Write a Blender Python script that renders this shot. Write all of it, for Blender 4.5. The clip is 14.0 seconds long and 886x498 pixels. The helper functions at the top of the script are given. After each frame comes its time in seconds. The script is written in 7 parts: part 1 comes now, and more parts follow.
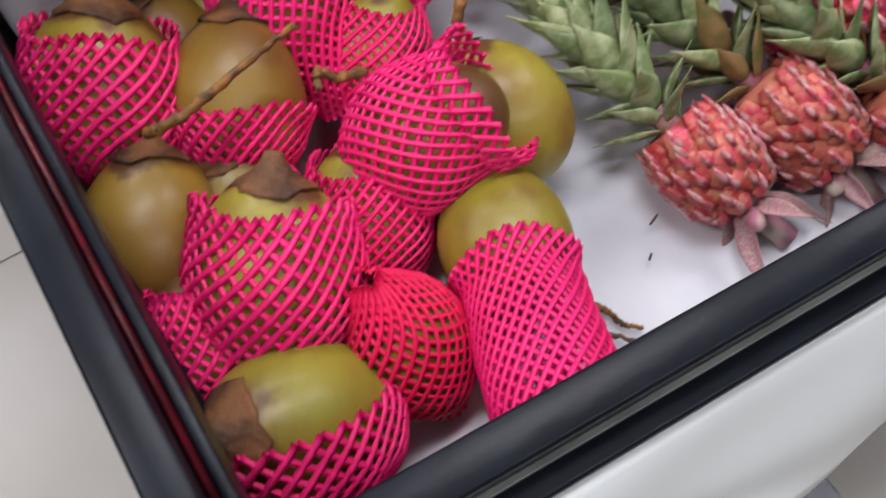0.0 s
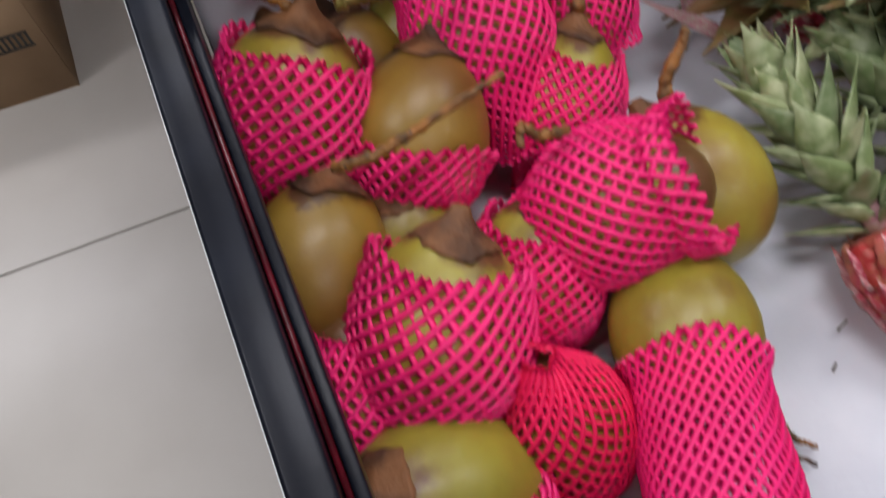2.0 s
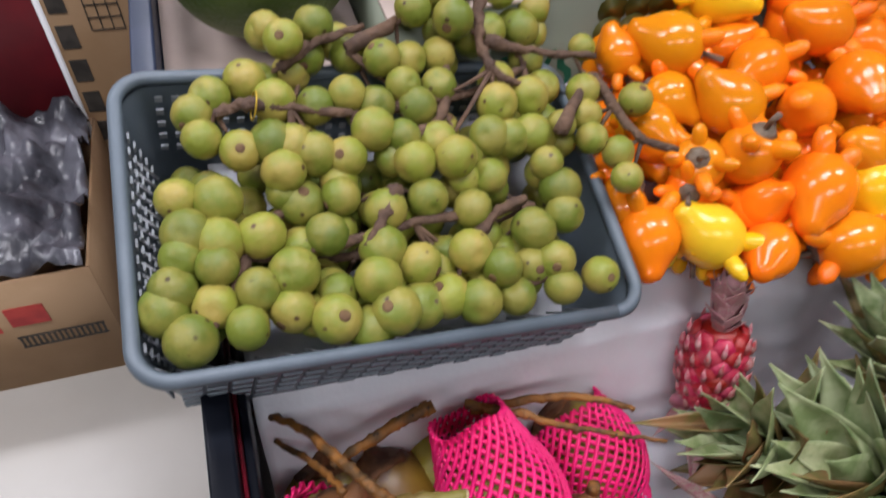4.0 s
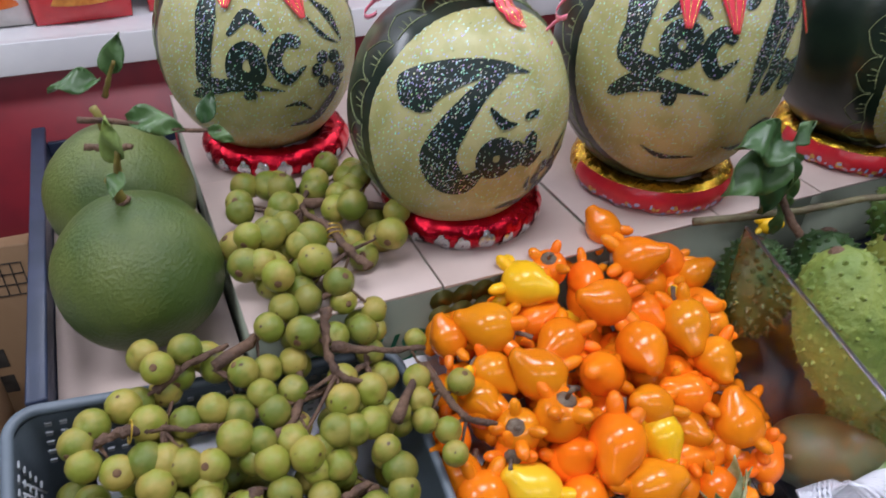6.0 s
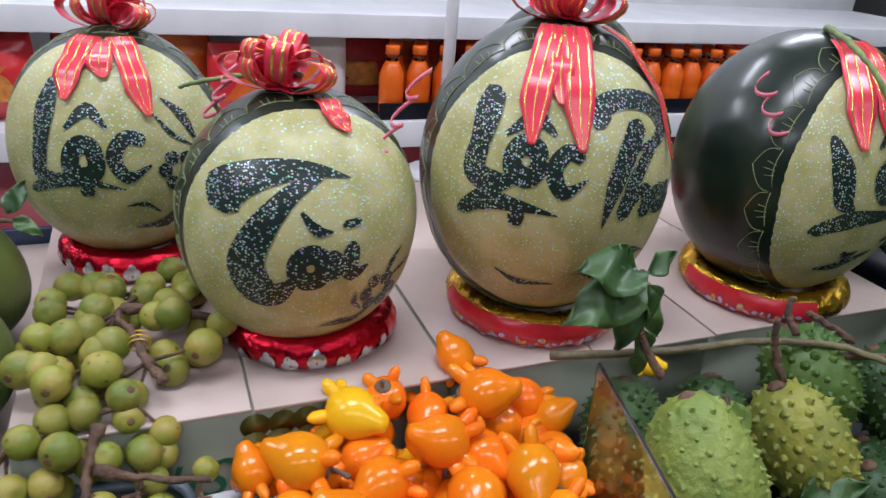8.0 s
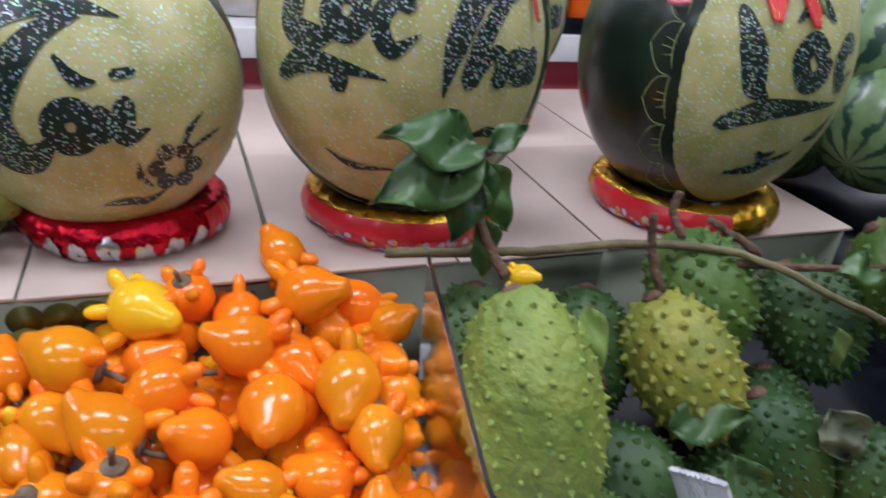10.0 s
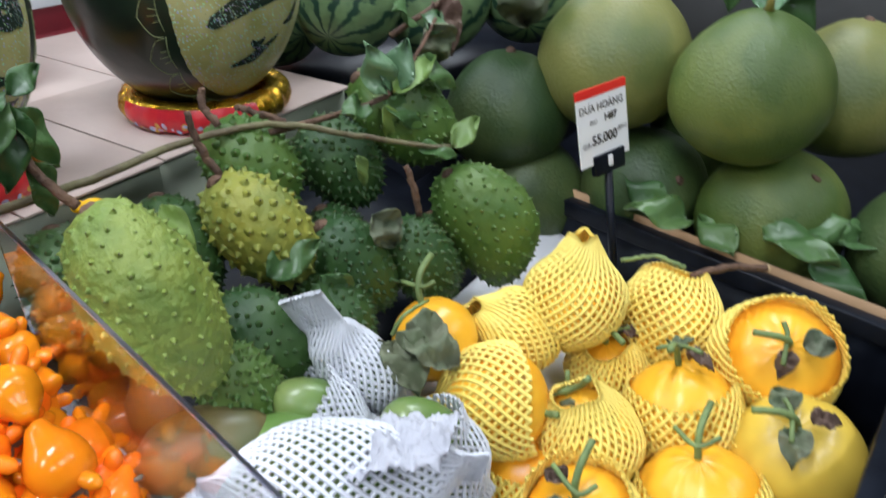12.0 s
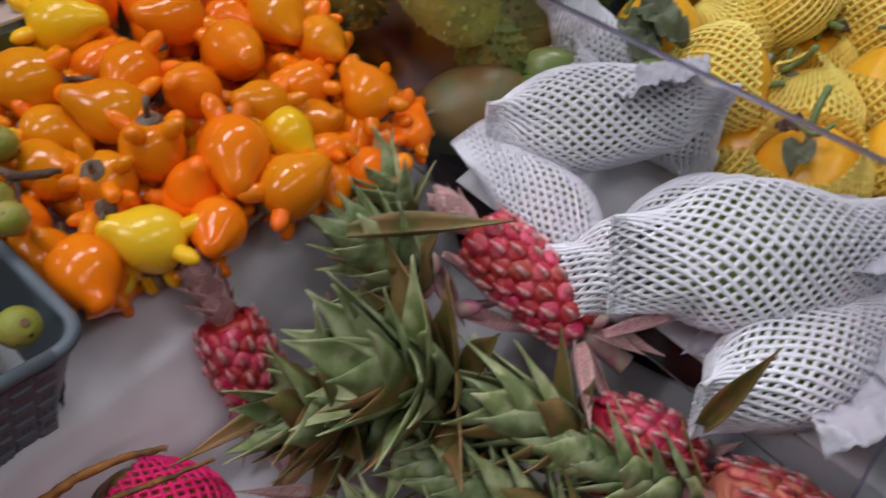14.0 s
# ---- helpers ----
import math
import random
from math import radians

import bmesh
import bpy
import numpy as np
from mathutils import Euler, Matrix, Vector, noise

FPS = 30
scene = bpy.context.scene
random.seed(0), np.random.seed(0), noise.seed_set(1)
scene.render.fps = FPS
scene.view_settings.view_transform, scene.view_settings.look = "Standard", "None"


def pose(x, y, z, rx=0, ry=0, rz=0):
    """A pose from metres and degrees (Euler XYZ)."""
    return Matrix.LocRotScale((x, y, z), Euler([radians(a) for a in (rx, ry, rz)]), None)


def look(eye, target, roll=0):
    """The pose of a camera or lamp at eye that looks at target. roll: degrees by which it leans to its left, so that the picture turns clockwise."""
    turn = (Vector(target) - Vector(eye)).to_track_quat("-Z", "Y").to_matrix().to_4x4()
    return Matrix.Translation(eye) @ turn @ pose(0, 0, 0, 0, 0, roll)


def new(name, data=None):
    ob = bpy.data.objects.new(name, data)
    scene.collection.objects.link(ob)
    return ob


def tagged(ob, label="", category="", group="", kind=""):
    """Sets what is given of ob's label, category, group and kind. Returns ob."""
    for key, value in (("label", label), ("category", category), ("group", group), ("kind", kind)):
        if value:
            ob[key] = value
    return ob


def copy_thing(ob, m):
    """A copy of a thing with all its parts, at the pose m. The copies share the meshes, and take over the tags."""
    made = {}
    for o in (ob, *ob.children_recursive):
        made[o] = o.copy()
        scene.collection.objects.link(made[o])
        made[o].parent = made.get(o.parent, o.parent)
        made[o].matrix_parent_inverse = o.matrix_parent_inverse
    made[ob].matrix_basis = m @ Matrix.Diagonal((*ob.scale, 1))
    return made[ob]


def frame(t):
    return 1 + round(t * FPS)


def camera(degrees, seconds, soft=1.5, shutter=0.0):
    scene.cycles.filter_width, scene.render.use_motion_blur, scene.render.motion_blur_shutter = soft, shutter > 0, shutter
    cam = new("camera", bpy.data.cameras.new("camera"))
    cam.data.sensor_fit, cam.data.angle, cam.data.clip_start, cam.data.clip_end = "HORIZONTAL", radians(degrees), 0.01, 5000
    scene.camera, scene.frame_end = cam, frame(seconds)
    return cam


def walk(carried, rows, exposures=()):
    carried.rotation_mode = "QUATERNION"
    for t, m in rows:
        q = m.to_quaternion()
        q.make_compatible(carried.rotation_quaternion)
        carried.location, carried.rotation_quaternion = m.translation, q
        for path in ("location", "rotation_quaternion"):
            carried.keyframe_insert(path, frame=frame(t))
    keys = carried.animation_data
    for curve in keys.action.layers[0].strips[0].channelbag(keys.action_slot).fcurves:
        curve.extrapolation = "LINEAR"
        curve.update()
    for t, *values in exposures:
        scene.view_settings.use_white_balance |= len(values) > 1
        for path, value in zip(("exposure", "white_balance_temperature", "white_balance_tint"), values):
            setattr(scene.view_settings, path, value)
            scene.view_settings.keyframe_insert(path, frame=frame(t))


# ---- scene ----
cam = camera(62.5, 14.0, 1.5, 0.4)
PATH = [
    (0, (0.084, -0.04, 1.088), (0.602, 0.694, -0.699), 1.0),
    (0.5, (0.057, -0.043, 1.065), (0.478, 0.645, -0.765), 0.4),
    (1, (0.06, -0.031, 1.044), (0.44, 0.624, -0.808), 0.9),
    (1.5, (0.05, -0.01, 1.044), (0.38, 0.673, -0.807), -1.4),
    (2, (0.052, 0.052, 1.077), (0.38, 0.875, -0.716), -2.0),
    (2.5, (0.063, 0.143, 1.118), (0.434, 1.136, -0.578), -0.5),
    (3, (0.075, 0.189, 1.161), (0.431, 1.273, -0.481), 0.2),
    (3.5, (0.08, 0.203, 1.222), (0.419, 1.36, -0.373), 0.4),
    (4, (0.091, 0.194, 1.284), (0.512, 1.445, -0.219), 2.3),
    (4.2, (0.099, 0.19, 1.308), (0.539, 1.477, -0.159), 2.2),
    (6.3, (0.178, 0.139, 1.492), (0.902, 1.622, 0.362), 2.8),
    (6.5, (0.192, 0.132, 1.499), (0.924, 1.627, 0.39), 3.4),
    (7, (0.229, 0.122, 1.488), (1.004, 1.656, 0.465), 5.1),
    (7.2, (0.255, 0.121, 1.482), (1.038, 1.677, 0.499), 5.5),
    (9.3, (0.559, 0.13, 1.314), (1.153, 1.897, 0.59), 4.1),
    (9.5, (0.572, 0.134, 1.308), (1.184, 1.885, 0.562), 4.9),
    (10, (0.609, 0.123, 1.299), (1.273, 1.773, 0.386), 5.9),
    (10.5, (0.628, 0.096, 1.306), (1.531, 1.594, 0.337), 8.1),
    (11, (0.637, 0.049, 1.307), (1.826, 1.335, 0.342), 6.8),
    (11.5, (0.591, 0.026, 1.318), (1.958, 1.123, 0.356), 5.0),
    (12, (0.531, 0.005, 1.31), (2.001, 0.909, 0.299), 1.4),
    (12.5, (0.456, -0.003, 1.29), (1.881, 0.812, 0.147), -0.6),
    (13, (0.384, -0.015, 1.259), (1.759, 0.788, 0.05), -0.9),
    (13.5, (0.313, 0.004, 1.211), (1.588, 0.875, -0.06), -1.8),
    (14, (0.257, 0.033, 1.173), (1.421, 1.026, -0.115), -4.7),
]
walk(cam, [(t, look(eye, target, roll)) for t, eye, target, roll in PATH],
     [(0, 0.06, 6200, 12), (1.4, 0.0, 6200, 12), (2, -0.16, 6200, 12), (2.5, 0.0, 6250, 13), (3, 0.08, 6250, 13), (3.6, 0.18, 6200, 13), (6.4, -0.12, 5800, 13), (9.4, 0.03, 5800, 12), (10.4, 0.0, 5750, 11), (11, 0.3, 5700, 8), (12, 0.3, 5750, 4), (12.6, -0.32, 5900, 7), (13.4, -0.68, 6150, 10), (14, -0.56, 6250, 12)])

# ---- light ----
world = bpy.data.worlds.new("world")
world.use_nodes = True
world.node_tree.nodes["Background"].inputs[0].default_value = (0.9, 0.95, 1.0, 1)
world.node_tree.nodes["Background"].inputs[1].default_value = 0.03
scene.world = world


def ceiling_lamp(x, y, sx, sy, power):
    lamp = bpy.data.lights.new("ceiling_light", "AREA")
    lamp.shape, lamp.size, lamp.size_y, lamp.energy = "RECTANGLE", sx, sy, power
    lamp.color = (1.0, 0.975, 0.99)
    new("ceiling_light", lamp).matrix_world = pose(x, y, 2.92)


for lx in (-1.6, 0.4, 2.4):
    for ly in (-1.6, 0.5, 2.4):
        ceiling_lamp(lx, ly, 1.2, 0.3, 18 if ly < 0 else 28)


# ---- materials ----
def mat(name, c1, c2=None, scale=8.0, rough=0.5, metal=0.0, bump=0.0, bump_scale=40.0, coat=0.0, spots=None, spot_scale=20.0,
        spot_size=0.12, vary=0.0, sub=0.0, lo=0.4, hi=0.62, spec=0.5):
    """Two colours mixed by noise, dark or bright spots, a fine bump and a change from piece to piece."""
    m = bpy.data.materials.new(name)
    m.use_nodes = True
    nt = m.node_tree
    n, l = nt.nodes, nt.links
    b = n["Principled BSDF"]
    b.inputs["Roughness"].default_value, b.inputs["Metallic"].default_value = rough, metal
    b.inputs["Specular IOR Level"].default_value = spec
    b.inputs["Coat Weight"].default_value, b.inputs["Coat Roughness"].default_value = coat, 0.15
    if sub:
        b.inputs["Subsurface Weight"].default_value = sub
        b.inputs["Subsurface Radius"].default_value = (0.012, 0.006, 0.003)
    tc, info = n.new("ShaderNodeTexCoord"), n.new("ShaderNodeObjectInfo")
    shift = n.new("ShaderNodeVectorMath")
    shift.operation = "MULTIPLY_ADD"
    l.new(info.outputs["Random"], shift.inputs[0])
    shift.inputs[1].default_value = (7.3, 3.1, 5.7)
    l.new(tc.outputs["Object"], shift.inputs[2])
    noise1 = n.new("ShaderNodeTexNoise")
    noise1.inputs["Scale"].default_value, noise1.inputs["Detail"].default_value = scale, 5
    l.new(shift.outputs[0], noise1.inputs["Vector"])
    ramp = n.new("ShaderNodeMapRange")
    ramp.inputs[1].default_value, ramp.inputs[2].default_value = lo, hi
    l.new(noise1.outputs["Fac"], ramp.inputs[0])
    mix = n.new("ShaderNodeMix")
    mix.data_type = "RGBA"
    l.new(ramp.outputs[0], mix.inputs[0])
    mix.inputs[6].default_value, mix.inputs[7].default_value = (*c1, 1), (*(c2 or c1), 1)
    out = mix.outputs[2]
    if spots:
        vor = n.new("ShaderNodeTexVoronoi")
        vor.inputs["Scale"].default_value = spot_scale
        l.new(shift.outputs[0], vor.inputs["Vector"])
        wob = n.new("ShaderNodeTexNoise")
        wob.inputs["Scale"].default_value = spot_scale * 2.5
        l.new(shift.outputs[0], wob.inputs["Vector"])
        add = n.new("ShaderNodeMath")
        add.operation = "MULTIPLY_ADD"
        add.inputs[1].default_value = 0.25
        l.new(wob.outputs["Fac"], add.inputs[0])
        l.new(vor.outputs["Distance"], add.inputs[2])
        edge = n.new("ShaderNodeMapRange")
        edge.inputs[1].default_value, edge.inputs[2].default_value = spot_size + 0.18, spot_size + 0.1
        l.new(add.outputs[0], edge.inputs[0])
        mix2 = n.new("ShaderNodeMix")
        mix2.data_type = "RGBA"
        l.new(edge.outputs[0], mix2.inputs[0])
        l.new(out, mix2.inputs[6])
        mix2.inputs[7].default_value = (*spots, 1)
        out = mix2.outputs[2]
    if vary:
        hsv = n.new("ShaderNodeHueSaturation")
        mr = n.new("ShaderNodeMapRange")
        mr.inputs[3].default_value, mr.inputs[4].default_value = 1 - vary, 1 + vary
        l.new(info.outputs["Random"], mr.inputs[0])
        l.new(mr.outputs[0], hsv.inputs["Value"])
        mh = n.new("ShaderNodeMapRange")
        mh.inputs[3].default_value, mh.inputs[4].default_value = 0.5 + vary * 0.06, 0.5 - vary * 0.06
        l.new(info.outputs["Random"], mh.inputs[0])
        l.new(mh.outputs[0], hsv.inputs["Hue"])
        l.new(out, hsv.inputs["Color"])
        out = hsv.outputs[0]
    l.new(out, b.inputs["Base Color"])
    if bump:
        fine = n.new("ShaderNodeTexNoise")
        fine.inputs["Scale"].default_value, fine.inputs["Detail"].default_value = bump_scale, 6
        l.new(shift.outputs[0], fine.inputs["Vector"])
        bn = n.new("ShaderNodeBump")
        bn.inputs["Strength"].default_value, bn.inputs["Distance"].default_value = bump, 0.01
        l.new(fine.outputs["Fac"], bn.inputs["Height"])
        l.new(bn.outputs[0], b.inputs["Normal"])
    return m


def glitter(m, amount=0.13):
    """Loose glitter stuck on: small flakes of many colours, paled so their colour carries the sparkle."""
    n, l = m.node_tree.nodes, m.node_tree.links
    b = n["Principled BSDF"]
    base = b.inputs["Base Color"].links[0].from_socket
    tc, vor = n.new("ShaderNodeTexCoord"), n.new("ShaderNodeTexVoronoi")
    vor.inputs["Scale"].default_value = 360
    l.new(tc.outputs["Object"], vor.inputs["Vector"])
    sep = n.new("ShaderNodeSeparateColor")
    l.new(vor.outputs["Color"], sep.inputs[0])
    big = n.new("ShaderNodeTexNoise")
    big.inputs["Scale"].default_value = 9
    l.new(tc.outputs["Object"], big.inputs["Vector"])
    lim = n.new("ShaderNodeMath")
    lim.operation = "MULTIPLY"
    lim.inputs[1].default_value = amount * 2
    l.new(big.outputs["Fac"], lim.inputs[0])
    pick = n.new("ShaderNodeMath")
    pick.operation = "LESS_THAN"
    l.new(sep.outputs[0], pick.inputs[0])
    l.new(lim.outputs[0], pick.inputs[1])
    near = n.new("ShaderNodeMath")
    near.operation = "LESS_THAN"
    near.inputs[1].default_value = 0.38
    l.new(vor.outputs["Distance"], near.inputs[0])
    both = n.new("ShaderNodeMath")
    both.operation = "MULTIPLY"
    l.new(pick.outputs[0], both.inputs[0])
    l.new(near.outputs[0], both.inputs[1])
    # flake colours mixed with white: the glint is put into the paint
    pale = n.new("ShaderNodeMix")
    pale.data_type = "RGBA"
    pale.inputs[0].default_value = 0.38
    l.new(vor.outputs["Color"], pale.inputs[6])
    pale.inputs[7].default_value = (1, 1, 1, 1)
    mix = n.new("ShaderNodeMix")
    mix.data_type = "RGBA"
    l.new(both.outputs[0], mix.inputs[0])
    l.new(base, mix.inputs[6])
    l.new(pale.outputs[2], mix.inputs[7])
    l.new(mix.outputs[2], b.inputs["Base Color"])
    part_metal = n.new("ShaderNodeMath")
    part_metal.operation = "MULTIPLY"
    part_metal.inputs[1].default_value = 0.35
    l.new(both.outputs[0], part_metal.inputs[0])
    l.new(part_metal.outputs[0], b.inputs["Metallic"])
    tilt = n.new("ShaderNodeBump")
    tilt.inputs["Strength"].default_value, tilt.inputs["Distance"].default_value = 0.5, 0.002
    l.new(sep.outputs[1], tilt.inputs["Height"])
    l.new(tilt.outputs[0], b.inputs["Normal"])
    return m


def striped(name, dark, pale, count):
    """Watermelon rind: dark wavering stripes from pole to pole."""
    m = mat(name, pale, tuple(v * 0.7 for v in pale), 30, 0.35, bump=0.05, coat=0.2)
    n, l = m.node_tree.nodes, m.node_tree.links
    b = n["Principled BSDF"]
    base = b.inputs["Base Color"].links[0].from_socket
    tc, sep, ang = n.new("ShaderNodeTexCoord"), n.new("ShaderNodeSeparateXYZ"), n.new("ShaderNodeMath")
    l.new(tc.outputs["Object"], sep.inputs[0])
    ang.operation = "ARCTAN2"
    l.new(sep.outputs[1], ang.inputs[0])
    l.new(sep.outputs[0], ang.inputs[1])
    wob = n.new("ShaderNodeTexNoise")
    wob.inputs["Scale"].default_value, wob.inputs["Detail"].default_value = 38, 6
    l.new(tc.outputs["Object"], wob.inputs["Vector"])
    add = n.new("ShaderNodeMath")
    add.operation = "MULTIPLY_ADD"
    add.inputs[1].default_value = 0.75
    l.new(wob.outputs["Fac"], add.inputs[0])
    l.new(ang.outputs[0], add.inputs[2])
    sin = n.new("ShaderNodeMath")
    sin.operation = "MULTIPLY"
    sin.inputs[1].default_value = count
    l.new(add.outputs[0], sin.inputs[0])
    wave = n.new("ShaderNodeMath")
    wave.operation = "SINE"
    l.new(sin.outputs[0], wave.inputs[0])
    mr = n.new("ShaderNodeMapRange")
    mr.inputs[1].default_value, mr.inputs[2].default_value = 0.42, 0.72
    l.new(wave.outputs[0], mr.inputs[0])
    mix = n.new("ShaderNodeMix")
    mix.data_type = "RGBA"
    l.new(mr.outputs[0], mix.inputs[0])
    l.new(base, mix.inputs[6])
    mix.inputs[7].default_value = (*dark, 1)
    l.new(mix.outputs[2], b.inputs["Base Color"])
    return m


def capped(m, start, full, colour):
    """Skin that turns to another colour towards its stem end, with a ragged border."""
    n, l = m.node_tree.nodes, m.node_tree.links
    b = n["Principled BSDF"]
    base = b.inputs["Base Color"].links[0].from_socket
    tc, sep, info = n.new("ShaderNodeTexCoord"), n.new("ShaderNodeSeparateXYZ"), n.new("ShaderNodeObjectInfo")
    l.new(tc.outputs["Object"], sep.inputs[0])
    shift = n.new("ShaderNodeVectorMath")
    shift.operation = "MULTIPLY_ADD"
    l.new(info.outputs["Random"], shift.inputs[0])
    shift.inputs[1].default_value = (3.3, 4.1, 2.7)
    l.new(tc.outputs["Object"], shift.inputs[2])
    rag = n.new("ShaderNodeTexNoise")
    rag.inputs["Scale"].default_value, rag.inputs["Detail"].default_value = 28, 8
    l.new(shift.outputs[0], rag.inputs["Vector"])
    add = n.new("ShaderNodeMath")
    add.operation = "MULTIPLY_ADD"
    add.inputs[1].default_value = 0.055
    l.new(rag.outputs["Fac"], add.inputs[0])
    l.new(sep.outputs[2], add.inputs[2])
    mr = n.new("ShaderNodeMapRange")
    mr.inputs[1].default_value, mr.inputs[2].default_value = start + 0.0275, full + 0.0275
    l.new(add.outputs[0], mr.inputs[0])
    mix = n.new("ShaderNodeMix")
    mix.data_type = "RGBA"
    l.new(mr.outputs[0], mix.inputs[0])
    l.new(base, mix.inputs[6])
    mix.inputs[7].default_value = (*colour, 1)
    l.new(mix.outputs[2], b.inputs["Base Color"])
    return m


def clear(name, tint, rough):
    m = bpy.data.materials.new(name)
    m.use_nodes = True
    b = m.node_tree.nodes["Principled BSDF"]
    b.inputs["Base Color"].default_value = (*tint, 1)
    b.inputs["Transmission Weight"].default_value, b.inputs["Roughness"].default_value = 1, rough
    b.inputs["IOR"].default_value = 1.35
    return m


BLACK_STEEL = mat("black_painted_steel", (0.005, 0.006, 0.010), (0.009, 0.011, 0.017), 18, 0.34, bump=0.04, bump_scale=160, spots=(0.09, 0.09, 0.10), spot_scale=48, spot_size=-0.05, spec=0.18)
RED_LINE = mat("red_edge_strip", (0.12, 0.004, 0.012), (0.05, 0.003, 0.006), 40, 0.3)
PAPER = mat("white_lining_paper", (0.78, 0.78, 0.81), (0.66, 0.67, 0.72), 5, 0.55, bump=0.35, bump_scale=16, spots=(0.55, 0.54, 0.53), spot_scale=9, spot_size=-0.06)
SKIRT = mat("white_plastic_film", (0.82, 0.85, 0.83), (0.72, 0.76, 0.74), 4, 0.3, bump=0.3, bump_scale=7)
TILE = mat("beige_floor_tile", (0.52, 0.49, 0.44), (0.47, 0.44, 0.39), 3, 0.30, bump=0.02, bump_scale=4, spots=(0.43, 0.40, 0.35), spot_scale=5, spot_size=-0.05)
GROOVE = mat("grey_green_groove", (0.26, 0.28, 0.25), (0.18, 0.20, 0.18), 20, 0.3)
GROUT = mat("dark_grout", (0.16, 0.14, 0.12), (0.1, 0.09, 0.08), 30, 0.9)
CARD = mat("cardboard_pinkish", (0.56, 0.45, 0.40), (0.48, 0.38, 0.33), 4, 0.75, bump=0.06, bump_scale=60)
KRAFT = mat("brown_cardboard", (0.42, 0.27, 0.15), (0.33, 0.20, 0.10), 4, 0.8, bump=0.08, bump_scale=50)
BOXGREEN = mat("pale_green_printed_card", (0.29, 0.32, 0.24), (0.24, 0.265, 0.20), 6, 0.6)
INK = mat("black_print", (0.03, 0.025, 0.02), (0.06, 0.05, 0.04), 30, 0.7)
REDINK = mat("red_print", (0.55, 0.06, 0.05), (0.4, 0.04, 0.04), 30, 0.7)
GREENINK = mat("green_print", (0.02, 0.16, 0.08), None, 30, 0.7)
BASKET = mat("grey_plastic", (0.12, 0.15, 0.18), (0.10, 0.125, 0.15), 20, 0.42, bump=0.05, bump_scale=200)
NAVY = mat("dark_blue_plastic", (0.02, 0.03, 0.06), (0.03, 0.04, 0.08), 20, 0.4)
PINK = mat("pink_foam", (0.92, 0.016, 0.20), (0.84, 0.010, 0.15), 12, 0.5, bump=0.1, bump_scale=400)
RED = mat("red_pink_foam", (0.88, 0.008, 0.10), (0.80, 0.006, 0.08), 12, 0.5, bump=0.1, bump_scale=400)
YFOAM = mat("yellow_foam", (0.93, 0.76, 0.19), (0.90, 0.70, 0.14), 12, 0.6, bump=0.1, bump_scale=400)
WFOAM = mat("white_foam", (0.70, 0.71, 0.76), (0.63, 0.64, 0.69), 12, 0.6, bump=0.1, bump_scale=400)
# white paper; the grey holds the shade behind the acrylic divider
TISSUE = mat("white_tissue_greyed_for_shade", (0.47, 0.47, 0.52), (0.40, 0.40, 0.45), 14, 0.7, bump=0.5, bump_scale=40)
COCO = capped(mat("green_coconut_husk", (0.31, 0.26, 0.028), (0.20, 0.11, 0.018), 16, 0.40, bump=0.08, bump_scale=90, coat=0.04, spots=(0.09, 0.04, 0.013), spot_scale=34, spot_size=0.0, vary=0.14, sub=0.05, lo=0.44, hi=0.76), 0.050, 0.058, (0.13, 0.055, 0.018))
COCOBROWN = capped(mat("brown_coconut_husk", (0.25, 0.155, 0.018), (0.17, 0.085, 0.015), 12, 0.42, bump=0.07, bump_scale=90, coat=0.04, spots=(0.07, 0.03, 0.012), spot_scale=34, spot_size=-0.03, vary=0.15), 0.054, 0.060, (0.09, 0.04, 0.015))
CALYX = mat("dry_brown_calyx", (0.20, 0.08, 0.025), (0.07, 0.03, 0.012), 30, 0.7, bump=0.5, bump_scale=90)
STALK = mat("orange_brown_stalk", (0.30, 0.12, 0.02), (0.10, 0.05, 0.015), 60, 0.6, bump=0.5, bump_scale=120, spots=(0.03, 0.015, 0.01), spot_scale=90, spot_size=0.1)
BRANCH = mat("grey_green_branch", (0.17, 0.15, 0.07), (0.11, 0.085, 0.045), 40, 0.6, bump=0.4, bump_scale=110)
STALKG = mat("green_cut_stalk", (0.26, 0.22, 0.05), (0.18, 0.12, 0.03), 30, 0.5, bump=0.2, bump_scale=90)
CUTWOOD = mat("cut_stalk_end", (0.62, 0.48, 0.28), (0.5, 0.36, 0.2), 60, 0.8)
TWIG = mat("brown_twig", (0.15, 0.085, 0.05), (0.08, 0.045, 0.03), 50, 0.8, bump=0.6, bump_scale=150)
FIG = mat("green_fig_skin", (0.19, 0.225, 0.028), (0.32, 0.27, 0.055), 42, 0.42, bump=0.14, bump_scale=150, spots=(0.075, 0.04, 0.018), spot_scale=62, spot_size=0.10, vary=0.28, spec=0.4)
FIGEYE = mat("fig_eye", (0.12, 0.06, 0.03), (0.2, 0.12, 0.05), 80, 0.8)
ORANGE = mat("orange_waxy_skin", (0.87, 0.20, 0.003), (0.90, 0.27, 0.004), 9, 0.17, bump=0.02, bump_scale=50, vary=0.16, spec=0.42, spots=(0.64, 0.115, 0.0), spot_scale=30, spot_size=-0.08)
YELLOW = mat("yellow_waxy_skin", (0.90, 0.50, 0.004), (0.86, 0.56, 0.02), 7, 0.22, bump=0.015, bump_scale=60, vary=0.06, spec=0.42)
DRYSTEM = mat("grey_brown_stem", (0.13, 0.09, 0.06), (0.22, 0.17, 0.12), 80, 0.8, bump=0.4, bump_scale=150)
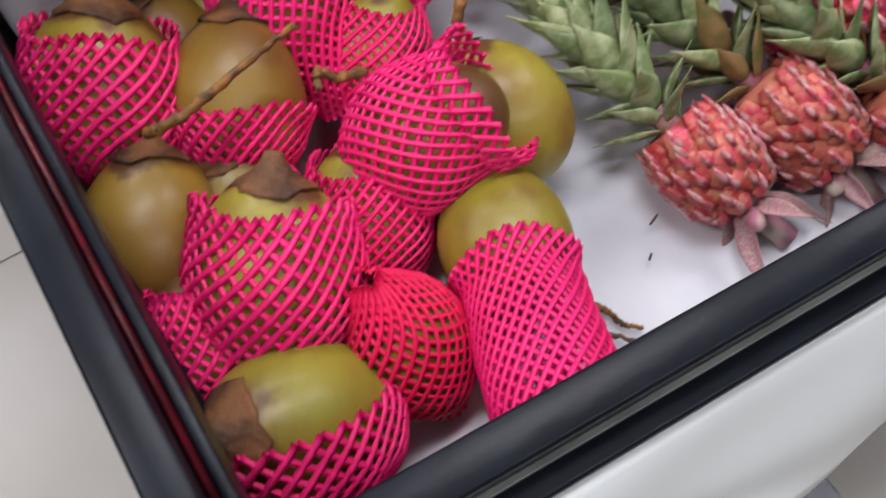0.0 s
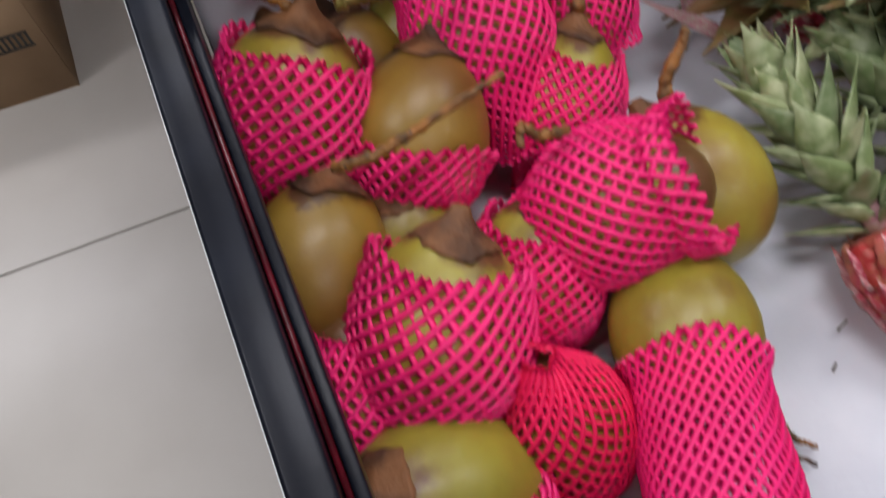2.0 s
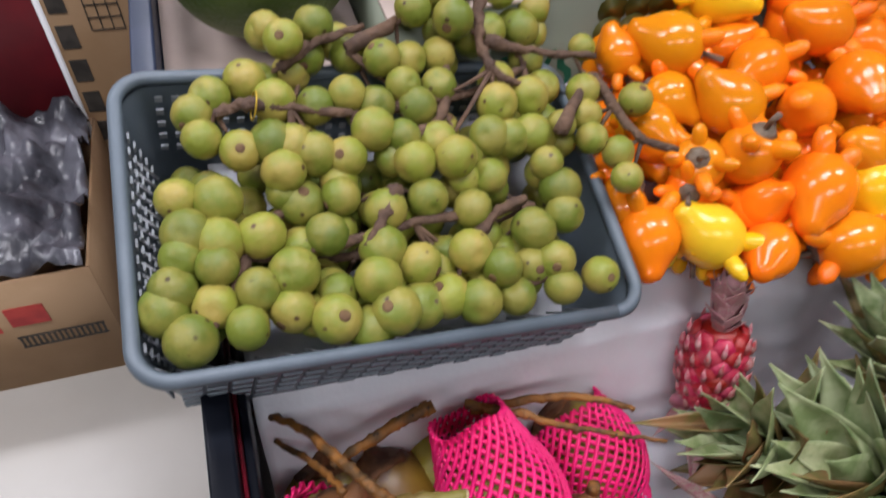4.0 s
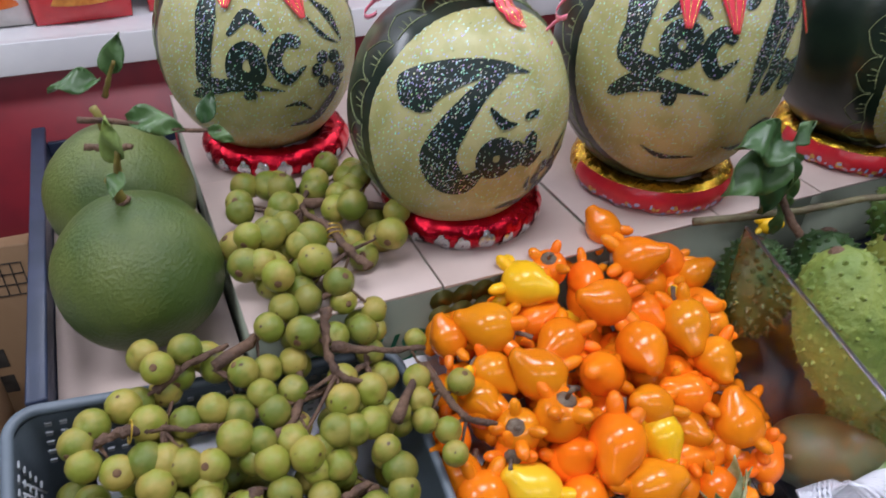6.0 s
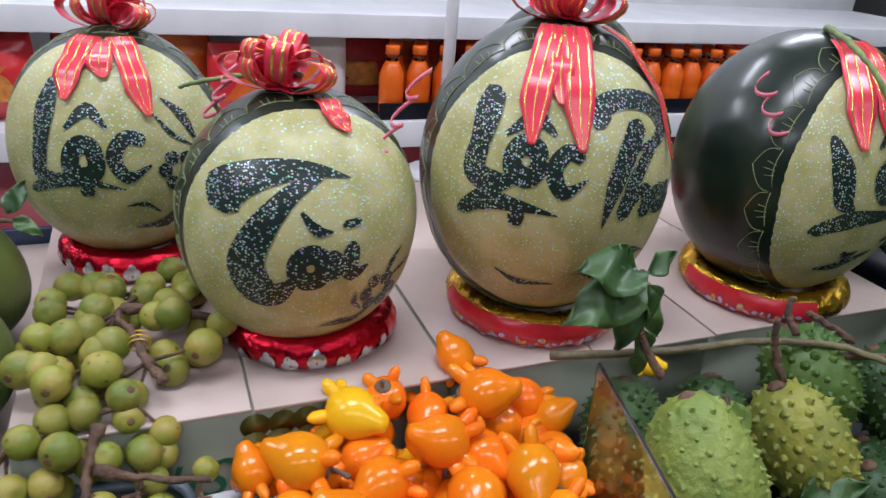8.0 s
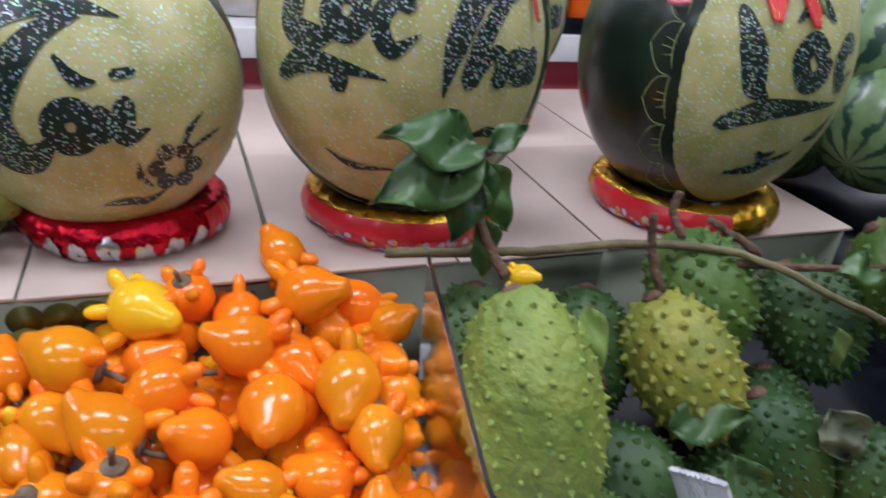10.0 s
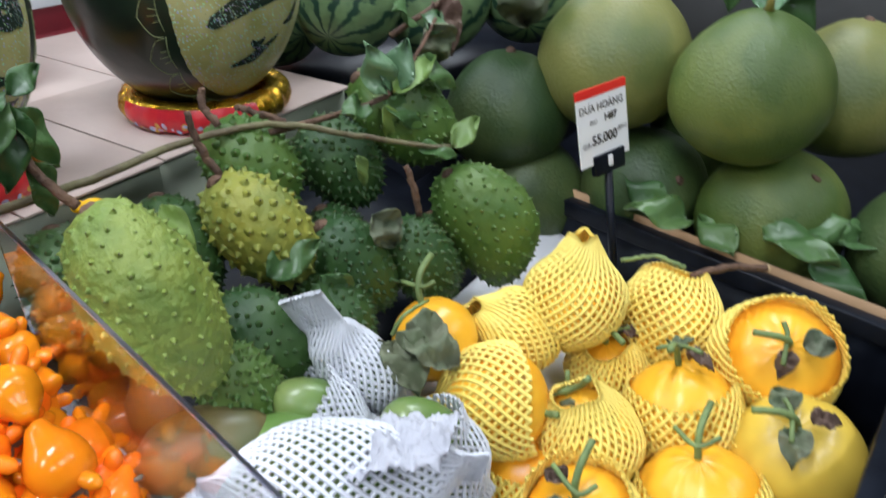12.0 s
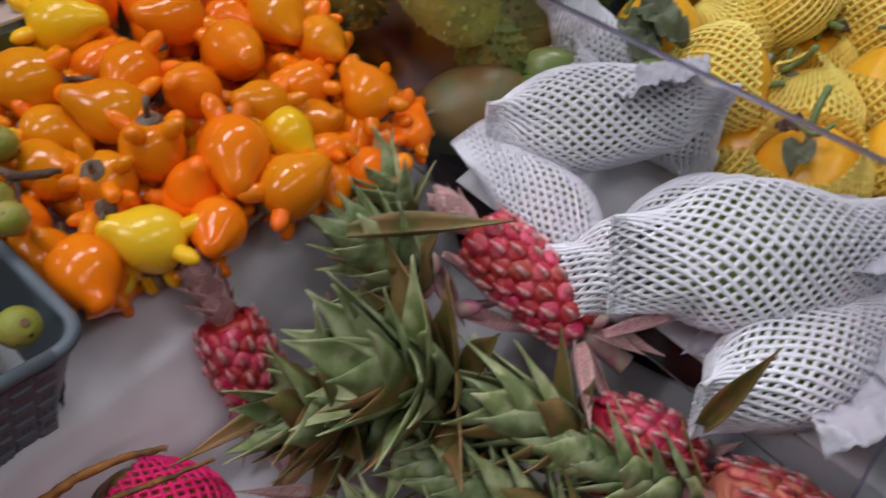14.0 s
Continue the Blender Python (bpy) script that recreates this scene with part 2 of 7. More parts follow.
SOUR = mat("green_soursop_skin", (0.055, 0.118, 0.018), (0.10, 0.165, 0.028), 14, 0.5, bump=0.3, bump_scale=70, spots=(0.03, 0.055, 0.012), spot_scale=60, spot_size=0.0)
SOURY = mat("yellowing_soursop_skin", (0.29, 0.29, 0.04), (0.19, 0.225, 0.04), 22, 0.5, bump=0.4, bump_scale=100, spots=(0.09, 0.10, 0.02), spot_scale=60, spot_size=-0.02)
SOURL = mat("pale_green_soursop_skin", (0.23, 0.29, 0.05), (0.16, 0.23, 0.038), 26, 0.5, bump=0.5, bump_scale=110, spots=(0.10, 0.14, 0.025), spot_scale=70, spot_size=0.0)
SOURD = mat("dark_green_soursop_skin", (0.022, 0.062, 0.014), (0.045, 0.095, 0.02), 12, 0.5, bump=0.3, bump_scale=70)
SPINETIP = mat("dark_spine_tip", (0.055, 0.050, 0.016), (0.09, 0.075, 0.02), 60, 0.6)
YMELON = mat("golden_melon_skin", (0.87, 0.41, 0.012), (0.86, 0.48, 0.03), 9, 0.35, bump=0.06, bump_scale=60, coat=0.1, spots=(0.52, 0.24, 0.04), spot_scale=26, spot_size=-0.06, vary=0.08)
YPALE = mat("pale_yellow_melon_skin", (0.72, 0.50, 0.06), (0.66, 0.46, 0.06), 9, 0.35, bump=0.04, bump_scale=60, coat=0.15)
VINE = mat("green_melon_stalk", (0.20, 0.27, 0.09), (0.13, 0.18, 0.06), 40, 0.6, bump=0.3, bump_scale=90)
MANGO = mat("green_mango_skin", (0.13, 0.22, 0.05), (0.22, 0.27, 0.08), 10, 0.35, bump=0.03, bump_scale=80, coat=0.2, vary=0.1)
RIPEMANGO = mat("blushing_mango_skin", (0.055, 0.115, 0.055), (0.13, 0.10, 0.035), 8, 0.4, bump=0.03, bump_scale=80)
PINE = mat("red_pineapple_skin", (0.42, 0.010, 0.038), (0.54, 0.075, 0.095), 1.1, 0.4, bump=0.25, bump_scale=3, vary=0.25, lo=0.42, hi=0.62)
PINEO = mat("orange_red_pineapple_skin", (0.50, 0.035, 0.055), (0.58, 0.20, 0.12), 1.1, 0.42, bump=0.25, bump_scale=3, vary=0.25, lo=0.40, hi=0.62)
BRACT = mat("pale_pineapple_bract", (0.62, 0.36, 0.34), (0.48, 0.06, 0.09), 1.6, 0.5, vary=0.2)
PLEAF = mat("grey_green_pineapple_leaf", (0.19, 0.25, 0.095), (0.40, 0.44, 0.24), 5, 0.42, bump=0.06, bump_scale=40, vary=0.25)
PLEAFR = mat("reddish_pineapple_leaf", (0.15, 0.13, 0.035), (0.26, 0.15, 0.06), 5, 0.45, bump=0.1, bump_scale=40, vary=0.2)
PLEAFP = mat("pale_pink_leaf_base", (0.46, 0.16, 0.23), (0.50, 0.42, 0.33), 40, 0.5, bump=0.1, bump_scale=60, vary=0.15)
LEAF = mat("green_leaf", (0.048, 0.105, 0.030), (0.085, 0.155, 0.05), 12, 0.34, bump=0.2, bump_scale=60, vary=0.25, coat=0.0)
LEAFPALE = mat("pale_green_leaf", (0.20, 0.30, 0.07), (0.15, 0.22, 0.06), 12, 0.45, bump=0.1, bump_scale=50, vary=0.15)
LEAFDRY = mat("wilted_leaf", (0.11, 0.14, 0.075), (0.15, 0.16, 0.10), 20, 0.7, bump=0.4, bump_scale=70, vary=0.2)
LEAFDEAD = mat("dead_brown_leaf", (0.09, 0.05, 0.035), (0.15, 0.10, 0.07), 30, 0.8, bump=0.5, bump_scale=80)
POMELO = mat("green_pomelo_skin", (0.062, 0.102, 0.018), (0.13, 0.165, 0.036), 9, 0.42, bump=0.3, bump_scale=230, spots=(0.20, 0.23, 0.08), spot_scale=48, spot_size=-0.05, vary=0.06)
POMELOY = mat("olive_pomelo_skin", (0.18, 0.185, 0.05), (0.095, 0.125, 0.032), 7, 0.45, bump=0.22, bump_scale=170, spots=(0.22, 0.21, 0.09), spot_scale=26, spot_size=-0.03, vary=0.06)
POMELOD = mat("dark_green_pomelo_skin", (0.032, 0.062, 0.018), (0.080, 0.112, 0.034), 7, 0.45, bump=0.25, bump_scale=170, spots=(0.09, 0.11, 0.04), spot_scale=24, spot_size=-0.05, vary=0.1)
RIND = mat("dark_green_melon_rind", (0.008, 0.016, 0.010), (0.014, 0.026, 0.015), 14, 0.3, bump=0.05, bump_scale=50, coat=0.3)
CARVED = glitter(mat("carved_pale_rind", (0.53, 0.50, 0.23), (0.40, 0.39, 0.14), 26, 0.42, bump=0.12, bump_scale=60, spots=(0.24, 0.26, 0.08), spot_scale=80, spot_size=0.05), 0.36)
LETTER = glitter(mat("dark_green_letter_rind", (0.006, 0.018, 0.013), (0.012, 0.026, 0.018), 20, 0.35), 0.62)
SCRATCH = mat("pale_scratched_line", (0.30, 0.35, 0.16), (0.22, 0.27, 0.12), 60, 0.6)
WATERMELON = striped("striped_watermelon_rind", (0.018, 0.052, 0.032), (0.17, 0.26, 0.115), 10)
FOILRED = mat("red_foil", (0.65, 0.01, 0.03), (0.45, 0.005, 0.02), 30, 0.22, 0.85, bump=0.6, bump_scale=45)
FOILSILVER = mat("silver_foil", (0.72, 0.72, 0.74), (0.55, 0.55, 0.58), 30, 0.25, 0.85, bump=0.6, bump_scale=45)
FOILGOLD = mat("gold_foil", (0.85, 0.52, 0.06), (0.62, 0.33, 0.02), 40, 0.2, 0.95, bump=0.7, bump_scale=60)
BAND = mat("red_printed_band", (0.70, 0.03, 0.04), (0.62, 0.02, 0.04), 40, 0.3, coat=0.3)
BANDBLUE = mat("pale_blue_print", (0.35, 0.50, 0.85), (0.8, 0.5, 0.6), 120, 0.4)
BANDGOLD = mat("gold_print", (0.80, 0.52, 0.10), (0.6, 0.25, 0.1), 120, 0.4)
RIBBON = mat("pink_red_satin_ribbon", (0.85, 0.05, 0.10), (0.75, 0.03, 0.08), 20, 0.3, coat=0.2, sub=0.1)
RIBBONGOLD = mat("gold_ribbon_thread", (0.9, 0.62, 0.15), None, 20, 0.25, 0.8)
CURL = mat("pink_curling_ribbon", (0.85, 0.25, 0.33), (0.8, 0.2, 0.28), 20, 0.25, coat=0.3)
ACRYL = clear("clear_acrylic", (0.86, 0.85, 0.86), 0.035)
ACRYLEDGE = clear("acrylic_cut_edge", (0.55, 0.55, 0.75), 0.3)
WHITEPAINT = mat("white_painted_metal", (0.80, 0.80, 0.81), (0.74, 0.74, 0.76), 10, 0.4)
DARKRED = mat("dark_red_shelf_front", (0.20, 0.012, 0.02), (0.15, 0.01, 0.018), 10, 0.4)
BAGRED = mat("red_plastic_bag", (0.62, 0.03, 0.035), (0.5, 0.02, 0.03), 8, 0.25, bump=0.4, bump_scale=20, coat=0.3)
BAGWHITE = mat("clear_white_plastic_bag", (0.75, 0.72, 0.70), (0.6, 0.55, 0.5), 14, 0.2, bump=0.5, bump_scale=24, coat=0.3)
BAGORANGE = mat("orange_snack_bag", (0.75, 0.20, 0.02), (0.6, 0.10, 0.02), 14, 0.25, bump=0.4, bump_scale=24, coat=0.3)
WAFFLE = mat("waffle_print", (0.70, 0.30, 0.06), (0.5, 0.16, 0.03), 60, 0.4)
BLACKBAG = mat("grey_black_plastic_film", (0.05, 0.05, 0.06), (0.25, 0.25, 0.29), 6, 0.2, bump=0.8, bump_scale=18, coat=0.2)
# unseen walls and ceiling: grey kept low so less bounce fills the shadows
WALL = mat("low_bounce_shop_shell", (0.22, 0.22, 0.22), (0.18, 0.18, 0.18), 2, 0.7)
TAGWHITE = mat("white_price_card", (0.85, 0.85, 0.86), None, 10, 0.4)
TAGRED = mat("red_price_strip", (0.75, 0.03, 0.02), None, 10, 0.4)
WIRE = mat("gold_twist_tie", (0.8, 0.55, 0.08), (0.6, 0.4, 0.05), 40, 0.3, 0.6)
DIRT = mat("dark_debris", (0.06, 0.045, 0.035), (0.1, 0.08, 0.05), 60, 0.9)


# ---- building blocks ----
class Geo:
    """Corners and faces of one mesh."""

    def __init__(self, v=(), f=()):
        self.v, self.f = [tuple(p) for p in v], [tuple(q) for q in f]

    def add(self, other, m=None):
        k = len(self.v)
        self.v += [tuple(m @ Vector(p)) for p in other.v] if m else other.v
        self.f += [tuple(i + k for i in q) for q in other.f]
        return self

    def mesh(self, name, material, smooth=True):
        me = bpy.data.meshes.new(name)
        me.from_pydata(self.v, [], self.f)
        me.materials.append(material)
        if smooth:
            me.shade_smooth()
        me.update()
        return me


def thing(name, label, category, m=Matrix(), group="", kind=""):
    ob = new(name)
    ob.matrix_world = m
    ob.empty_display_size = 0.02
    return tagged(ob, label, category, group, kind)


def part(name, geo, material, parent, label="", m=None, smooth=True):
    """One mesh object under a thing or a part; geo may be a mesh that is shared."""
    me = geo if isinstance(geo, bpy.types.Mesh) else geo.mesh(name, material, smooth)
    ob = new(name, me)
    ob.parent = parent
    if m:
        ob.matrix_local = m
    if label:
        ob["label"] = label
    return ob


def solo(name, geo, material, label, category, m=Matrix(), group="", kind="", smooth=True):
    ob = new(name, geo.mesh(name, material, smooth) if isinstance(geo, Geo) else geo)
    ob.matrix_world = m
    return tagged(ob, label, category, group, kind)


def lathe(profile, n=24, bend=None, rough=0.0, seed=0):
    """A body turned round z from (radius, height) pairs, ends closed; rough: uneven swelling."""
    g = Geo()
    for r, h in profile:
        for k in range(n):
            a = 2 * math.pi * k / n
            p = Vector((r * math.cos(a), r * math.sin(a), h))
            if rough:
                p *= 1 + rough * noise.noise(p * 14 + Vector((seed, 2 * seed, 0)))
            g.v.append(tuple(bend(p) if bend else p))
    rows = len(profile)
    for i in range(rows - 1):
        for k in range(n):
            j = (k + 1) % n
            g.f.append((i * n + k, i * n + j, (i + 1) * n + j, (i + 1) * n + k))
    g.f.append(tuple(range(n))[::-1])
    g.f.append(tuple((rows - 1) * n + k for k in range(n)))
    return g


def egg(rx, rz, n=24, rows=14, sharp=0.0):
    """Profile of an egg: sharp > 0 narrows its top."""
    out = []
    for i in range(rows + 1):
        a = -math.pi / 2 + math.pi * (i + 0.04 * (i == 0) - 0.04 * (i == rows)) / rows
        out.append((rx * math.cos(a) * (1 - sharp * 0.5 * (math.sin(a) + 0.2)), rz * math.sin(a)))
    return out


def tube(points, radii, n=7):
    """A bent rod through the points, its radius changing along it."""
    g, pts = Geo(), [Vector(p) for p in points]
    if not isinstance(radii, (list, tuple)):
        radii = [radii] * len(pts)
    side = None
    for i, p in enumerate(pts):
        d = (pts[min(i + 1, len(pts) - 1)] - pts[max(i - 1, 0)]).normalized()
        side = (side - d * side.dot(d)) if side else d.orthogonal()
        side.normalize()
        up = d.cross(side)
        for k in range(n):
            a = 2 * math.pi * k / n
            g.v.append(tuple(p + (side * math.cos(a) + up * math.sin(a)) * radii[i]))
    for i in range(len(pts) - 1):
        for k in range(n):
            j = (k + 1) % n
            g.f.append((i * n + k, i * n + j, (i + 1) * n + j, (i + 1) * n + k))
    g.f.append(tuple(range(n))[::-1])
    g.f.append(tuple((len(pts) - 1) * n + k for k in range(n)))
    return g


def curve_points(points, steps=5, wobble=0.0, seed=1):
    """A smooth line through the points."""
    rnd = random.Random(seed)
    pts = [Vector(p) for p in points]
    ext = [2 * pts[0] - pts[1], *pts, 2 * pts[-1] - pts[-2]]
    out = []
    for i in range(1, len(ext) - 2):
        a, b, c, d = ext[i - 1:i + 3]
        for s in range(steps):
            t = s / steps
            q = 0.5 * (2 * b + (c - a) * t + (2 * a - 5 * b + 4 * c - d) * t * t + (3 * b - a - 3 * c + d) * t ** 3)
            out.append(q + Vector([rnd.uniform(-wobble, wobble) for _ in range(3)]))
    return [*out, pts[-1]]


def box(x0, y0, z0, x1, y1, z1, r=0.0):
    """A box, its edges bevelled by r."""
    bm = bmesh.new()
    bmesh.ops.create_cube(bm, size=1)
    for v in bm.verts:
        v.co = Vector((x0 if v.co.x < 0 else x1, y0 if v.co.y < 0 else y1, z0 if v.co.z < 0 else z1))
    if r:
        bmesh.ops.bevel(bm, geom=bm.edges[:], offset=r, segments=2, affect="EDGES", profile=0.6)
    g = Geo([v.co for v in bm.verts], [[v.index for v in f.verts] for f in bm.faces])
    bm.free()
    return g


def sheet(nu, nv, at, thick=0.0):
    """A grid of points at(u, v), with u and v from 0 to 1; thick: given a second skin and edges."""
    g = Geo()
    pts = [[Vector(at(i / nu, j / nv)) for j in range(nv + 1)] for i in range(nu + 1)]
    idx = lambda i, j: i * (nv + 1) + j  # noqa: E731
    g.v = [tuple(p) for row in pts for p in row]
    g.f = [(idx(i, j), idx(i + 1, j), idx(i + 1, j + 1), idx(i, j + 1)) for i in range(nu) for j in range(nv)]
    if thick:
        k = len(g.v)
        for i in range(nu + 1):
            for j in range(nv + 1):
                du = pts[min(i + 1, nu)][j] - pts[max(i - 1, 0)][j]
                dv = pts[i][min(j + 1, nv)] - pts[i][max(j - 1, 0)]
                g.v.append(tuple(pts[i][j] - du.cross(dv).normalized() * thick))
        g.f += [tuple(q + k for q in f[::-1]) for f in g.f[:]]
        rim = [idx(i, 0) for i in range(nu + 1)] + [idx(nu, j) for j in range(1, nv + 1)]
        rim += [idx(i, nv) for i in range(nu - 1, -1, -1)] + [idx(0, j) for j in range(nv - 1, 0, -1)]
        for a, b in zip(rim, rim[1:] + rim[:1]):
            g.f.append((b, a, a + k, b + k))
    return g


def net(surface, count, turn, r, rows=22, lift=0.0005):
    """Foam netting: two families of strands that cross over a surface of (u, v)."""
    g = Geo()
    shift = max(1, round(2 * turn * count)) / 2
    for side in (1, -1):
        for k in range(count):
            pts = []
            for i in range(rows + 1):
                v = i / rows
                pts.append(Vector(surface((k + side * v * shift) / count % 1.0, v)))
            ctr = sum(pts, Vector()) / len(pts)
            base = len(g.v)
            for i, p in enumerate(pts):
                d = (pts[min(i + 1, rows)] - pts[max(i - 1, 0)]).normalized()
                out = Vector((p.x, p.y, 0.25 * p.z)) if p.to_2d().length > 0.004 else Vector((0, 0, p.z))
                out = (out - d * out.dot(d)).normalized()
                s = d.cross(out)
                q = p + out * lift * side
                for c, e in ((1.05, 0), (0, 0.75), (-1.05, 0), (0, -0.75)):
                    g.v.append(tuple(q + (s * c + out * e) * r * (1 + 0.16 * math.sin(2.3 * i + 1.7 * k) + (0.25 if i in (0, rows) else 0))))
            for i in range(rows):
                for c in range(4):
                    e = (c + 1) % 4
                    a = base + i * 4
                    g.f.append((a + c, a + e, a + 4 + e, a + 4 + c))
            g.f.append((base, base + 1, base + 2, base + 3))
            a = base + rows * 4
            g.f.append((a + 3, a + 2, a + 1, a))
    return g


def leaf_geo(length, width, curl=0.2, fold=0.15, tip=1.0, thick=0.0006, crumple=0.0):
    """A leaf along +y from its stalk, folded on its midrib and drooping."""
    def at(u, v):
        w = width * 0.5 * (math.sin(math.pi * min(1, v ** 0.75 * 0.99 + 0.01)) ** tip)
        x = (u - 0.5) * 2 * w
        return (x, length * v, abs(x) * fold - curl * length * v * v + 0.006 * math.sin(9 * v + 5 * u) * width / 0.04 + crumple * noise.noise((x * 90, v * 5.5, 2)) + 0.5 * crumple * noise.noise((x * 220, v * 13, 6)))
    return sheet(10 if crumple else 6, 16 if crumple else 10, at, thick)


def along(at, axis, spin=0.0):
    """The pose at a place whose z points along axis."""
    q = Vector(axis).normalized().to_track_quat("Z", "Y").to_matrix().to_4x4()
    return Matrix.Translation(at) @ q @ Matrix.Rotation(radians(spin), 4, "Z")


def leafpose(at, way, up=(0, 0, 1)):
    """The pose at a place whose y points along way and whose z is near up."""
    y = Vector(way).normalized()
    x = y.cross(Vector(up)).normalized()
    z = x.cross(y)
    m = Matrix((x, y, z)).transposed().to_4x4()
    m.translation = at
    return m


def letters(body, size, bold=0.0, shear=0.0):
    """Built-in lettering as flat faces, centred."""
    cu = bpy.data.curves.new("lettering", "FONT")
    cu.body, cu.size, cu.offset, cu.shear, cu.resolution_u = body, size, bold, shear, 3
    cu.align_x, cu.align_y = "CENTER", "CENTER"
    ob = new("lettering", cu)
    bpy.context.view_layer.update()
    me = bpy.data.meshes.new_from_object(ob.evaluated_get(bpy.context.evaluated_depsgraph_get()))
    bm = bmesh.new()
    bm.from_mesh(me)
    for _ in range(3):
        bmesh.ops.triangulate(bm, faces=bm.faces[:])
        long = [e for e in bm.edges if e.calc_length() > size * 0.16]
        if long:
            bmesh.ops.subdivide_edges(bm, edges=long, cuts=1)
    bmesh.ops.triangulate(bm, faces=bm.faces[:])
    bm.verts.index_update()
    g = Geo([v.co for v in bm.verts], [[v.index for v in f.verts] for f in bm.faces])
    bm.free()
    bpy.data.objects.remove(ob)
    bpy.data.curves.remove(cu)
    bpy.data.meshes.remove(me)
    return g


# ---- the shop round the stand ----
solo("floor", box(-4, -4, -0.05, 5, 5, -0.004), GROUT, "dark grout bed under beige floor tiles", "floor", kind="structure")
FLOOR = bpy.data.objects["floor"]
# ceiling and walls are added out of view, dark to deepen shadows
solo("ceiling", box(-4, -4, 3.0, 5, 5, 3.1), WALL, "unseen shop ceiling, darkened to bounce less light", "ceiling", kind="structure")
solo("wall_north", box(-4, 4.9, 0, 5, 5, 3.0), WALL, "unseen shop wall, darkened to bounce less light", "wall", kind="structure")
solo("wall_south", box(-4, -4, 0, 5, -3.9, 3.0), WALL, "unseen shop wall, darkened to bounce less light", "wall", kind="structure")
solo("wall_west", box(-4, -3.9, 0, -3.9, 4.9, 3.0), WALL, "unseen shop wall, darkened to bounce less light", "wall", kind="structure")
solo("wall_east", box(4.9, -3.9, 0, 5, 4.9, 3.0), WALL, "unseen shop wall, darkened to bounce less light", "wall", kind="structure")

# ---- the stand: black frame, lining paper, front film ----
FRONT = Matrix.Translation((0, 0.026, 0)) @ Matrix.Rotation(math.atan(-0.092), 4, "Z")
stand = thing("display_stand", "black painted steel produce stand lined with white paper", "stand", kind="structure")
part("front_rail", box(0.02, -0.024, 0.732, 1.53, 0.0, 0.757, 0.003), BLACK_STEEL, stand, m=FRONT)
part("front_groove", box(0.02, -0.0265, 0.716, 1.53, -0.006, 0.7305), GROOVE, stand, "pale groove between two black bars", m=FRONT)
part("lower_front_rail", box(0.02, -0.040, 0.690, 1.53, -0.012, 0.717, 0.003), BLACK_STEEL, stand, m=FRONT)
part("corner_cap", box(-0.006, 0.001, 0.715, 0.040, 0.045, 0.763, 0.004), BLACK_STEEL, stand, "square black corner cap")
part("left_rail", box(0.003, 0.04, 0.730, 0.025, 0.80, 0.757, 0.003), BLACK_STEEL, stand)
part("inner_lip", box(0.026, 0.045, 0.725, 0.0285, 0.80, 0.742), RED_LINE, stand, "dark red strip inside the rail")
part("inner_ledge", box(0.0285, 0.045, 0.70, 0.036, 0.80, 0.731, 0.002), BLACK_STEEL, stand)
part("left_panel", box(0.006, 0.045, 0.42, 0.026, 0.80, 0.729), BLACK_STEEL, stand)
part("bottom_panel", box(0.03, 0.05, 0.42, 1.45, 0.80, 0.44), BLACK_STEEL, stand)
part("front_panel", box(0.03, -0.018, 0.42, 1.53, -0.004, 0.716), BLACK_STEEL, stand, m=FRONT)
RIGHT = Matrix.Translation((1.512, -0.12, 0)) @ Matrix.Rotation(math.atan(-0.21), 4, "Z")
part("right_rail", box(-0.012, 0, 0.715, 0.012, 0.98, 0.745, 0.003), BLACK_STEEL, stand, m=RIGHT)
part("right_panel", box(-0.004, 0, 0.45, 0.004, 0.98, 0.715), BLACK_STEEL, stand, m=RIGHT)
part("right_card_strip", box(0.014, 0, 0.71, 0.020, 0.98, 0.755), KRAFT, stand, "raw cardboard edge along the rail", m=RIGHT)
for px, py in ((0.03, 0.06), (1.46, -0.08), (0.03, 1.3), (1.6, 1.3)):
    part("leg", box(px - 0.02, py - 0.02, 0, px + 0.02, py + 0.02, 0.42), BLACK_STEEL, stand)


def lining(u, v):
    """Paper over the low tray, up the step and on to the sloping shelf behind it."""
    x = 0.037 + u * 0.80
    path = ((-0.06, 0.50), (0.0, 0.487), (0.15, 0.485), (0.32, 0.485), (0.44, 0.49), (0.49, 0.52), (0.52, 0.60), (0.545, 0.67), (0.60, 0.705), (0.70, 0.755), (0.79, 0.80))
    s = v * (len(path) - 1)
    i = min(int(s), len(path) - 2)
    y = path[i][0] + (path[i + 1][0] - path[i][0]) * (s - i)
    z = path[i][1] + (path[i + 1][1] - path[i][1]) * (s - i)
    y += (0.026 - 0.092 * x) * max(0, 1 - v * 2.6)
    w = noise.noise((x * 5, y * 5, 1)) * 0.007 + 0.005 * math.sin(x * 40 + 3 * y) * (0.25 + max(0, v - 0.45))
    w += 0.010 * abs(noise.noise((x * 11, y * 9, 4)))
    return (x, y - (0.6 * w if 0.45 < v < 0.75 else 0), z + w + 0.05 * max(0, x - 0.55) * (v > 0.5))


solo("lining_paper", sheet(90, 110, lining, 0.0015), PAPER, "white wrinkled lining paper in the low tray", "paper", kind="structure")


def slope(u, v):
    y = -0.13 + 0.60 * v
    x = 0.785 + u * (0.745 + 0.2 * y) + 0.02 * v
    return (x, y, 0.50 + 0.33 * (y + 0.1) + 0.006 * noise.noise((x * 6, y * 6, 7)))


solo("slope_paper", sheet(30, 40, slope, 0.0015), PAPER, "white paper under the melons and soursops", "paper", kind="structure")


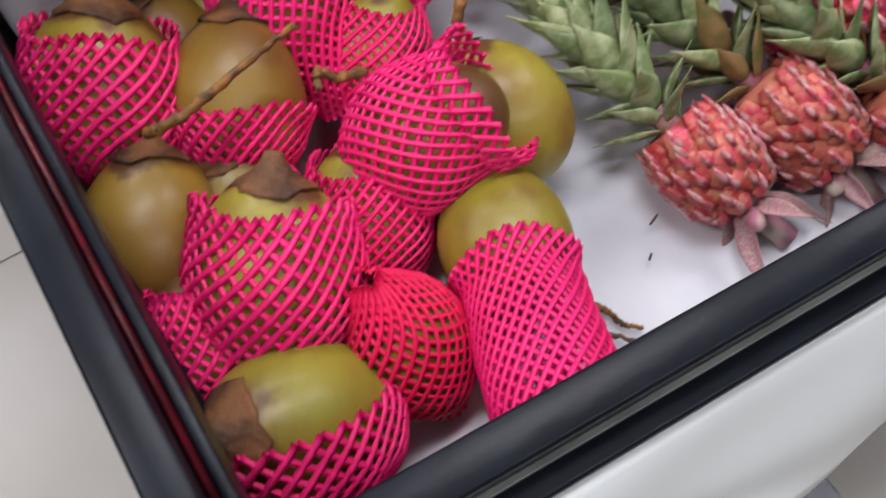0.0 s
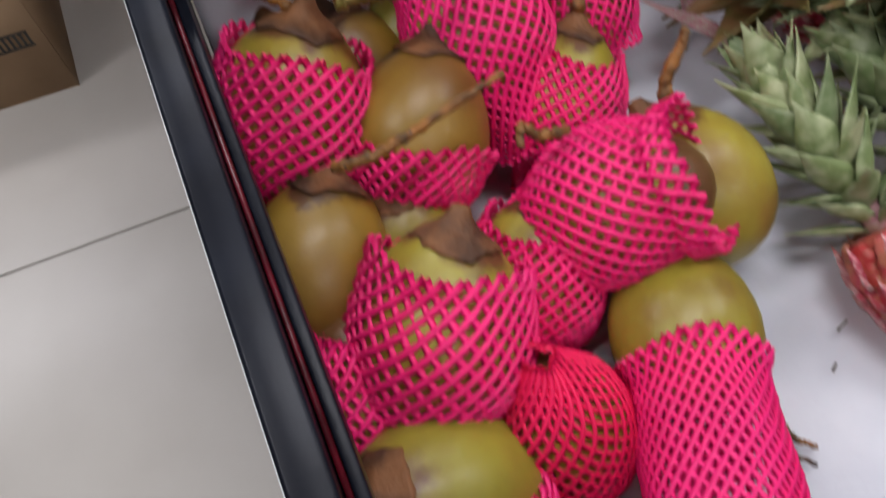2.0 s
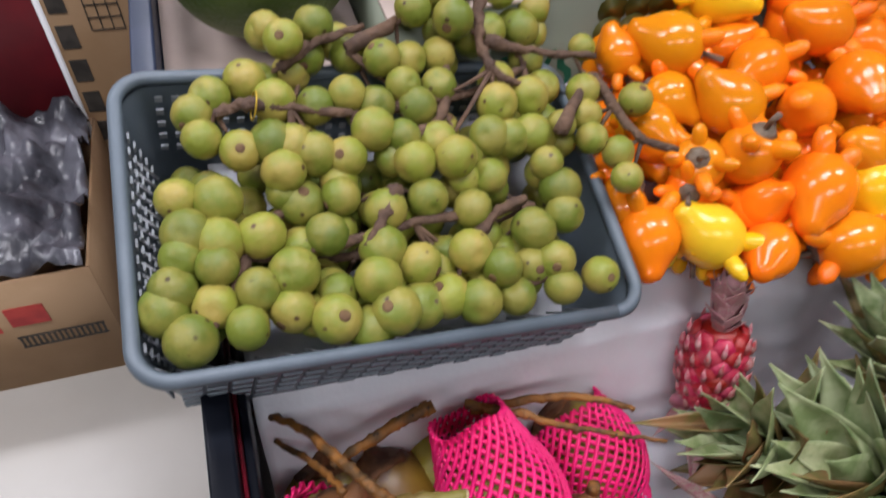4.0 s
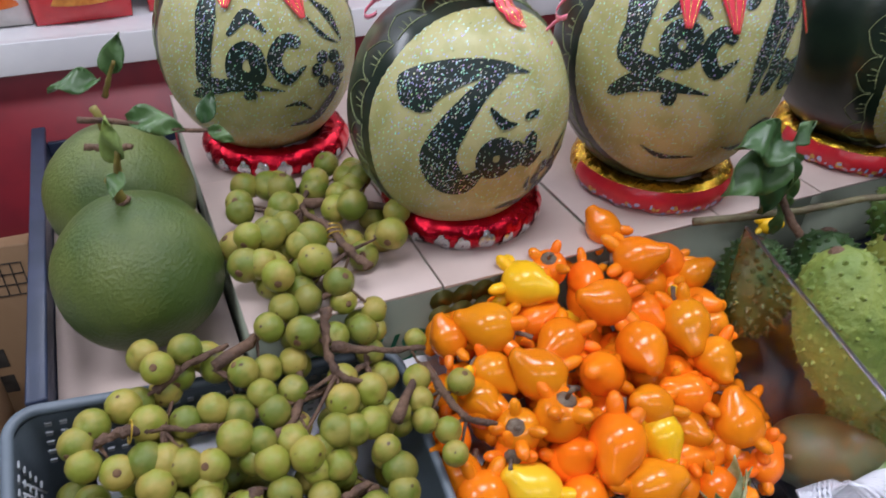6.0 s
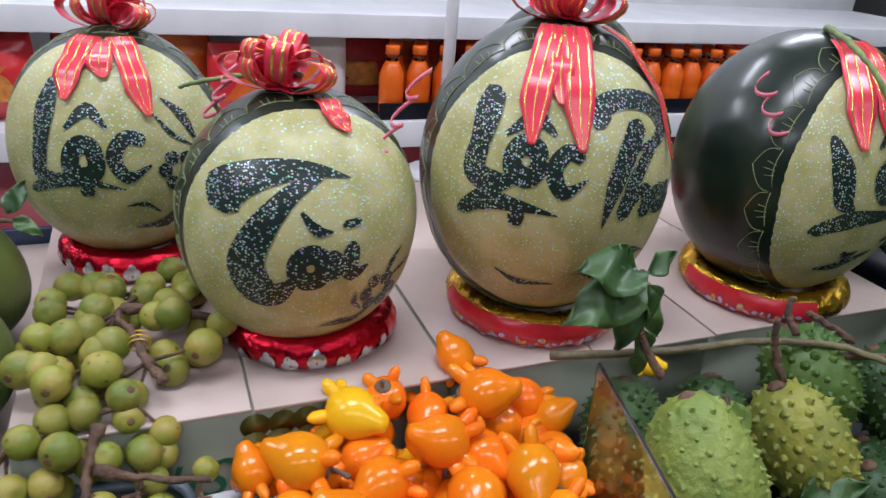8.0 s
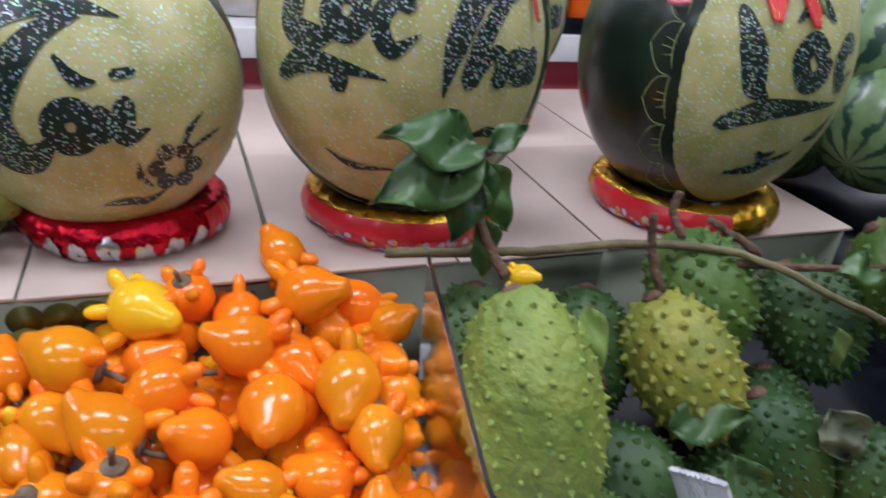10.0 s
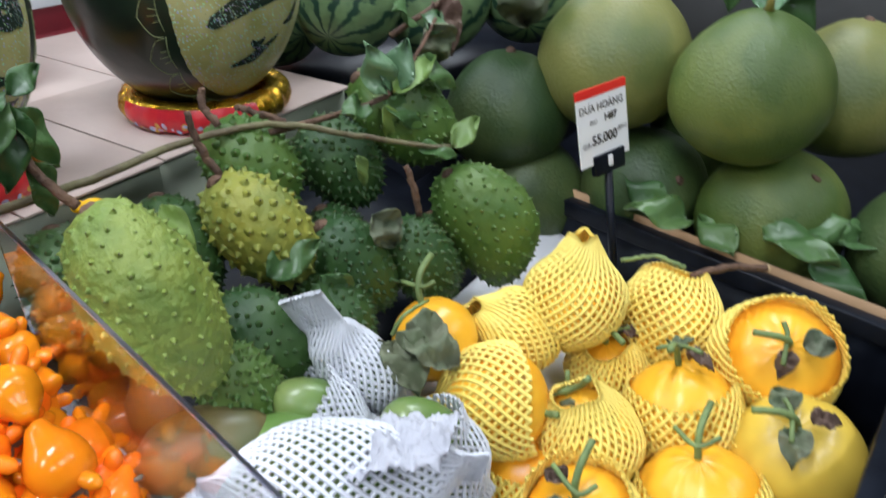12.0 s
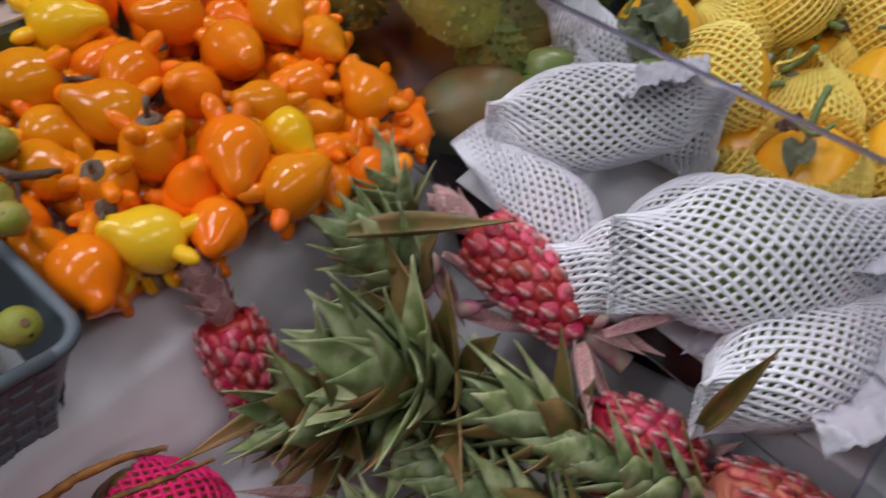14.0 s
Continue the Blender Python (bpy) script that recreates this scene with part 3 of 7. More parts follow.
solo("bin_board", sheet(4, 8, lambda u, v: (0.84 + u * 0.75, 0.46 + 0.33 * v, 0.665 + 0.12 * v), 0.01), BLACK_STEEL, "black board under the soursops", "board", kind="structure")


def film(u, v):
    x = -0.02 + 1.55 * u
    fall = 0.0 + v
    y = -0.012 - 0.092 * x - 0.075 * fall ** 0.8 - 0.012 * math.sin(x * 17 + 2 * v) * v - 0.02 * noise.noise((x * 4, v * 2, 3)) * v
    return (x, y, 0.705 - 0.14 * fall + 0.02 * noise.noise((x * 5, v, 8)) * v + 0.05 * math.sin(x * 6 + 1.3) * v)


solo("plastic_skirt", sheet(80, 16, film, 0.001), SKIRT, "loose white plastic film hung below the front rail", "plastic sheet", kind="structure")


def side_film(u, v):
    y = 0.05 + 0.6 * u
    return (-0.002 - 0.018 * v - 0.006 * math.sin(y * 25) * v, y, 0.725 - 0.33 * v)


solo("side_film", sheet(30, 10, side_film, 0.001), SKIRT, "white plastic film under the side rail", "plastic sheet", kind="structure")

# ---- cardboard tier ----
CARD_Z, CARD_Y = 0.92, 0.785


def grape_box(x0, x1, y0, y1, z0, z1, printed):
    """A closed fruit carton: pale green sides, a flap of bare board on its top."""
    b = thing("fruit_carton", "fruit carton with plain board top and pale green printed side", "carton", pose(x0, y0, z0), "cartons under the melons")
    w, d, h = x1 - x0, y1 - y0, z1 - z0
    part("carton_body", box(0, 0.003, 0, w, d, h - 0.005), BOXGREEN, b)
    part("top_flap", box(0, -0.006, h - 0.004, w / 2 - 0.0015, d, h, 0.001), CARD, b)
    part("top_flap", box(w / 2 + 0.0015, -0.008, h - 0.004, w, d, h, 0.001), CARD, b)
    if printed:
        g = letters("Shine", 0.075, 0.0, 0.35)
        part("print", g, GREENINK, b, "dark green script print, upside down", pose(0.14, 0.002, h - 0.09, 90, 180, 0), smooth=False)
        dots = Geo()
        rnd = random.Random(3)
        for i in range(14):
            dots.add(lathe([(0.016, 0), (0.017, 0.0008)], 12), pose(0.24 + 0.028 * (i % 5) + rnd.uniform(-.004, .004), 0.0025 - 0.0002 * i, h - 0.03 - 0.024 * (i // 5), 90))
        part("grape_print", dots, mat("printed_grapes", (0.12, 0.12, 0.02), (0.2, 0.18, 0.04), 40, 0.5), b, "printed green grapes")
    return b


grape_box(0.225, 0.695, CARD_Y, CARD_Y + 0.34, 0.70, CARD_Z, True)
grape_box(0.700, 1.085, CARD_Y, CARD_Y + 0.34, 0.70, CARD_Z, False)
grape_box(1.089, 1.47, CARD_Y, CARD_Y + 0.34, 0.70, CARD_Z, False)
grape_box(0.225, 0.695, CARD_Y + 0.344, CARD_Y + 0.68, 0.70, CARD_Z - 0.002, False)
grape_box(0.700, 1.085, CARD_Y + 0.344, CARD_Y + 0.68, 0.70, CARD_Z - 0.002, False)
grape_box(1.089, 1.47, CARD_Y + 0.344, CARD_Y + 0.68, 0.70, CARD_Z - 0.002, False)
solo("carton_support", box(0.05, CARD_Y + 0.02, 0.5, 1.5, 1.44, 0.70), BLACK_STEEL, "black shelf under the cartons", "shelf", kind="structure")
crate = thing("plastic_crate", "dark blue plastic crate lined with brown board under the pomelos", "crate", pose(0.0, 0.79, 0.70))
part("side", box(0.0, 0, 0, 0.012, 0.66, 0.19, 0.004), NAVY, crate)
part("back_side", box(0.012, 0.65, 0, 0.22, 0.66, 0.17, 0.003), NAVY, crate)
part("base", box(0.012, 0, 0, 0.22, 0.65, 0.012), NAVY, crate)
part("rim", box(-0.006, -0.004, 0.186, 0.016, 0.665, 0.196, 0.003), NAVY, crate)
solo("board_liner", sheet(12, 12, lambda u, v: (0.014 + 0.205 * u, 0.79 + 0.64 * v, 0.845 + 0.004 * noise.noise((u * 3, v * 5, 2)) + 0.02 * max(0, u - 0.9)), 0.003), CARD, "brown cardboard sheet under the pomelos", "cardboard")

# ---- shelf with snack bags behind ----
shelf = thing("gondola_shelf", "white supermarket shelf with dark red front behind the stand", "shelf", kind="structure")
part("board", box(-0.6, 1.56, 0.98, 2.6, 2.0, 1.01, 0.003), WHITEPAINT, shelf)
part("front_lip", box(-0.6, 1.545, 0.955, 2.6, 1.56, 1.012, 0.002), WHITEPAINT, shelf)
part("riser_panel", box(-0.6, 1.58, 0.0, 2.6, 1.60, 0.955), DARKRED, shelf)
part("back_panel", box(-0.6, 2.0, 0.0, 2.6, 2.03, 2.2), WHITEPAINT, shelf)
part("upper_board", box(-0.6, 1.60, 1.205, 2.6, 2.0, 1.22, 0.003), WHITEPAINT, shelf)
part("upper_lip", box(-0.6, 1.585, 1.175, 2.6, 1.599, 1.222, 0.002), WHITEPAINT, shelf)


def pouch(name, x, y, z, w, h, d, material, label, print_mat=None, turn=0):
    """A filled pillow bag with crimped ends and a printed panel."""
    b = thing(name, label, "snack bag", pose(x, y, z, 0, 0, turn), "snack bags on the shelf")
    def at(u, v):
        a = 2 * math.pi * u
        k = math.sin(math.pi * min(1, max(0, (v - 0.05) / 0.9))) ** 0.45
        return (w / 2 * math.cos(a) * (0.96 + 0.04 * k), d / 2 * math.sin(a) * (0.05 + 0.95 * k) * (1 + 0.2 * noise.noise((u * 6, v * 6, x * 9))), h * v)
    part("bag", sheet(24, 14, at), material, b)
    if print_mat:
        part("printed_panel", sheet(6, 6, lambda u, v: (w * (u - 0.5) * 0.7, -d / 2 - 0.004 + 0.02 * (2 * u - 1) ** 2, h * (0.25 + 0.4 * v))), print_mat, b)
    return b


rnd = random.Random(5)
pouch("snack_bag", 0.115, 1.63, 1.012, 0.17, 0.155, 0.07, BAGRED, "red plastic waffle bag with pale band", WAFFLE, 4)
pouch("snack_bag", -0.02, 1.64, 1.012, 0.10, 0.16, 0.07, BAGWHITE, "clear bag of wrapped wafers", BAGORANGE)
pouch("snack_bag", -0.13, 1.64, 1.012, 0.10, 0.16, 0.07, BAGWHITE, "clear bag of wrapped wafers", BAGORANGE)
pouch("snack_bag", -0.27, 1.64, 1.012, 0.14, 0.16, 0.07, BAGRED, "red plastic snack bag")
for i in range(15):
    pouch("snack_bag", 0.30 + i * 0.135, (1.65 if i < 4 else 1.77) + rnd.uniform(-.02, .02), 1.012, 0.15, 0.145 + rnd.uniform(-.02, .02), 0.07,
          (BAGRED, BAGORANGE, BAGRED, BAGWHITE)[i % 4], ("red plastic snack bag on the shelf", "orange plastic snack bag on the shelf", "red plastic snack bag on the shelf", "clear white snack bag on the shelf")[i % 4],
          (WAFFLE, None, BAGORANGE, BAGORANGE)[i % 4], rnd.uniform(-8, 8))
BOTTLE = clear("clear_bottle_plastic", (1.0, 0.93, 0.85), 0.08)
JUICE = mat("orange_juice", (0.78, 0.14, 0.006), (0.70, 0.11, 0.005), 8, 0.35, sub=0.1)
CAP = mat("orange_bottle_cap", (0.85, 0.16, 0.01), None, 20, 0.4)
tray = thing("drink_tray", "low black tray holding juice bottles on the shelf", "tray", pose(0.83, 1.56, 1.012))
part("front_side", box(0, 0, 0, 1.0, 0.004, 0.035, 0.001), BLACK_STEEL, tray)
part("base", box(0, 0.004, 0, 1.0, 0.13, 0.004), BLACK_STEEL, tray)
bottle = thing("juice_bottle", "small clear bottle of orange juice with an orange cap", "bottle", pose(0.865, 1.595, 1.016), "juice bottles on the shelf")
part("juice", lathe([(0.020, 0.001), (0.026, 0.004), (0.0265, 0.05), (0.0255, 0.055), (0.0265, 0.06), (0.026, 0.085), (0.018, 0.105), (0.0125, 0.113)], 20), JUICE, bottle, "orange juice")
part("neck", lathe([(0.0125, 0.1135), (0.0122, 0.122), (0.0150, 0.1225), (0.0150, 0.125), (0.012, 0.126)], 18), BOTTLE, bottle)
part("cap", lathe([(0.0150, 0.1265), (0.0152, 0.142), (0.0138, 0.1445), (0.002, 0.1445)], 20), CAP, bottle, "orange cap")
for i in range(1, 16):
    copy_thing(bottle, pose(0.865 + 0.060 * i, 1.595 + 0.004 * math.sin(3 * i), 1.016, 0, 0, 40 * i))
for i in range(16):
    copy_thing(bottle, pose(0.89 + 0.060 * i, 1.652 + 0.004 * math.sin(2 * i), 1.016, 0, 0, 70 * i))
post = thing("shelf_post", "grey steel post on a round white foot", "post", pose(0.94, 1.47, 0.92))
part("pole", tube([(0, 0, 0.01), (0, 0, 0.7)], 0.012, 12), WHITEPAINT, post)
part("collar", lathe([(0.02, 0.01), (0.02, 0.05), (0.014, 0.055)], 16), WHITEPAINT, post)
part("foot", lathe([(0.075, 0), (0.075, 0.006), (0.06, 0.012)], 28), WHITEPAINT, post)

# ---- cartons of waste beside the stand ----
open_box = thing("open_carton", "open brown carton filled with crumpled grey plastic film", "carton", pose(-0.235, 1.135, 0, 0, 0, -1))
part("front_side", box(-0.40, 0, 0, 0, 0.006, 0.30), KRAFT, open_box)
part("right_side", box(-0.006, 0.006, 0, 0, 0.42, 0.30), KRAFT, open_box)
part("left_side", box(-0.40, 0.006, 0, -0.394, 0.42, 0.30), KRAFT, open_box)
part("back_side", box(-0.394, 0.42, 0, -0.006, 0.426, 0.30), KRAFT, open_box)
part("bottom", box(-0.394, 0.006, 0, -0.006, 0.42, 0.005), KRAFT, open_box)
part("red_print", Geo().add(box(-0.24, -0.0025, 0.175, -0.225, -0.001, 0.245)).add(box(-0.225, -0.0025, 0.175, -0.185, -0.001, 0.192)).add(box(-0.165, -0.0025, 0.185, -0.10, -0.001, 0.235)), REDINK, open_box, "faded red printed mark", smooth=False)
bars = Geo()
bars.add(box(-0.17, -0.0025, 0.120, 0.0 - 0.02, -0.001, 0.124)).add(box(-0.17, -0.0025, 0.150, -0.02, -0.001, 0.154))
for i in range(16):
    bars.add(box(-0.168 + i * 0.0095, -0.0025, 0.124, -0.164 + i * 0.0095, -0.001, 0.15))
part("printed_strip", bars, INK, open_box, "row of dark printed bars", smooth=False)


def crumple(u, v):
    return (-0.39 + 0.38 * u, 0.01 + 0.40 * v, 0.30 + 0.07 * noise.noise((u * 5, v * 5, 1)) + 0.06 * abs(noise.noise((u * 11, v * 11, 5))) + 0.05 * math.sin(math.pi * u) * v)


part("crumpled_film", sheet(40, 40, crumple, 0.002), BLACKBAG, open_box, "crumpled grey plastic film")
tall_box = thing("upright_carton", "brown carton standing on end with black handling marks", "carton", pose(-0.245, 1.56, 0.0, 0, 0, -6))
part("carton_body", box(0, 0, 0, 0.16, 0.30, 0.62, 0.004), KRAFT, tall_box)
part("torn_edge", box(-0.006, -0.006, 0, 0.004, 0.01, 0.62), TAGWHITE, tall_box, "torn pale edge")
for i in range(5):
    part("handling_mark", box(0.012, -0.002, 0.54 - i * 0.075, 0.045, -0.0005, 0.59 - i * 0.075, 0.0005), INK, tall_box, "black square handling mark", smooth=False)
for k in range(4):
    part("printed_line", box(0.075 + k * 0.02, -0.002, 0.50, 0.077 + k * 0.02, -0.0005, 0.58), INK, tall_box, smooth=False)
    part("printed_line", box(0.075, -0.0023, 0.50 + k * 0.026, 0.137, -0.0008, 0.502 + k * 0.026), INK, tall_box, smooth=False)
back_carton = thing("large_carton", "large plain brown carton behind the waste", "carton", pose(-0.72, 1.62, 0.0))
part("carton_body", box(0, 0, 0, 0.46, 0.4, 0.75, 0.004), KRAFT, back_carton)
part("tape", box(0, -0.002, 0.40, 0.46, -0.0005, 0.405), INK, back_carton)

# ---- coconuts in foam nets ----
COCO_R, COCO_H = 0.057, 0.072


def coco_radius(h):
    """Radius of the husk at a height from its middle."""
    k = max(-1, min(1, h / COCO_H))
    return COCO_R * math.sqrt(max(0, 1 - k * k)) * (1 - 0.10 * k - 0.05 * k * k)


husk_profile = [(max(0.002, coco_radius(COCO_H * k)), COCO_H * k) for k in [-0.995, -0.96, -0.9, -0.8, -0.65, -0.5, -0.3, -0.1, 0.1, 0.3, 0.5, 0.65, 0.8, 0.9, 0.96, 0.995]]
HUSKS = [lathe(husk_profile, 28, rough=0.05, seed=s).mesh("husk", m) for s, m in ((1, COCO), (5, COCO), (9, COCOBROWN))]


def calyx_geo(seed):
    """A dry cap that hugs the stem end, ragged at its hem and drawn to a stub."""
    def hem(p):
        if p.z > 0.064:
            return p
        a = math.atan2(p.y, p.x)
        h = p.z - 0.004 * abs(math.sin(1.5 * a + seed)) - 0.004 * noise.noise((3 * math.cos(a), 3 * math.sin(a), seed))
        r = coco_radius(h) + 0.0012
        return Vector((r * math.cos(a), r * math.sin(a), h))
    return lathe([(0.026, 0.0625), (0.0230, 0.0645), (0.0180, 0.0675), (0.0128, 0.0712), (0.0090, 0.0755), (0.0070, 0.079), (0.0060, 0.082), (0.001, 0.083)], 30, hem, 0.05, seed)


CALYXES = [calyx_geo(s).mesh("calyx", CALYX) for s in (1, 2)]


def coconut(c, axis, kind=0, cover=None, foam=PINK, label="", stub=0.0, spin=0.0, scale=1.0, flare=0.004, tail=0.0, dense=28, calyx=True, shut=0.75, sleeve=None, fold=0.0, pipe=0.0):
    """A young coconut whose stem end points along axis; cover: the stretch of its length under the net, from -1 to 1 and past it."""
    text = label or ("young green coconut in a pink foam net" if cover else "bare young green coconut")
    t = thing("coconut", text, "coconut", along(c, axis, spin) @ Matrix.Scale(scale, 4), "coconuts in the tray")
    part("husk", HUSKS[kind], None, t)
    if calyx:
        part("calyx", CALYXES[kind % 2], None, t, "dry brown calyx")
    if stub:
        part("stem_stub", tube([(0, 0, 0.08), (0.002, 0.003, 0.08 + stub)], [0.008, 0.006], 8), STALK, t)
    if cover:
        lo, hi = cover

        def around(u, v):
            k = lo + (hi - lo) * v
            h = k * COCO_H
            r = coco_radius(h) if abs(k) < 1 else 0.0
            if pipe:
                r = max(r, pipe * (1 + 0.04 * math.sin(2 * k)))
            elif k < 0:
                r = max(r, 0.020 + 0.026 * (1 + max(k, -1.6) / 1.6) + tail)
            if k > 0.6:
                r = max(r, coco_radius(0.6 * COCO_H) * max(0.08, 1 - shut * max(0, k - 0.6)) + flare * 0.5)
            r += 0.0035 + flare * max(0, v - 0.75) * 4 + 0.004 * noise.noise((math.cos(6.28 * u) * 1.5, math.sin(6.28 * u) * 1.5, v * 3 + spin))
            a = 2 * math.pi * u
            f = 1 - fold * min(1, max(0, k - 0.55) / 0.4)
            return (r * math.cos(a), r * f * math.sin(a), h + 0.004 * math.sin(3 * a + spin))

        def pulled(u, v):
            """The net drawn over the husk askew to its stem."""
            k = lo + (hi - lo) * v
            a = 2 * math.pi * u
            q = math.sqrt(1 - min(1, abs(k)) ** 2)
            d = turn @ Vector((q * math.cos(a), q * math.sin(a), max(-1, k)))
            s = 1 / math.sqrt((d.x ** 2 + d.y ** 2) / COCO_R ** 2 + d.z ** 2 / COCO_H ** 2)
            r = max(s * q, 0.016 if k < -0.8 else 0) + 0.0035 + 0.003 * noise.noise((math.cos(a) * 2, math.sin(a) * 2, v * 3))
            return (r * math.cos(a), r * math.sin(a), s * k)
        length = (hi - lo) * COCO_H
        if sleeve:
            body = t.matrix_world.to_3x3().normalized()
            turn = body.inverted() @ along((0, 0, 0), sleeve).to_3x3()
            web = Geo().add(net(pulled, dense, 0.24 * length / 0.1, 0.00235, 30), turn.to_4x4())
        else:
            web = net(around, dense, 0.27 * length / 0.1, 0.0023, 30)
        part("foam_net", web, foam, t, "pink foam net sleeve" if foam is PINK else "red foam net sleeve")
    return t


coconut((0.074, 0.114, 0.563), (-0.62, 0.10, 0.78), 0, (-1.0, 0.26), spin=20, scale=1.12, sleeve=(0.23, 0.77, 0.60), dense=28, label="green coconut with pink net round its lower half")
coconut((0.052, 0.303, 0.583), (0.42, 0.65, 0.55), 2, (-1.25, -0.50), label="bare brown-green coconut with pink net at its foot", spin=50)
coconut((0.113, 0.216, 0.590), (0.42, 0.58, 0.62), 0, (-0.95, 0.72), spin=80, scale=1.12, flare=0.005)
coconut((0.170, 0.130, 0.548), (-0.1, 0.40, 0.80), 1, (-1.1, 1.25), RED, "coconut closed inside a twisted red foam net", scale=0.88, dense=26, calyx=False, flare=0.0, shut=1.25)
coconut((0.284, 0.158, 0.560), (0.36, 0.92, -0.12), 0, (-2.5, -0.42), spin=10, scale=0.96, pipe=0.047, flare=0.0, calyx=False, dense=30)
coconut((0.272, 0.252, 0.602), (0.70, -0.30, 0.55), 1, (-1.05, 0.92), spin=60, scale=1.0, label="coconut in an upturned pink foam net", flare=0.012, calyx=False, shut=0.25, fold=0.35)
coconut((0.352, 0.256, 0.570), (-0.25, 0.85, 0.40), 0, None, spin=30, label="bare green-brown coconut lying on the paper")
coconut((0.163, 0.374, 0.600), (0.42, 0.62, 0.60), 2, (-1.3, -0.10), spin=60)
coconut((0.076, 0.416, 0.622), (0.42, 0.45, 0.75), 0, (-1.15, 0.66), spin=15, scale=1.06, flare=0.006)
coconut((0.240, 0.440, 0.618), (-0.20, 0.65, 0.65), 1, (-1.5, 1.15), spin=70, tail=0.01, label="coconut in a pink foam net with a frayed hem", calyx=False)
coconut((0.355, 0.480, 0.565), (-0.35, 0.75, 0.5), 1, (-1.0, 0.75), spin=45, scale=0.95)
coconut((0.296, 0.378, 0.568), (0.38, 0.52, 0.75), 0, (-1.3, 0.62), spin=5, stub=0.012, scale=0.9)
coconut((0.205, 0.243, 0.548), (0.38, 0.5, 0.75), 0, (-1.3, 0.7), spin=55, scale=0.95)
coconut((0.048, 0.205, 0.556), (0.1, 0.55, 0.7), 0, (-1.2, 0.98), spin=25, scale=0.92, calyx=False, shut=1.2)
coconut((0.120, 0.300, 0.545), (0.0, 0.5, 0.8), 1, (-1.2, 0.6), spin=15, scale=0.95)
coconut((0.150, 0.480, 0.560), (-0.2, 0.5, 0.7), 2, None, spin=15, scale=0.9, label="bare dark coconut at the back of the tray")
coconut((0.205, 0.500, 0.555), (0.3, 0.4, 0.6), 1, None, spin=75, scale=0.92, label="bare dark coconut at the back of the tray")
coconut((0.085, 0.490, 0.560), (0.0, 0.5, 0.7), 1, None, spin=35, scale=0.92, label="bare dark coconut at the back of the tray")


def stalk(points, r0, r1, label, material=None, cut=False, seed=1):
    """A woody fruit stalk, knobbly along its length."""
    rnd = random.Random(seed)
    pts = curve_points(points, 9, 0.0011, seed)
    n = len(pts)
    radii = [(r0 + (r1 - r0) * i / (n - 1)) * (0.78 + 0.16 * rnd.random() + 0.16 * (rnd.random() < 0.2)) for i in range(n)]
    off = Matrix.Translation(-pts[0])
    t = solo("fruit_stalk", Geo().add(tube(pts, radii, 8), off), material or STALK, label, "stalk", Matrix.Translation(pts[0]), "fruit stalks")
    if cut:
        d = (pts[-1] - pts[-2]).normalized()
        part("cut_end", Geo().add(tube([pts[-1] - d * 0.001, pts[-1] + d * 0.0012], radii[-1] * 1.02, 10), off), CUTWOOD, t, "pale freshly cut end")
    return t


stalk([(0.035, 0.560, 0.665), (0.070, 0.525, 0.690), (0.098, 0.478, 0.705), (0.118, 0.445, 0.712), (0.134, 0.422, 0.712)], 0.0035, 0.0065, "orange-brown coconut stalk reaching over the paper", seed=2)
stalk([(0.128, 0.424, 0.708), (0.155, 0.420, 0.708), (0.192, 0.416, 0.700)], 0.0085, 0.0065, "thick green coconut stalk with a pale cut end", STALKG, True, 3)
stalk([(0.100, 0.452, 0.690), (0.080, 0.490, 0.675), (0.050, 0.530, 0.660)], 0.004, 0.003, "dark side stalk of a coconut", seed=4)
stalk([(0.230, 0.520, 0.655), (0.270, 0.495, 0.664), (0.305, 0.473, 0.662), (0.350, 0.455, 0.655), (0.405, 0.435, 0.645)], 0.006, 0.002, "long orange coconut stalk lying across a net", seed=5)
stalk([(0.235, 0.515, 0.650), (0.300, 0.500, 0.668), (0.350, 0.485, 0.668), (0.385, 0.470, 0.655)], 0.006, 0.003, "thin speckled coconut stalk", seed=6)
stalk([(0.095, 0.492, 0.660), (0.130, 0.500, 0.672), (0.165, 0.508, 0.680), (0.195, 0.512, 0.684)], 0.005, 0.008, "dark coconut stalk at the paper step", seed=7)
stalk([(0.086, 0.330, 0.660), (0.105, 0.322, 0.668), (0.135, 0.322, 0.676), (0.175, 0.330, 0.682), (0.215, 0.338, 0.684)], 0.0055, 0.0028, "bent orange-brown coconut stalk with a broken knob", seed=8)
stalk([(0.245, 0.296, 0.655), (0.222, 0.294, 0.664), (0.210, 0.300, 0.674), (0.203, 0.286, 0.672)], 0.005, 0.003, "short twisted coconut stalk", seed=9)
stalk([(0.345, 0.300, 0.600), (0.352, 0.325, 0.622), (0.368, 0.338, 0.640), (0.375, 0.345, 0.648)], 0.007, 0.004, "hooked stalk of the bare coconut", seed=10)
stalk([(0.300, 0.078, 0.500), (0.325, 0.055, 0.500), (0.345, 0.032, 0.500)], 0.0035, 0.002, "short dry twig on the paper", TWIG, seed=11)
solo("paper_scrap", sheet(6, 6, lambda u, v: (0.05 * (u - 0.5) + 0.006 * v, 0.06 * (v - 0.5), 0.001 + 0.006 * abs(noise.noise((u * 3, v * 3, 5)))), 0.0004), TISSUE, "small white paper scrap on the floor tiles", "paper scrap", Matrix.Translation((0.62, -0.232, 0.0)))
stalk([(0.333, 0.085, 0.498), (0.340, 0.070, 0.497), (0.343, 0.056, 0.496), (0.356, 0.044, 0.496)], 0.004, 0.002, "thin brown stalk lying on the paper", seed=31)
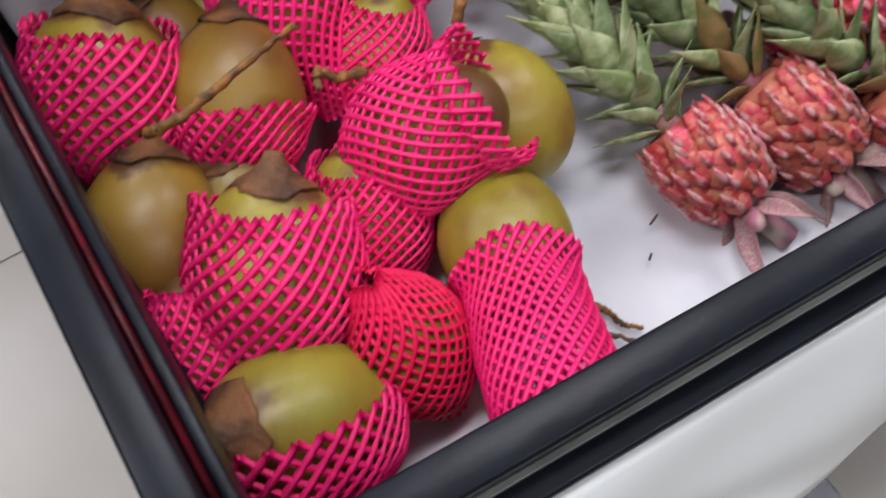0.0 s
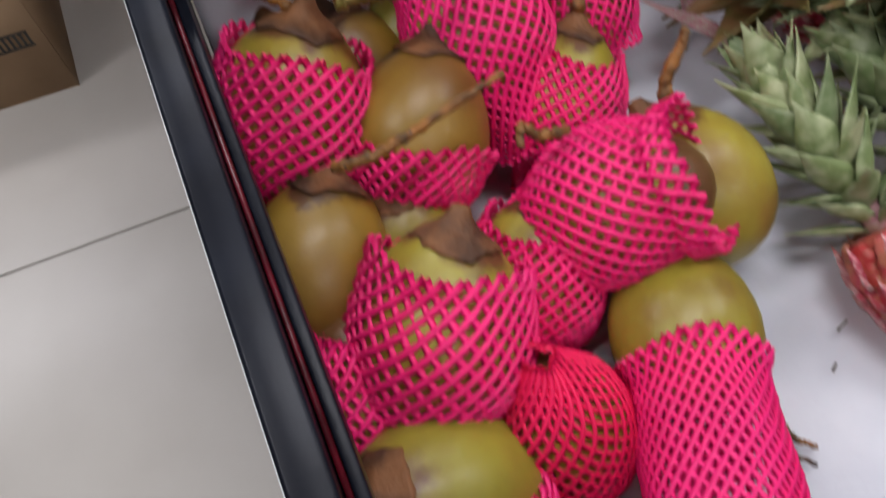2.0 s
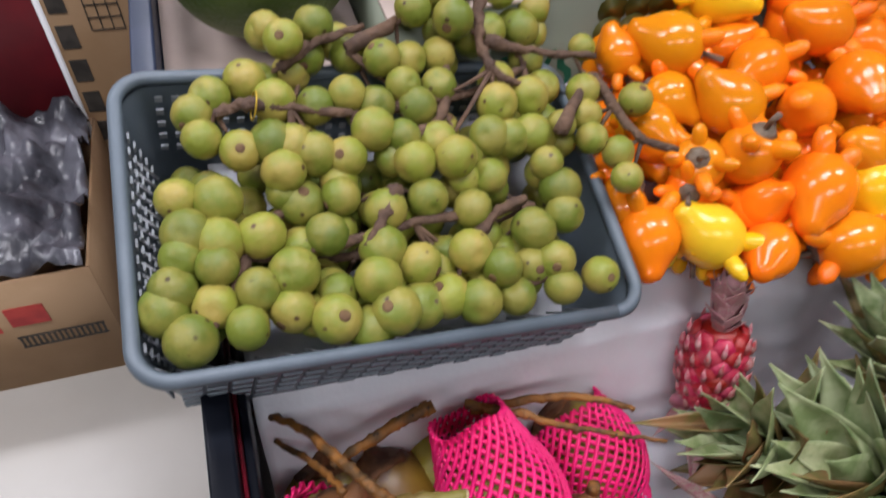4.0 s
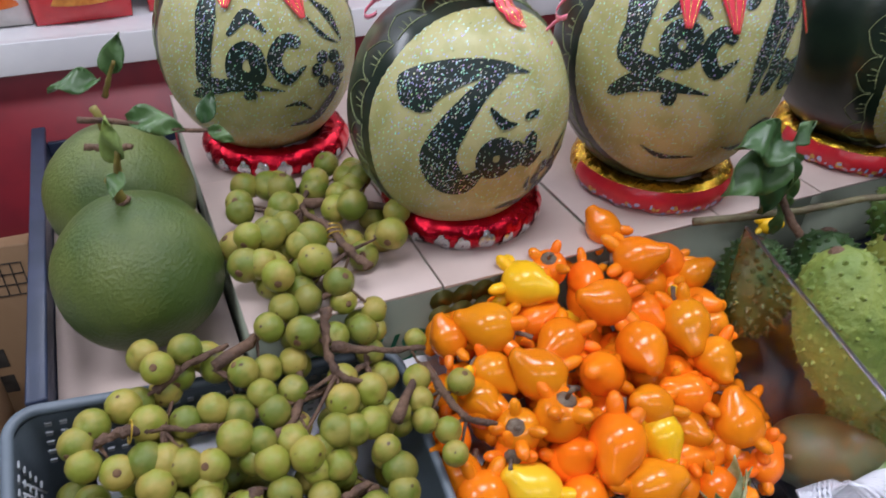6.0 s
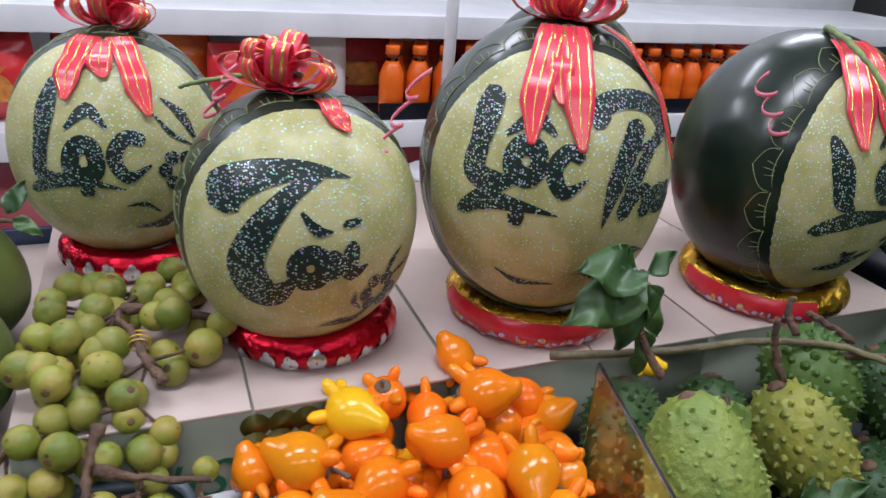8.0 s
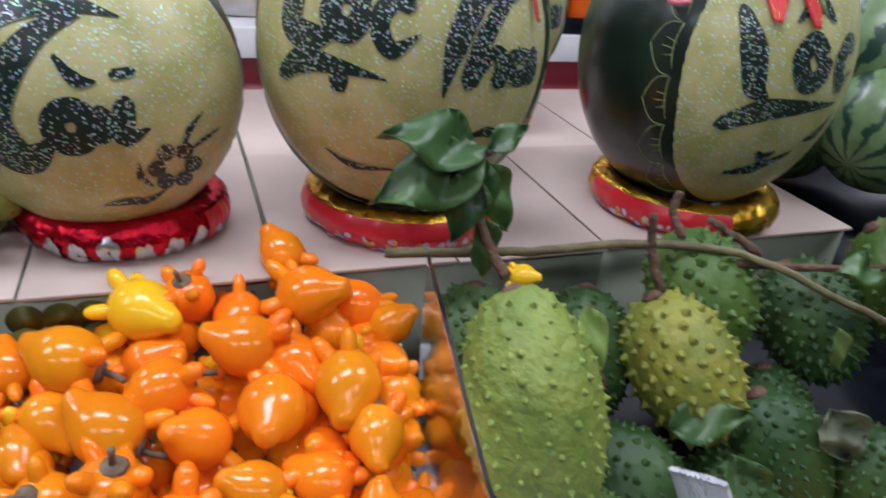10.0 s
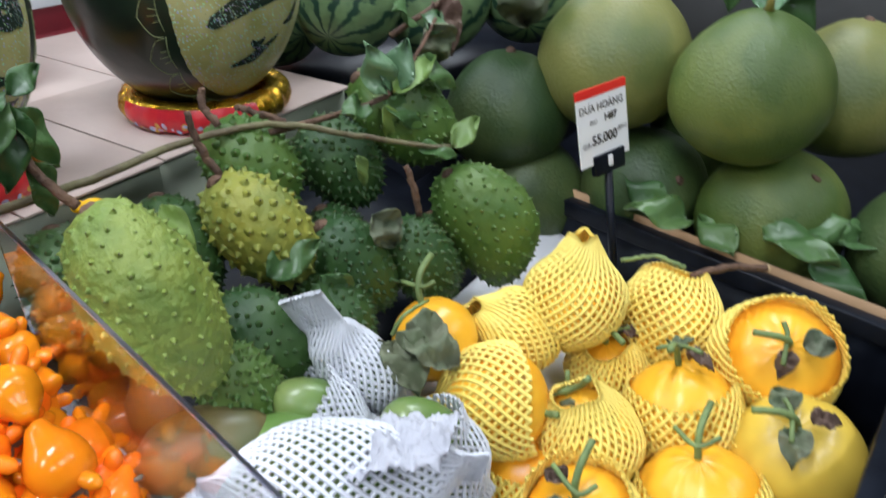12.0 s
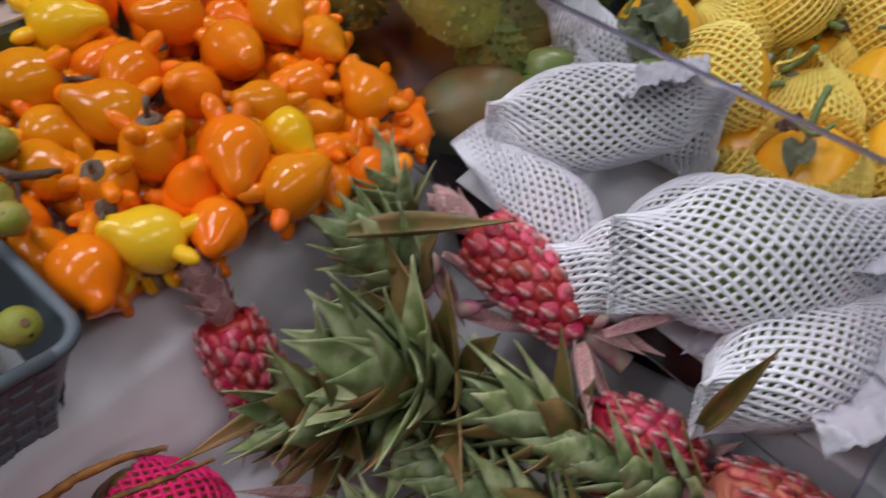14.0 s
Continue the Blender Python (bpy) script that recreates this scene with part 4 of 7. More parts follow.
for dx, dy, s in ((0.425, 0.115, 5), (0.40, 0.088, 7)):
    solo("debris", tube([(dx, dy, 0.502), (dx + 0.006 * (s % 3), dy + 0.004, 0.503)], 0.0012, 5), DIRT, "dark crumb of plant litter on the paper", "debris", group="crumbs on the paper")

# ---- basket of figs ----
corner_fl, corner_fr, corner_bl = Vector((-0.030, 0.497, 0.836)), Vector((0.386, 0.500, 0.776)), Vector((-0.022, 0.750, 0.908))
ex = (corner_fr - corner_fl).normalized()
ey = (corner_bl - corner_fl)
ey = (ey - ex * ey.dot(ex)).normalized()
ez = ex.cross(ey)
BASKET_AT = Matrix((ex, ey, ez)).transposed().to_4x4()
BASKET_AT.translation = corner_fl
BW, BD, BH = 0.420, 0.278, 0.165
basket = thing("plastic_basket", "grey woven-pattern plastic basket tilted on the paper step", "basket", BASKET_AT)


def ring_at(z, inset, n=10):
    """Round-cornered outline of the basket at a depth below its rim."""
    r = 0.028
    out = []
    for cx, cy, a0 in ((BW - inset - r, inset + r, -90), (BW - inset - r, BD - inset - r, 0), (inset + r, BD - inset - r, 90), (inset + r, inset + r, 180)):
        for i in range(n + 1):
            a = radians(a0 + 90 * i / n)
            out.append(Vector((cx + r * math.cos(a), cy + r * math.sin(a), z)))
    return out


def band(z0, i0, z1, i1):
    a, b = ring_at(z0, i0), ring_at(z1, i1)
    n = len(a)
    g = Geo([*a, *b])
    g.f = [(k, (k + 1) % n, n + (k + 1) % n, n + k) for k in range(n)]
    return g


part("wall_inside", Geo().add(band(-0.006, 0.008, -BH, 0.032)), BASKET, basket, "inner face of the grey wall")
part("wall_outside", Geo().add(band(-BH, 0.028, -0.006, 0.004)), BASKET, basket)
rim = ring_at(0, 0.004)
part("rim", tube([*rim, rim[0]], 0.0062, 8), BASKET, basket, "rounded grey rim")
g = Geo(ring_at(-BH, 0.03))
g.f = [tuple(range(len(g.v)))]
part("base", g, BASKET, basket)


def on_wall(side, s, d):
    """A point of the outer wall: s along the side, d below the rim."""
    k = 0.004 + 0.024 * d / BH
    if side == "front":
        return Vector((0.03 + s * (BW - 0.06), k, -d))
    if side == "right":
        return Vector((BW - k, 0.03 + s * (BD - 0.06), -d))
    return Vector((k, 0.03 + s * (BD - 0.06), -d))


for side, cols in (("front", 19), ("right", 11), ("left", 11)):
    weave = Geo()
    for row in range(10):
        d = 0.016 + row * 0.0122
        for c in range(cols):
            flat = (row + c) % 2 == 0
            s0, s1 = (c + 0.04) / cols, (c + 0.96) / cols
            for q in range(1 if flat else 3):
                a, b = (s0, s1) if flat else (s0 + (s1 - s0) * (q + 0.1) / 3, s0 + (s1 - s0) * (q + 0.9) / 3)
                h = 0.0044 if flat else 0.0058
                p = [on_wall(side, a, d - h), on_wall(side, b, d - h), on_wall(side, b, d + h), on_wall(side, a, d + h)]
                nrm = {"front": Vector((0, -1, 0)), "right": Vector((1, 0, 0)), "left": Vector((-1, 0, 0))}[side] * (0.0028 if flat else 0.0014)
                mid = sum(p, Vector()) / 4
                k = len(weave.v)
                weave.v += [tuple(v) for v in p] + [tuple(mid + (v - mid) * 0.8 + nrm) for v in p]
                weave.f += [(k + 4, k + 5, k + 6, k + 7)] + [(k + i, k + (i + 1) % 4, k + 4 + (i + 1) % 4, k + 4 + i) for i in range(4)]
    part("weave", weave, BASKET, basket, "raised basket-weave pattern", smooth=False)
# no real openings: light through the slots is painted as pale squares
holes = Geo()
for row in range(5):
    for c in range(26):
        holes.add(box(0.035 + c * 0.0138, BD - 0.0125 - 0.0012 * row * 3, -0.022 - row * 0.013, 0.0415 + c * 0.0138, BD - 0.0105 - 0.0012 * row * 3, -0.0155 - row * 0.013))
    for c in range(14):
        holes.add(box(0.0105 + 0.0035 * row, 0.035 + c * 0.0145, -0.022 - row * 0.013, 0.0125 + 0.0035 * row, 0.042 + c * 0.0145, -0.0155 - row * 0.013))
part("slot_pattern", holes, mat("light_through_slots", (0.35, 0.37, 0.40), None, 10, 0.6), basket, "pale squares painted as light through small slots", smooth=False)
liner = thing("net_liner", "white netting lining the basket floor", "netting", BASKET_AT)
strips = Geo()
for i in range(18):
    strips.add(tube([(0.03 + i * 0.02, 0.03, -0.05), (0.04 + i * 0.02, 0.012, -0.012)], 0.0012, 4))
    strips.add(tube([(0.03, 0.03 + i * 0.011, -0.07), (0.012, 0.03 + i * 0.011, -0.035)], 0.0012, 4))
part("mesh_sheet", strips, WFOAM, liner)

fig_profile = [(0.003, -0.0150), (0.008, -0.0144), (0.0135, -0.0105), (0.0168, -0.004), (0.0172, 0.002), (0.0150, 0.009), (0.0105, 0.0135), (0.0055, 0.0156), (0.003, 0.0150)]
FIGS = [lathe(fig_profile, 18, rough=0.06, seed=s).mesh("fig", FIG) for s in (1, 4, 8)]
FIG_EYE = lathe([(0.0042, 0.0148), (0.0038, 0.0160), (0.0015, 0.0156)], 10).mesh("eye", FIGEYE)


def fig_bunch(label, spots, branches, eyes=True, seed=1, scale=1.0):
    """Figs on their woody branch; the figs are its parts."""
    rnd = random.Random(seed)
    base = Vector(branches[0][0])
    t = thing("fig_bunch", label, "figs", Matrix.Translation(base), "bunches of green figs")
    for line in branches:
        pts = curve_points([Vector(p) - base for p in line], 6, 0.0015, seed)
        part("branch", tube(pts, [0.0062 * (1 - 0.5 * i / len(pts)) * (0.7 + 0.6 * rnd.random()) for i in range(len(pts))], 7), TWIG, t)
    for p in spots:
        d = Vector((rnd.uniform(-.7, .7), rnd.uniform(-1, 0.3), rnd.uniform(-.2, 1))).normalized()
        s = scale * rnd.uniform(0.9, 1.12)
        f = part("fig", FIGS[rnd.randrange(3)], None, t, m=along(Vector(p) - base, d, rnd.uniform(0, 360)) @ Matrix.Scale(s, 4))
        if eyes and rnd.random() < 0.28:
            part("eye", FIG_EYE, None, f)
        k = min((Vector(q) for line in branches for q in line), key=lambda q: (q - Vector(p)).length)
        if (k - Vector(p)).length < 0.09 and rnd.random() < 0.85:
            a, b = Vector(p) - base - d * 0.013 * s, k - base
            part("fruit_stem", tube([a, a.lerp(b, 0.5) + Vector((0, 0, -0.004)), b], [0.0023, 0.0017, 0.0026], 5), TWIG, t)
    return t


def basket_floor_figs(n, seed):
    """Lower figs that fill the basket under the visible ones."""
    rnd = random.Random(seed)
    return [tuple(BASKET_AT @ Vector((rnd.uniform(0.05, BW - 0.04), rnd.uniform(0.05, BD - 0.05), rnd.uniform(-0.06, -0.035)))) for _ in range(n)]


LOW_LEFT = [(0.020, 0.638, 0.876), (0.050, 0.633, 0.871), (0.023, 0.610, 0.865), (0.078, 0.602, 0.856), (0.046, 0.601, 0.859), (0.007, 0.570, 0.850), (0.041, 0.579, 0.856), (0.067, 0.561, 0.841), (0.097, 0.570, 0.842), (0.016, 0.592, 0.858), (0.055, 0.534, 0.832), (0.014, 0.533, 0.833), (-0.002, 0.558, 0.842), (0.034, 0.556, 0.838), (0.128, 0.596, 0.849), (0.146, 0.625, 0.859), (0.105, 0.596, 0.840), (0.114, 0.631, 0.854), (0.090, 0.546, 0.826)]
LOW_RIGHT = [(0.179, 0.609, 0.849), (0.217, 0.615, 0.848), (0.169, 0.578, 0.838), (0.196, 0.562, 0.829), (0.159, 0.552, 0.833), (0.121, 0.532, 0.822), (0.168, 0.528, 0.820), (0.190, 0.535, 0.810), (0.146, 0.527, 0.805), (0.253, 0.601, 0.839), (0.277, 0.628, 0.847), (0.241, 0.567, 0.826), (0.263, 0.548, 0.820), (0.213, 0.538, 0.810), (0.237, 0.528, 0.808), (0.271, 0.530, 0.800), (0.313, 0.549, 0.812), (0.314, 0.532, 0.797), (0.350, 0.534, 0.797), (0.301, 0.577, 0.825), (0.334, 0.587, 0.825), (0.338, 0.609, 0.834), (0.293, 0.553, 0.806), (0.127, 0.556, 0.822)]
HIGH_LEFT = [(0.047, 0.678, 0.899), (0.075, 0.665, 0.891), (0.059, 0.713, 0.912), (0.089, 0.726, 0.914), (0.109, 0.701, 0.907), (0.044, 0.698, 0.908), (0.142, 0.698, 0.898), (0.170, 0.701, 0.902), (0.193, 0.694, 0.891), (0.127, 0.745, 0.935), (0.156, 0.767, 0.932), (0.185, 0.668, 0.887), (0.158, 0.651, 0.878), (0.133, 0.656, 0.882), (0.116, 0.665, 0.888), (0.100, 0.669, 0.891), (0.105, 0.644, 0.880)]
HIGH_RIGHT = [(0.208, 0.731, 0.912), (0.245, 0.762, 0.937), (0.278, 0.748, 0.930), (0.253, 0.707, 0.891), (0.221, 0.707, 0.899), (0.229, 0.690, 0.886), (0.208, 0.660, 0.881), (0.238, 0.657, 0.872), (0.248, 0.637, 0.868), (0.213, 0.641, 0.868), (0.300, 0.682, 0.881), (0.334, 0.691, 0.876), (0.285, 0.656, 0.868), (0.304, 0.653, 0.864), (0.325, 0.655, 0.863), (0.308, 0.708, 0.886), (0.349, 0.759, 0.902), (0.371, 0.780, 0.908), (0.268, 0.790, 0.935), (0.297, 0.795, 0.936), (0.337, 0.790, 0.925), (0.314, 0.752, 0.910), (0.233, 0.735, 0.904), (0.262, 0.738, 0.902), (0.335, 0.800, 0.946)]
HANGING = [(0.406, 0.736, 0.887), (0.391, 0.692, 0.871), (0.437, 0.673, 0.865), (0.384, 0.667, 0.862), (0.357, 0.661, 0.862), (0.382, 0.645, 0.853), (0.402, 0.629, 0.845), (0.399, 0.601, 0.840), (0.330, 0.627, 0.851)]
fig_bunch("bunch of yellow-green figs in the basket", LOW_LEFT, [[(0.052, 0.615, 0.850), (0.060, 0.585, 0.845), (0.035, 0.545, 0.838), (0.012, 0.515, 0.832)], [(0.070, 0.595, 0.850), (0.09, 0.62, 0.855), (0.13, 0.63, 0.85)]], seed=2, scale=1.08)
fig_bunch("bunch of green figs in the basket", LOW_RIGHT, [[(0.195, 0.625, 0.855), (0.180, 0.600, 0.848), (0.165, 0.570, 0.832), (0.100, 0.535, 0.825)], [(0.230, 0.560, 0.825), (0.270, 0.590, 0.838), (0.300, 0.600, 0.840)], [(0.26, 0.535, 0.80), (0.32, 0.545, 0.805)]], seed=3, scale=1.06)
fig_bunch("bunch of green figs tied with gold wire in the basket", HIGH_LEFT, [[(0.062, 0.690, 0.912), (0.085, 0.690, 0.916), (0.12, 0.688, 0.908), (0.17, 0.68, 0.898)], [(0.12, 0.735, 0.915), (0.15, 0.748, 0.925), (0.20, 0.765, 0.925)]], seed=4)
fig_bunch("high bunch of green figs on a forked branch", HIGH_RIGHT, [[(0.180, 0.745, 0.915), (0.230, 0.765, 0.925), (0.290, 0.790, 0.935), (0.345, 0.790, 0.940)], [(0.310, 0.770, 0.935), (0.300, 0.735, 0.915), (0.300, 0.700, 0.905), (0.330, 0.690, 0.888)], [(0.305, 0.735, 0.910), (0.35, 0.725, 0.900), (0.41, 0.715, 0.890)]], seed=5)
fig_bunch("bunch of small green figs hanging over the basket rim", HANGING, [[(0.345, 0.640, 0.872), (0.40, 0.70, 0.878), (0.41, 0.665, 0.868), (0.425, 0.63, 0.855), (0.455, 0.615, 0.848)]], seed=6, scale=0.85)
fig_bunch("lower figs filling the basket", basket_floor_figs(60, 3), [[(0.05, 0.60, 0.82), (0.15, 0.60, 0.81), (0.3, 0.6, 0.79)]], False, 7)
solo("wire_tie", Geo().add(tube([(0.092 + 0.004 * math.cos(a), 0.690 + 0.010 * math.sin(a), 0.914 + 0.012 * math.cos(a)) for a in [i * 0.5 for i in range(26)]], 0.0008, 5)), WIRE, "gold twist tie round a fig branch", "wire tie")


def scattered(n, x0, x1, y0, y1, drop, seed):
    """Figs just under the top ones of the basket's heap."""
    rnd = random.Random(seed)
    out = []
    for _ in range(n):
        x, y = rnd.uniform(x0, x1), rnd.uniform(y0, y1)
        out.append((x, y, 0.635 - 0.098 * x + 0.396 * y - drop - 0.012 * rnd.random()))
    return out


fig_bunch("tangled green figs under the high bunch", scattered(34, 0.10, 0.37, 0.63, 0.79, 0.012, 5), [[(0.12, 0.70, 0.89), (0.2, 0.69, 0.89), (0.28, 0.70, 0.885), (0.34, 0.72, 0.885)], [(0.2, 0.65, 0.875), (0.25, 0.68, 0.885), (0.27, 0.74, 0.905)]], seed=12)
fig_bunch("tangled green figs under the low bunches", scattered(26, 0.02, 0.35, 0.55, 0.65, 0.026, 6), [[(0.05, 0.60, 0.845), (0.11, 0.585, 0.845), (0.2, 0.595, 0.842), (0.31, 0.60, 0.83)], [(0.19, 0.62, 0.862), (0.175, 0.595, 0.858), (0.155, 0.575, 0.848)]], seed=13)


def card_bunch_spots(seed):
    rnd = random.Random(seed)
    out = []
    for x, y in ((0.274, 1.02), (0.318, 1.00), (0.366, 1.00), (0.393, 1.04), (0.257, 0.96), (0.313, 0.945), (0.258, 0.905), (0.263, 0.865), (0.298, 0.895), (0.240, 0.845), (0.307, 0.845), (0.270, 0.812), (0.316, 0.826), (0.370, 0.925), (0.408, 0.970), (0.420, 1.03), (0.376, 0.880), (0.415, 0.882), (0.383, 0.850), (0.418, 0.846), (0.442, 0.890), (0.240, 0.925), (0.422, 0.930), (0.435, 1.06), (0.335, 0.965), (0.385, 0.955), (0.340, 0.812), (0.294, 0.812), (0.266, 0.837)):
        out.append((x, y, CARD_Z + 0.017 + (0.028 if rnd.random() < 0.45 else 0.0)))
    for _ in range(22):
        out.append((rnd.uniform(0.25, 0.43), rnd.uniform(0.83, 1.03), CARD_Z + rnd.uniform(0.03, 0.055)))
    return out


fig_bunch("loose bunch of green figs lying on the cardboard", card_bunch_spots(4), [[(0.375, 0.80, 0.955), (0.36, 0.83, 0.965), (0.345, 0.88, 0.972), (0.33, 0.93, 0.970), (0.36, 1.0, 0.96), (0.41, 1.06, 0.95)], [(0.335, 0.94, 0.972), (0.39, 0.925, 0.970), (0.45, 0.905, 0.955), (0.48, 0.88, 0.945)]], seed=8, scale=1.1)
solo("wire_tie", tube([(0.352 + 0.012 * math.cos(a), 0.855 + 0.0015 * a, 0.968 + 0.009 * math.sin(a)) for a in [i * 0.5 for i in range(30)]], 0.0009, 5), WIRE, "gold twist tie round a thick fig branch", "wire tie")

# ---- orange nipple fruits ----
pear = [(0.002, -0.029), (0.013, -0.028), (0.0225, -0.023), (0.0275, -0.014), (0.0290, -0.003), (0.0280, 0.007), (0.0240, 0.016), (0.0185, 0.0235), (0.0140, 0.0295), (0.0115, 0.035), (0.0085, 0.0395), (0.002, 0.0415)]


def pear_geo(seed):
    bend = random.Random(seed).uniform(-6, 6)
    return lathe(pear, 22, lambda p: Vector((p.x + bend * max(0, p.z) ** 2, p.y, p.z)), 0.05, seed)


def nubs_geo(seed, n):
    """The small rounded horns round the stem end."""
    rnd = random.Random(seed)
    out = []
    for i in range(n):
        a = 2 * math.pi * i / n + rnd.uniform(-.25, .25)
        h = rnd.uniform(0.016, 0.026)
        r = rnd.uniform(0.0075, 0.0095)
        g = lathe([(r * 0.9, -0.006), (r * 0.95, 0.0), (r, h * 0.4), (r * 0.92, h * 0.75), (r * 0.5, h), (0.001, h * 1.07)], 12)
        out.append(Geo().add(g, along((0.017 * math.cos(a), 0.017 * math.sin(a), -0.020), (math.cos(a) * 0.9, math.sin(a) * 0.9, -0.75))))
    return out


PEARS = [[pear_geo(s).mesh("body", m) for s in (1, 2, 3)] for m in (ORANGE, YELLOW)]
NUBS = [[[q.mesh("nub", m) for q in nubs_geo(s, k)] for s, k in ((1, 5), (2, 4), (3, 5))] for m in (ORANGE, YELLOW)]
SEPAL = lathe([(0.004, -0.034), (0.010, -0.033), (0.013, -0.029), (0.006, -0.0275)], 9, rough=0.5, seed=3).mesh("sepal", DRYSTEM)
STEM = tube([(0, 0, -0.030), (0.002, 0.001, -0.042), (0.006, 0.002, -0.052)], [0.0028, 0.0026, 0.0032], 7).mesh("stem", DRYSTEM)


def nipple_fruit(p, nose, yellow=0, scale=1.0, seed=0, stem=True):
    k = seed % 3
    label = "glossy yellow nipple fruit with rounded horns" if yellow else "glossy orange nipple fruit with rounded horns"
    t = thing("nipple_fruit", label, "fruit", along(p, nose, seed * 47) @ Matrix.Scale(scale, 4), "pile of nipple fruits")
    part("body", PEARS[yellow][k], None, t)
    for q in NUBS[yellow][k]:
        part("nub", q, None, t)
    if stem:
        part("sepal", SEPAL, None, t, "dry brown sepals")
        part("stem", STEM, None, t, "grey cut stem")


# ways as seen from the front: r right, u up the slope, o outwards from the pile
PR, PU, PO = Vector((0.93, -0.30, 0.15)), Vector((0.15, 0.80, 0.58)), Vector((-0.25, -0.60, 0.75))


def pile(p, r, u, o, yellow=0, scale=1.0, seed=0):
    nipple_fruit(p, PR * r + PU * u + PO * o, yellow, scale * 0.94, seed)


pile((0.703, 0.801, 0.935), -0.5, 0.9, 0.3, 0, 0.85, 1)
pile((0.567, 0.762, 0.905), 0.9, -0.35, 0.3, 1, 1.10, 2)
pile((0.500, 0.730, 0.880), -0.95, 0.3, 0.3, 0, 1.15, 0)
pile((0.610, 0.778, 0.905), 0.1, -0.3, -0.9, 0, 0.9, 4)
pile((0.722, 0.744, 0.915), 0.95, -0.1, 0.3, 0, 1.10, 5)
pile((0.654, 0.708, 0.890), -0.9, 0.1, 0.35, 0, 1.10, 6)
pile((0.578, 0.689, 0.865), -0.85, -0.4, 0.3, 0, 1.05, 7)
pile((0.742, 0.652, 0.870), 0.05, -0.95, 0.4, 0, 1.15, 8)
pile((0.672, 0.645, 0.860), 0.1, -0.6, 0.8, 0, 1.15, 9)
pile((0.534, 0.660, 0.852), -0.8, 0.5, 0.4, 0, 1.15, 10)
pile((0.607, 0.637, 0.848), -0.5, 0.2, 0.85, 0, 1.0, 11)
pile((0.758, 0.608, 0.845), -0.1, -0.9, 0.3, 0, 0.95, 12)
pile((0.489, 0.690, 0.845), 0.7, -0.5, 0.1, 0, 0.95, 13)
pile((0.453, 0.745, 0.865), -0.3, 0.7, 0.3, 0, 0.85, 14)
pile((0.537, 0.612, 0.825), -0.2, -0.5, -0.6, 0, 1.10, 15)
pile((0.648, 0.588, 0.825), -0.7, 0.3, 0.5, 0, 0.95, 16)
pile((0.649, 0.560, 0.800), 0.2, -0.9, 0.1, 1, 1.0, 17)
pile((0.586, 0.562, 0.812), -0.5, -0.7, 0.4, 0, 1.25, 18)
pile((0.747, 0.539, 0.805), -0.2, 0.9, 0.3, 0, 1.1, 19)
pile((0.481, 0.609, 0.795), 0.3, 0.2, -0.8, 0, 0.9, 20)
pile((0.467, 0.660, 0.820), 0.8, -0.4, 0.2, 0, 0.9, 21)
pile((0.707, 0.589, 0.822), -0.6, 0.5, 0.2, 0, 0.95, 22)
pile((0.771, 0.743, 0.900), -0.6, 0.4, 0.4, 0, 0.9, 23)
pile((0.800, 0.716, 0.890), 0.6, 0.4, 0.3, 0, 0.8, 24)
pile((0.653, 0.752, 0.892), -0.2, -0.7, 0.5, 0, 0.9, 25)
pile((0.571, 0.733, 0.865), 0.5, 0.2, 0.2, 0, 0.9, 26)
pile((0.785, 0.680, 0.868), 0.4, -0.3, 0.7, 0, 0.85, 27)
pile((0.790, 0.655, 0.850), -0.3, -0.8, 0.3, 0, 0.85, 28)
pile((0.543, 0.575, 0.795), 0.3, 0.1, 0.6, 0, 0.9, 29)
pile((0.424, 0.578, 0.775), 0.05, -0.95, 0.2, 0, 1.15, 30)
pile((0.482, 0.566, 0.778), -0.6, 0.65, 0.3, 1, 1.15, 31)
pile((0.531, 0.535, 0.772), -0.4, -0.5, 0.7, 0, 1.0, 32)
pile((0.611, 0.521, 0.775), 0.95, 0.2, 0.2, 0, 1.2, 33)
pile((0.489, 0.621, 0.815), 0.2, -0.1, -0.9, 0, 1.0, 34)
pile((0.461, 0.670, 0.830), 0.3, -0.6, 0.4, 0, 0.9, 35)
pile((0.412, 0.612, 0.785), -0.2, 0.5, 0.3, 0, 0.95, 36)
pile((0.540, 0.580, 0.780), 0.5, -0.2, 0.2, 0, 1.0, 37)
pile((0.415, 0.648, 0.800), 0.3, 0.6, -0.3, 0, 0.9, 38)
pile((0.690, 0.565, 0.790), 0.3, -0.4, 0.4, 0, 1.0, 40)
pile((0.700, 0.690, 0.875), 0.5, -0.6, 0.3, 0, 0.95, 41)
rnd = random.Random(12)
for i in range(46):
    x, y = 0.43 + 0.36 * rnd.random(), 0.53 + 0.25 * rnd.random()
    z = 0.424 + 0.137 * x + 0.529 * y - 0.030 - 0.026 * rnd.random()
    nipple_fruit((x, y, z), (rnd.uniform(-1, 1), rnd.uniform(-1, 1), rnd.uniform(-.5, 1)), int(rnd.random() < 0.12), rnd.uniform(0.7, 0.95), i, rnd.random() < 0.85)

for i in range(26):
    x, y = 0.60 + 0.19 * rnd.random(), 0.47 + 0.19 * rnd.random()
    nipple_fruit((x, y, 0.424 + 0.137 * x + 0.529 * y - 0.032 - 0.02 * rnd.random()), (rnd.uniform(-1, 1), rnd.uniform(-1, 1), rnd.uniform(-.5, 1)), int(rnd.random() < 0.12), rnd.uniform(0.75, 0.95), i + 50, True)

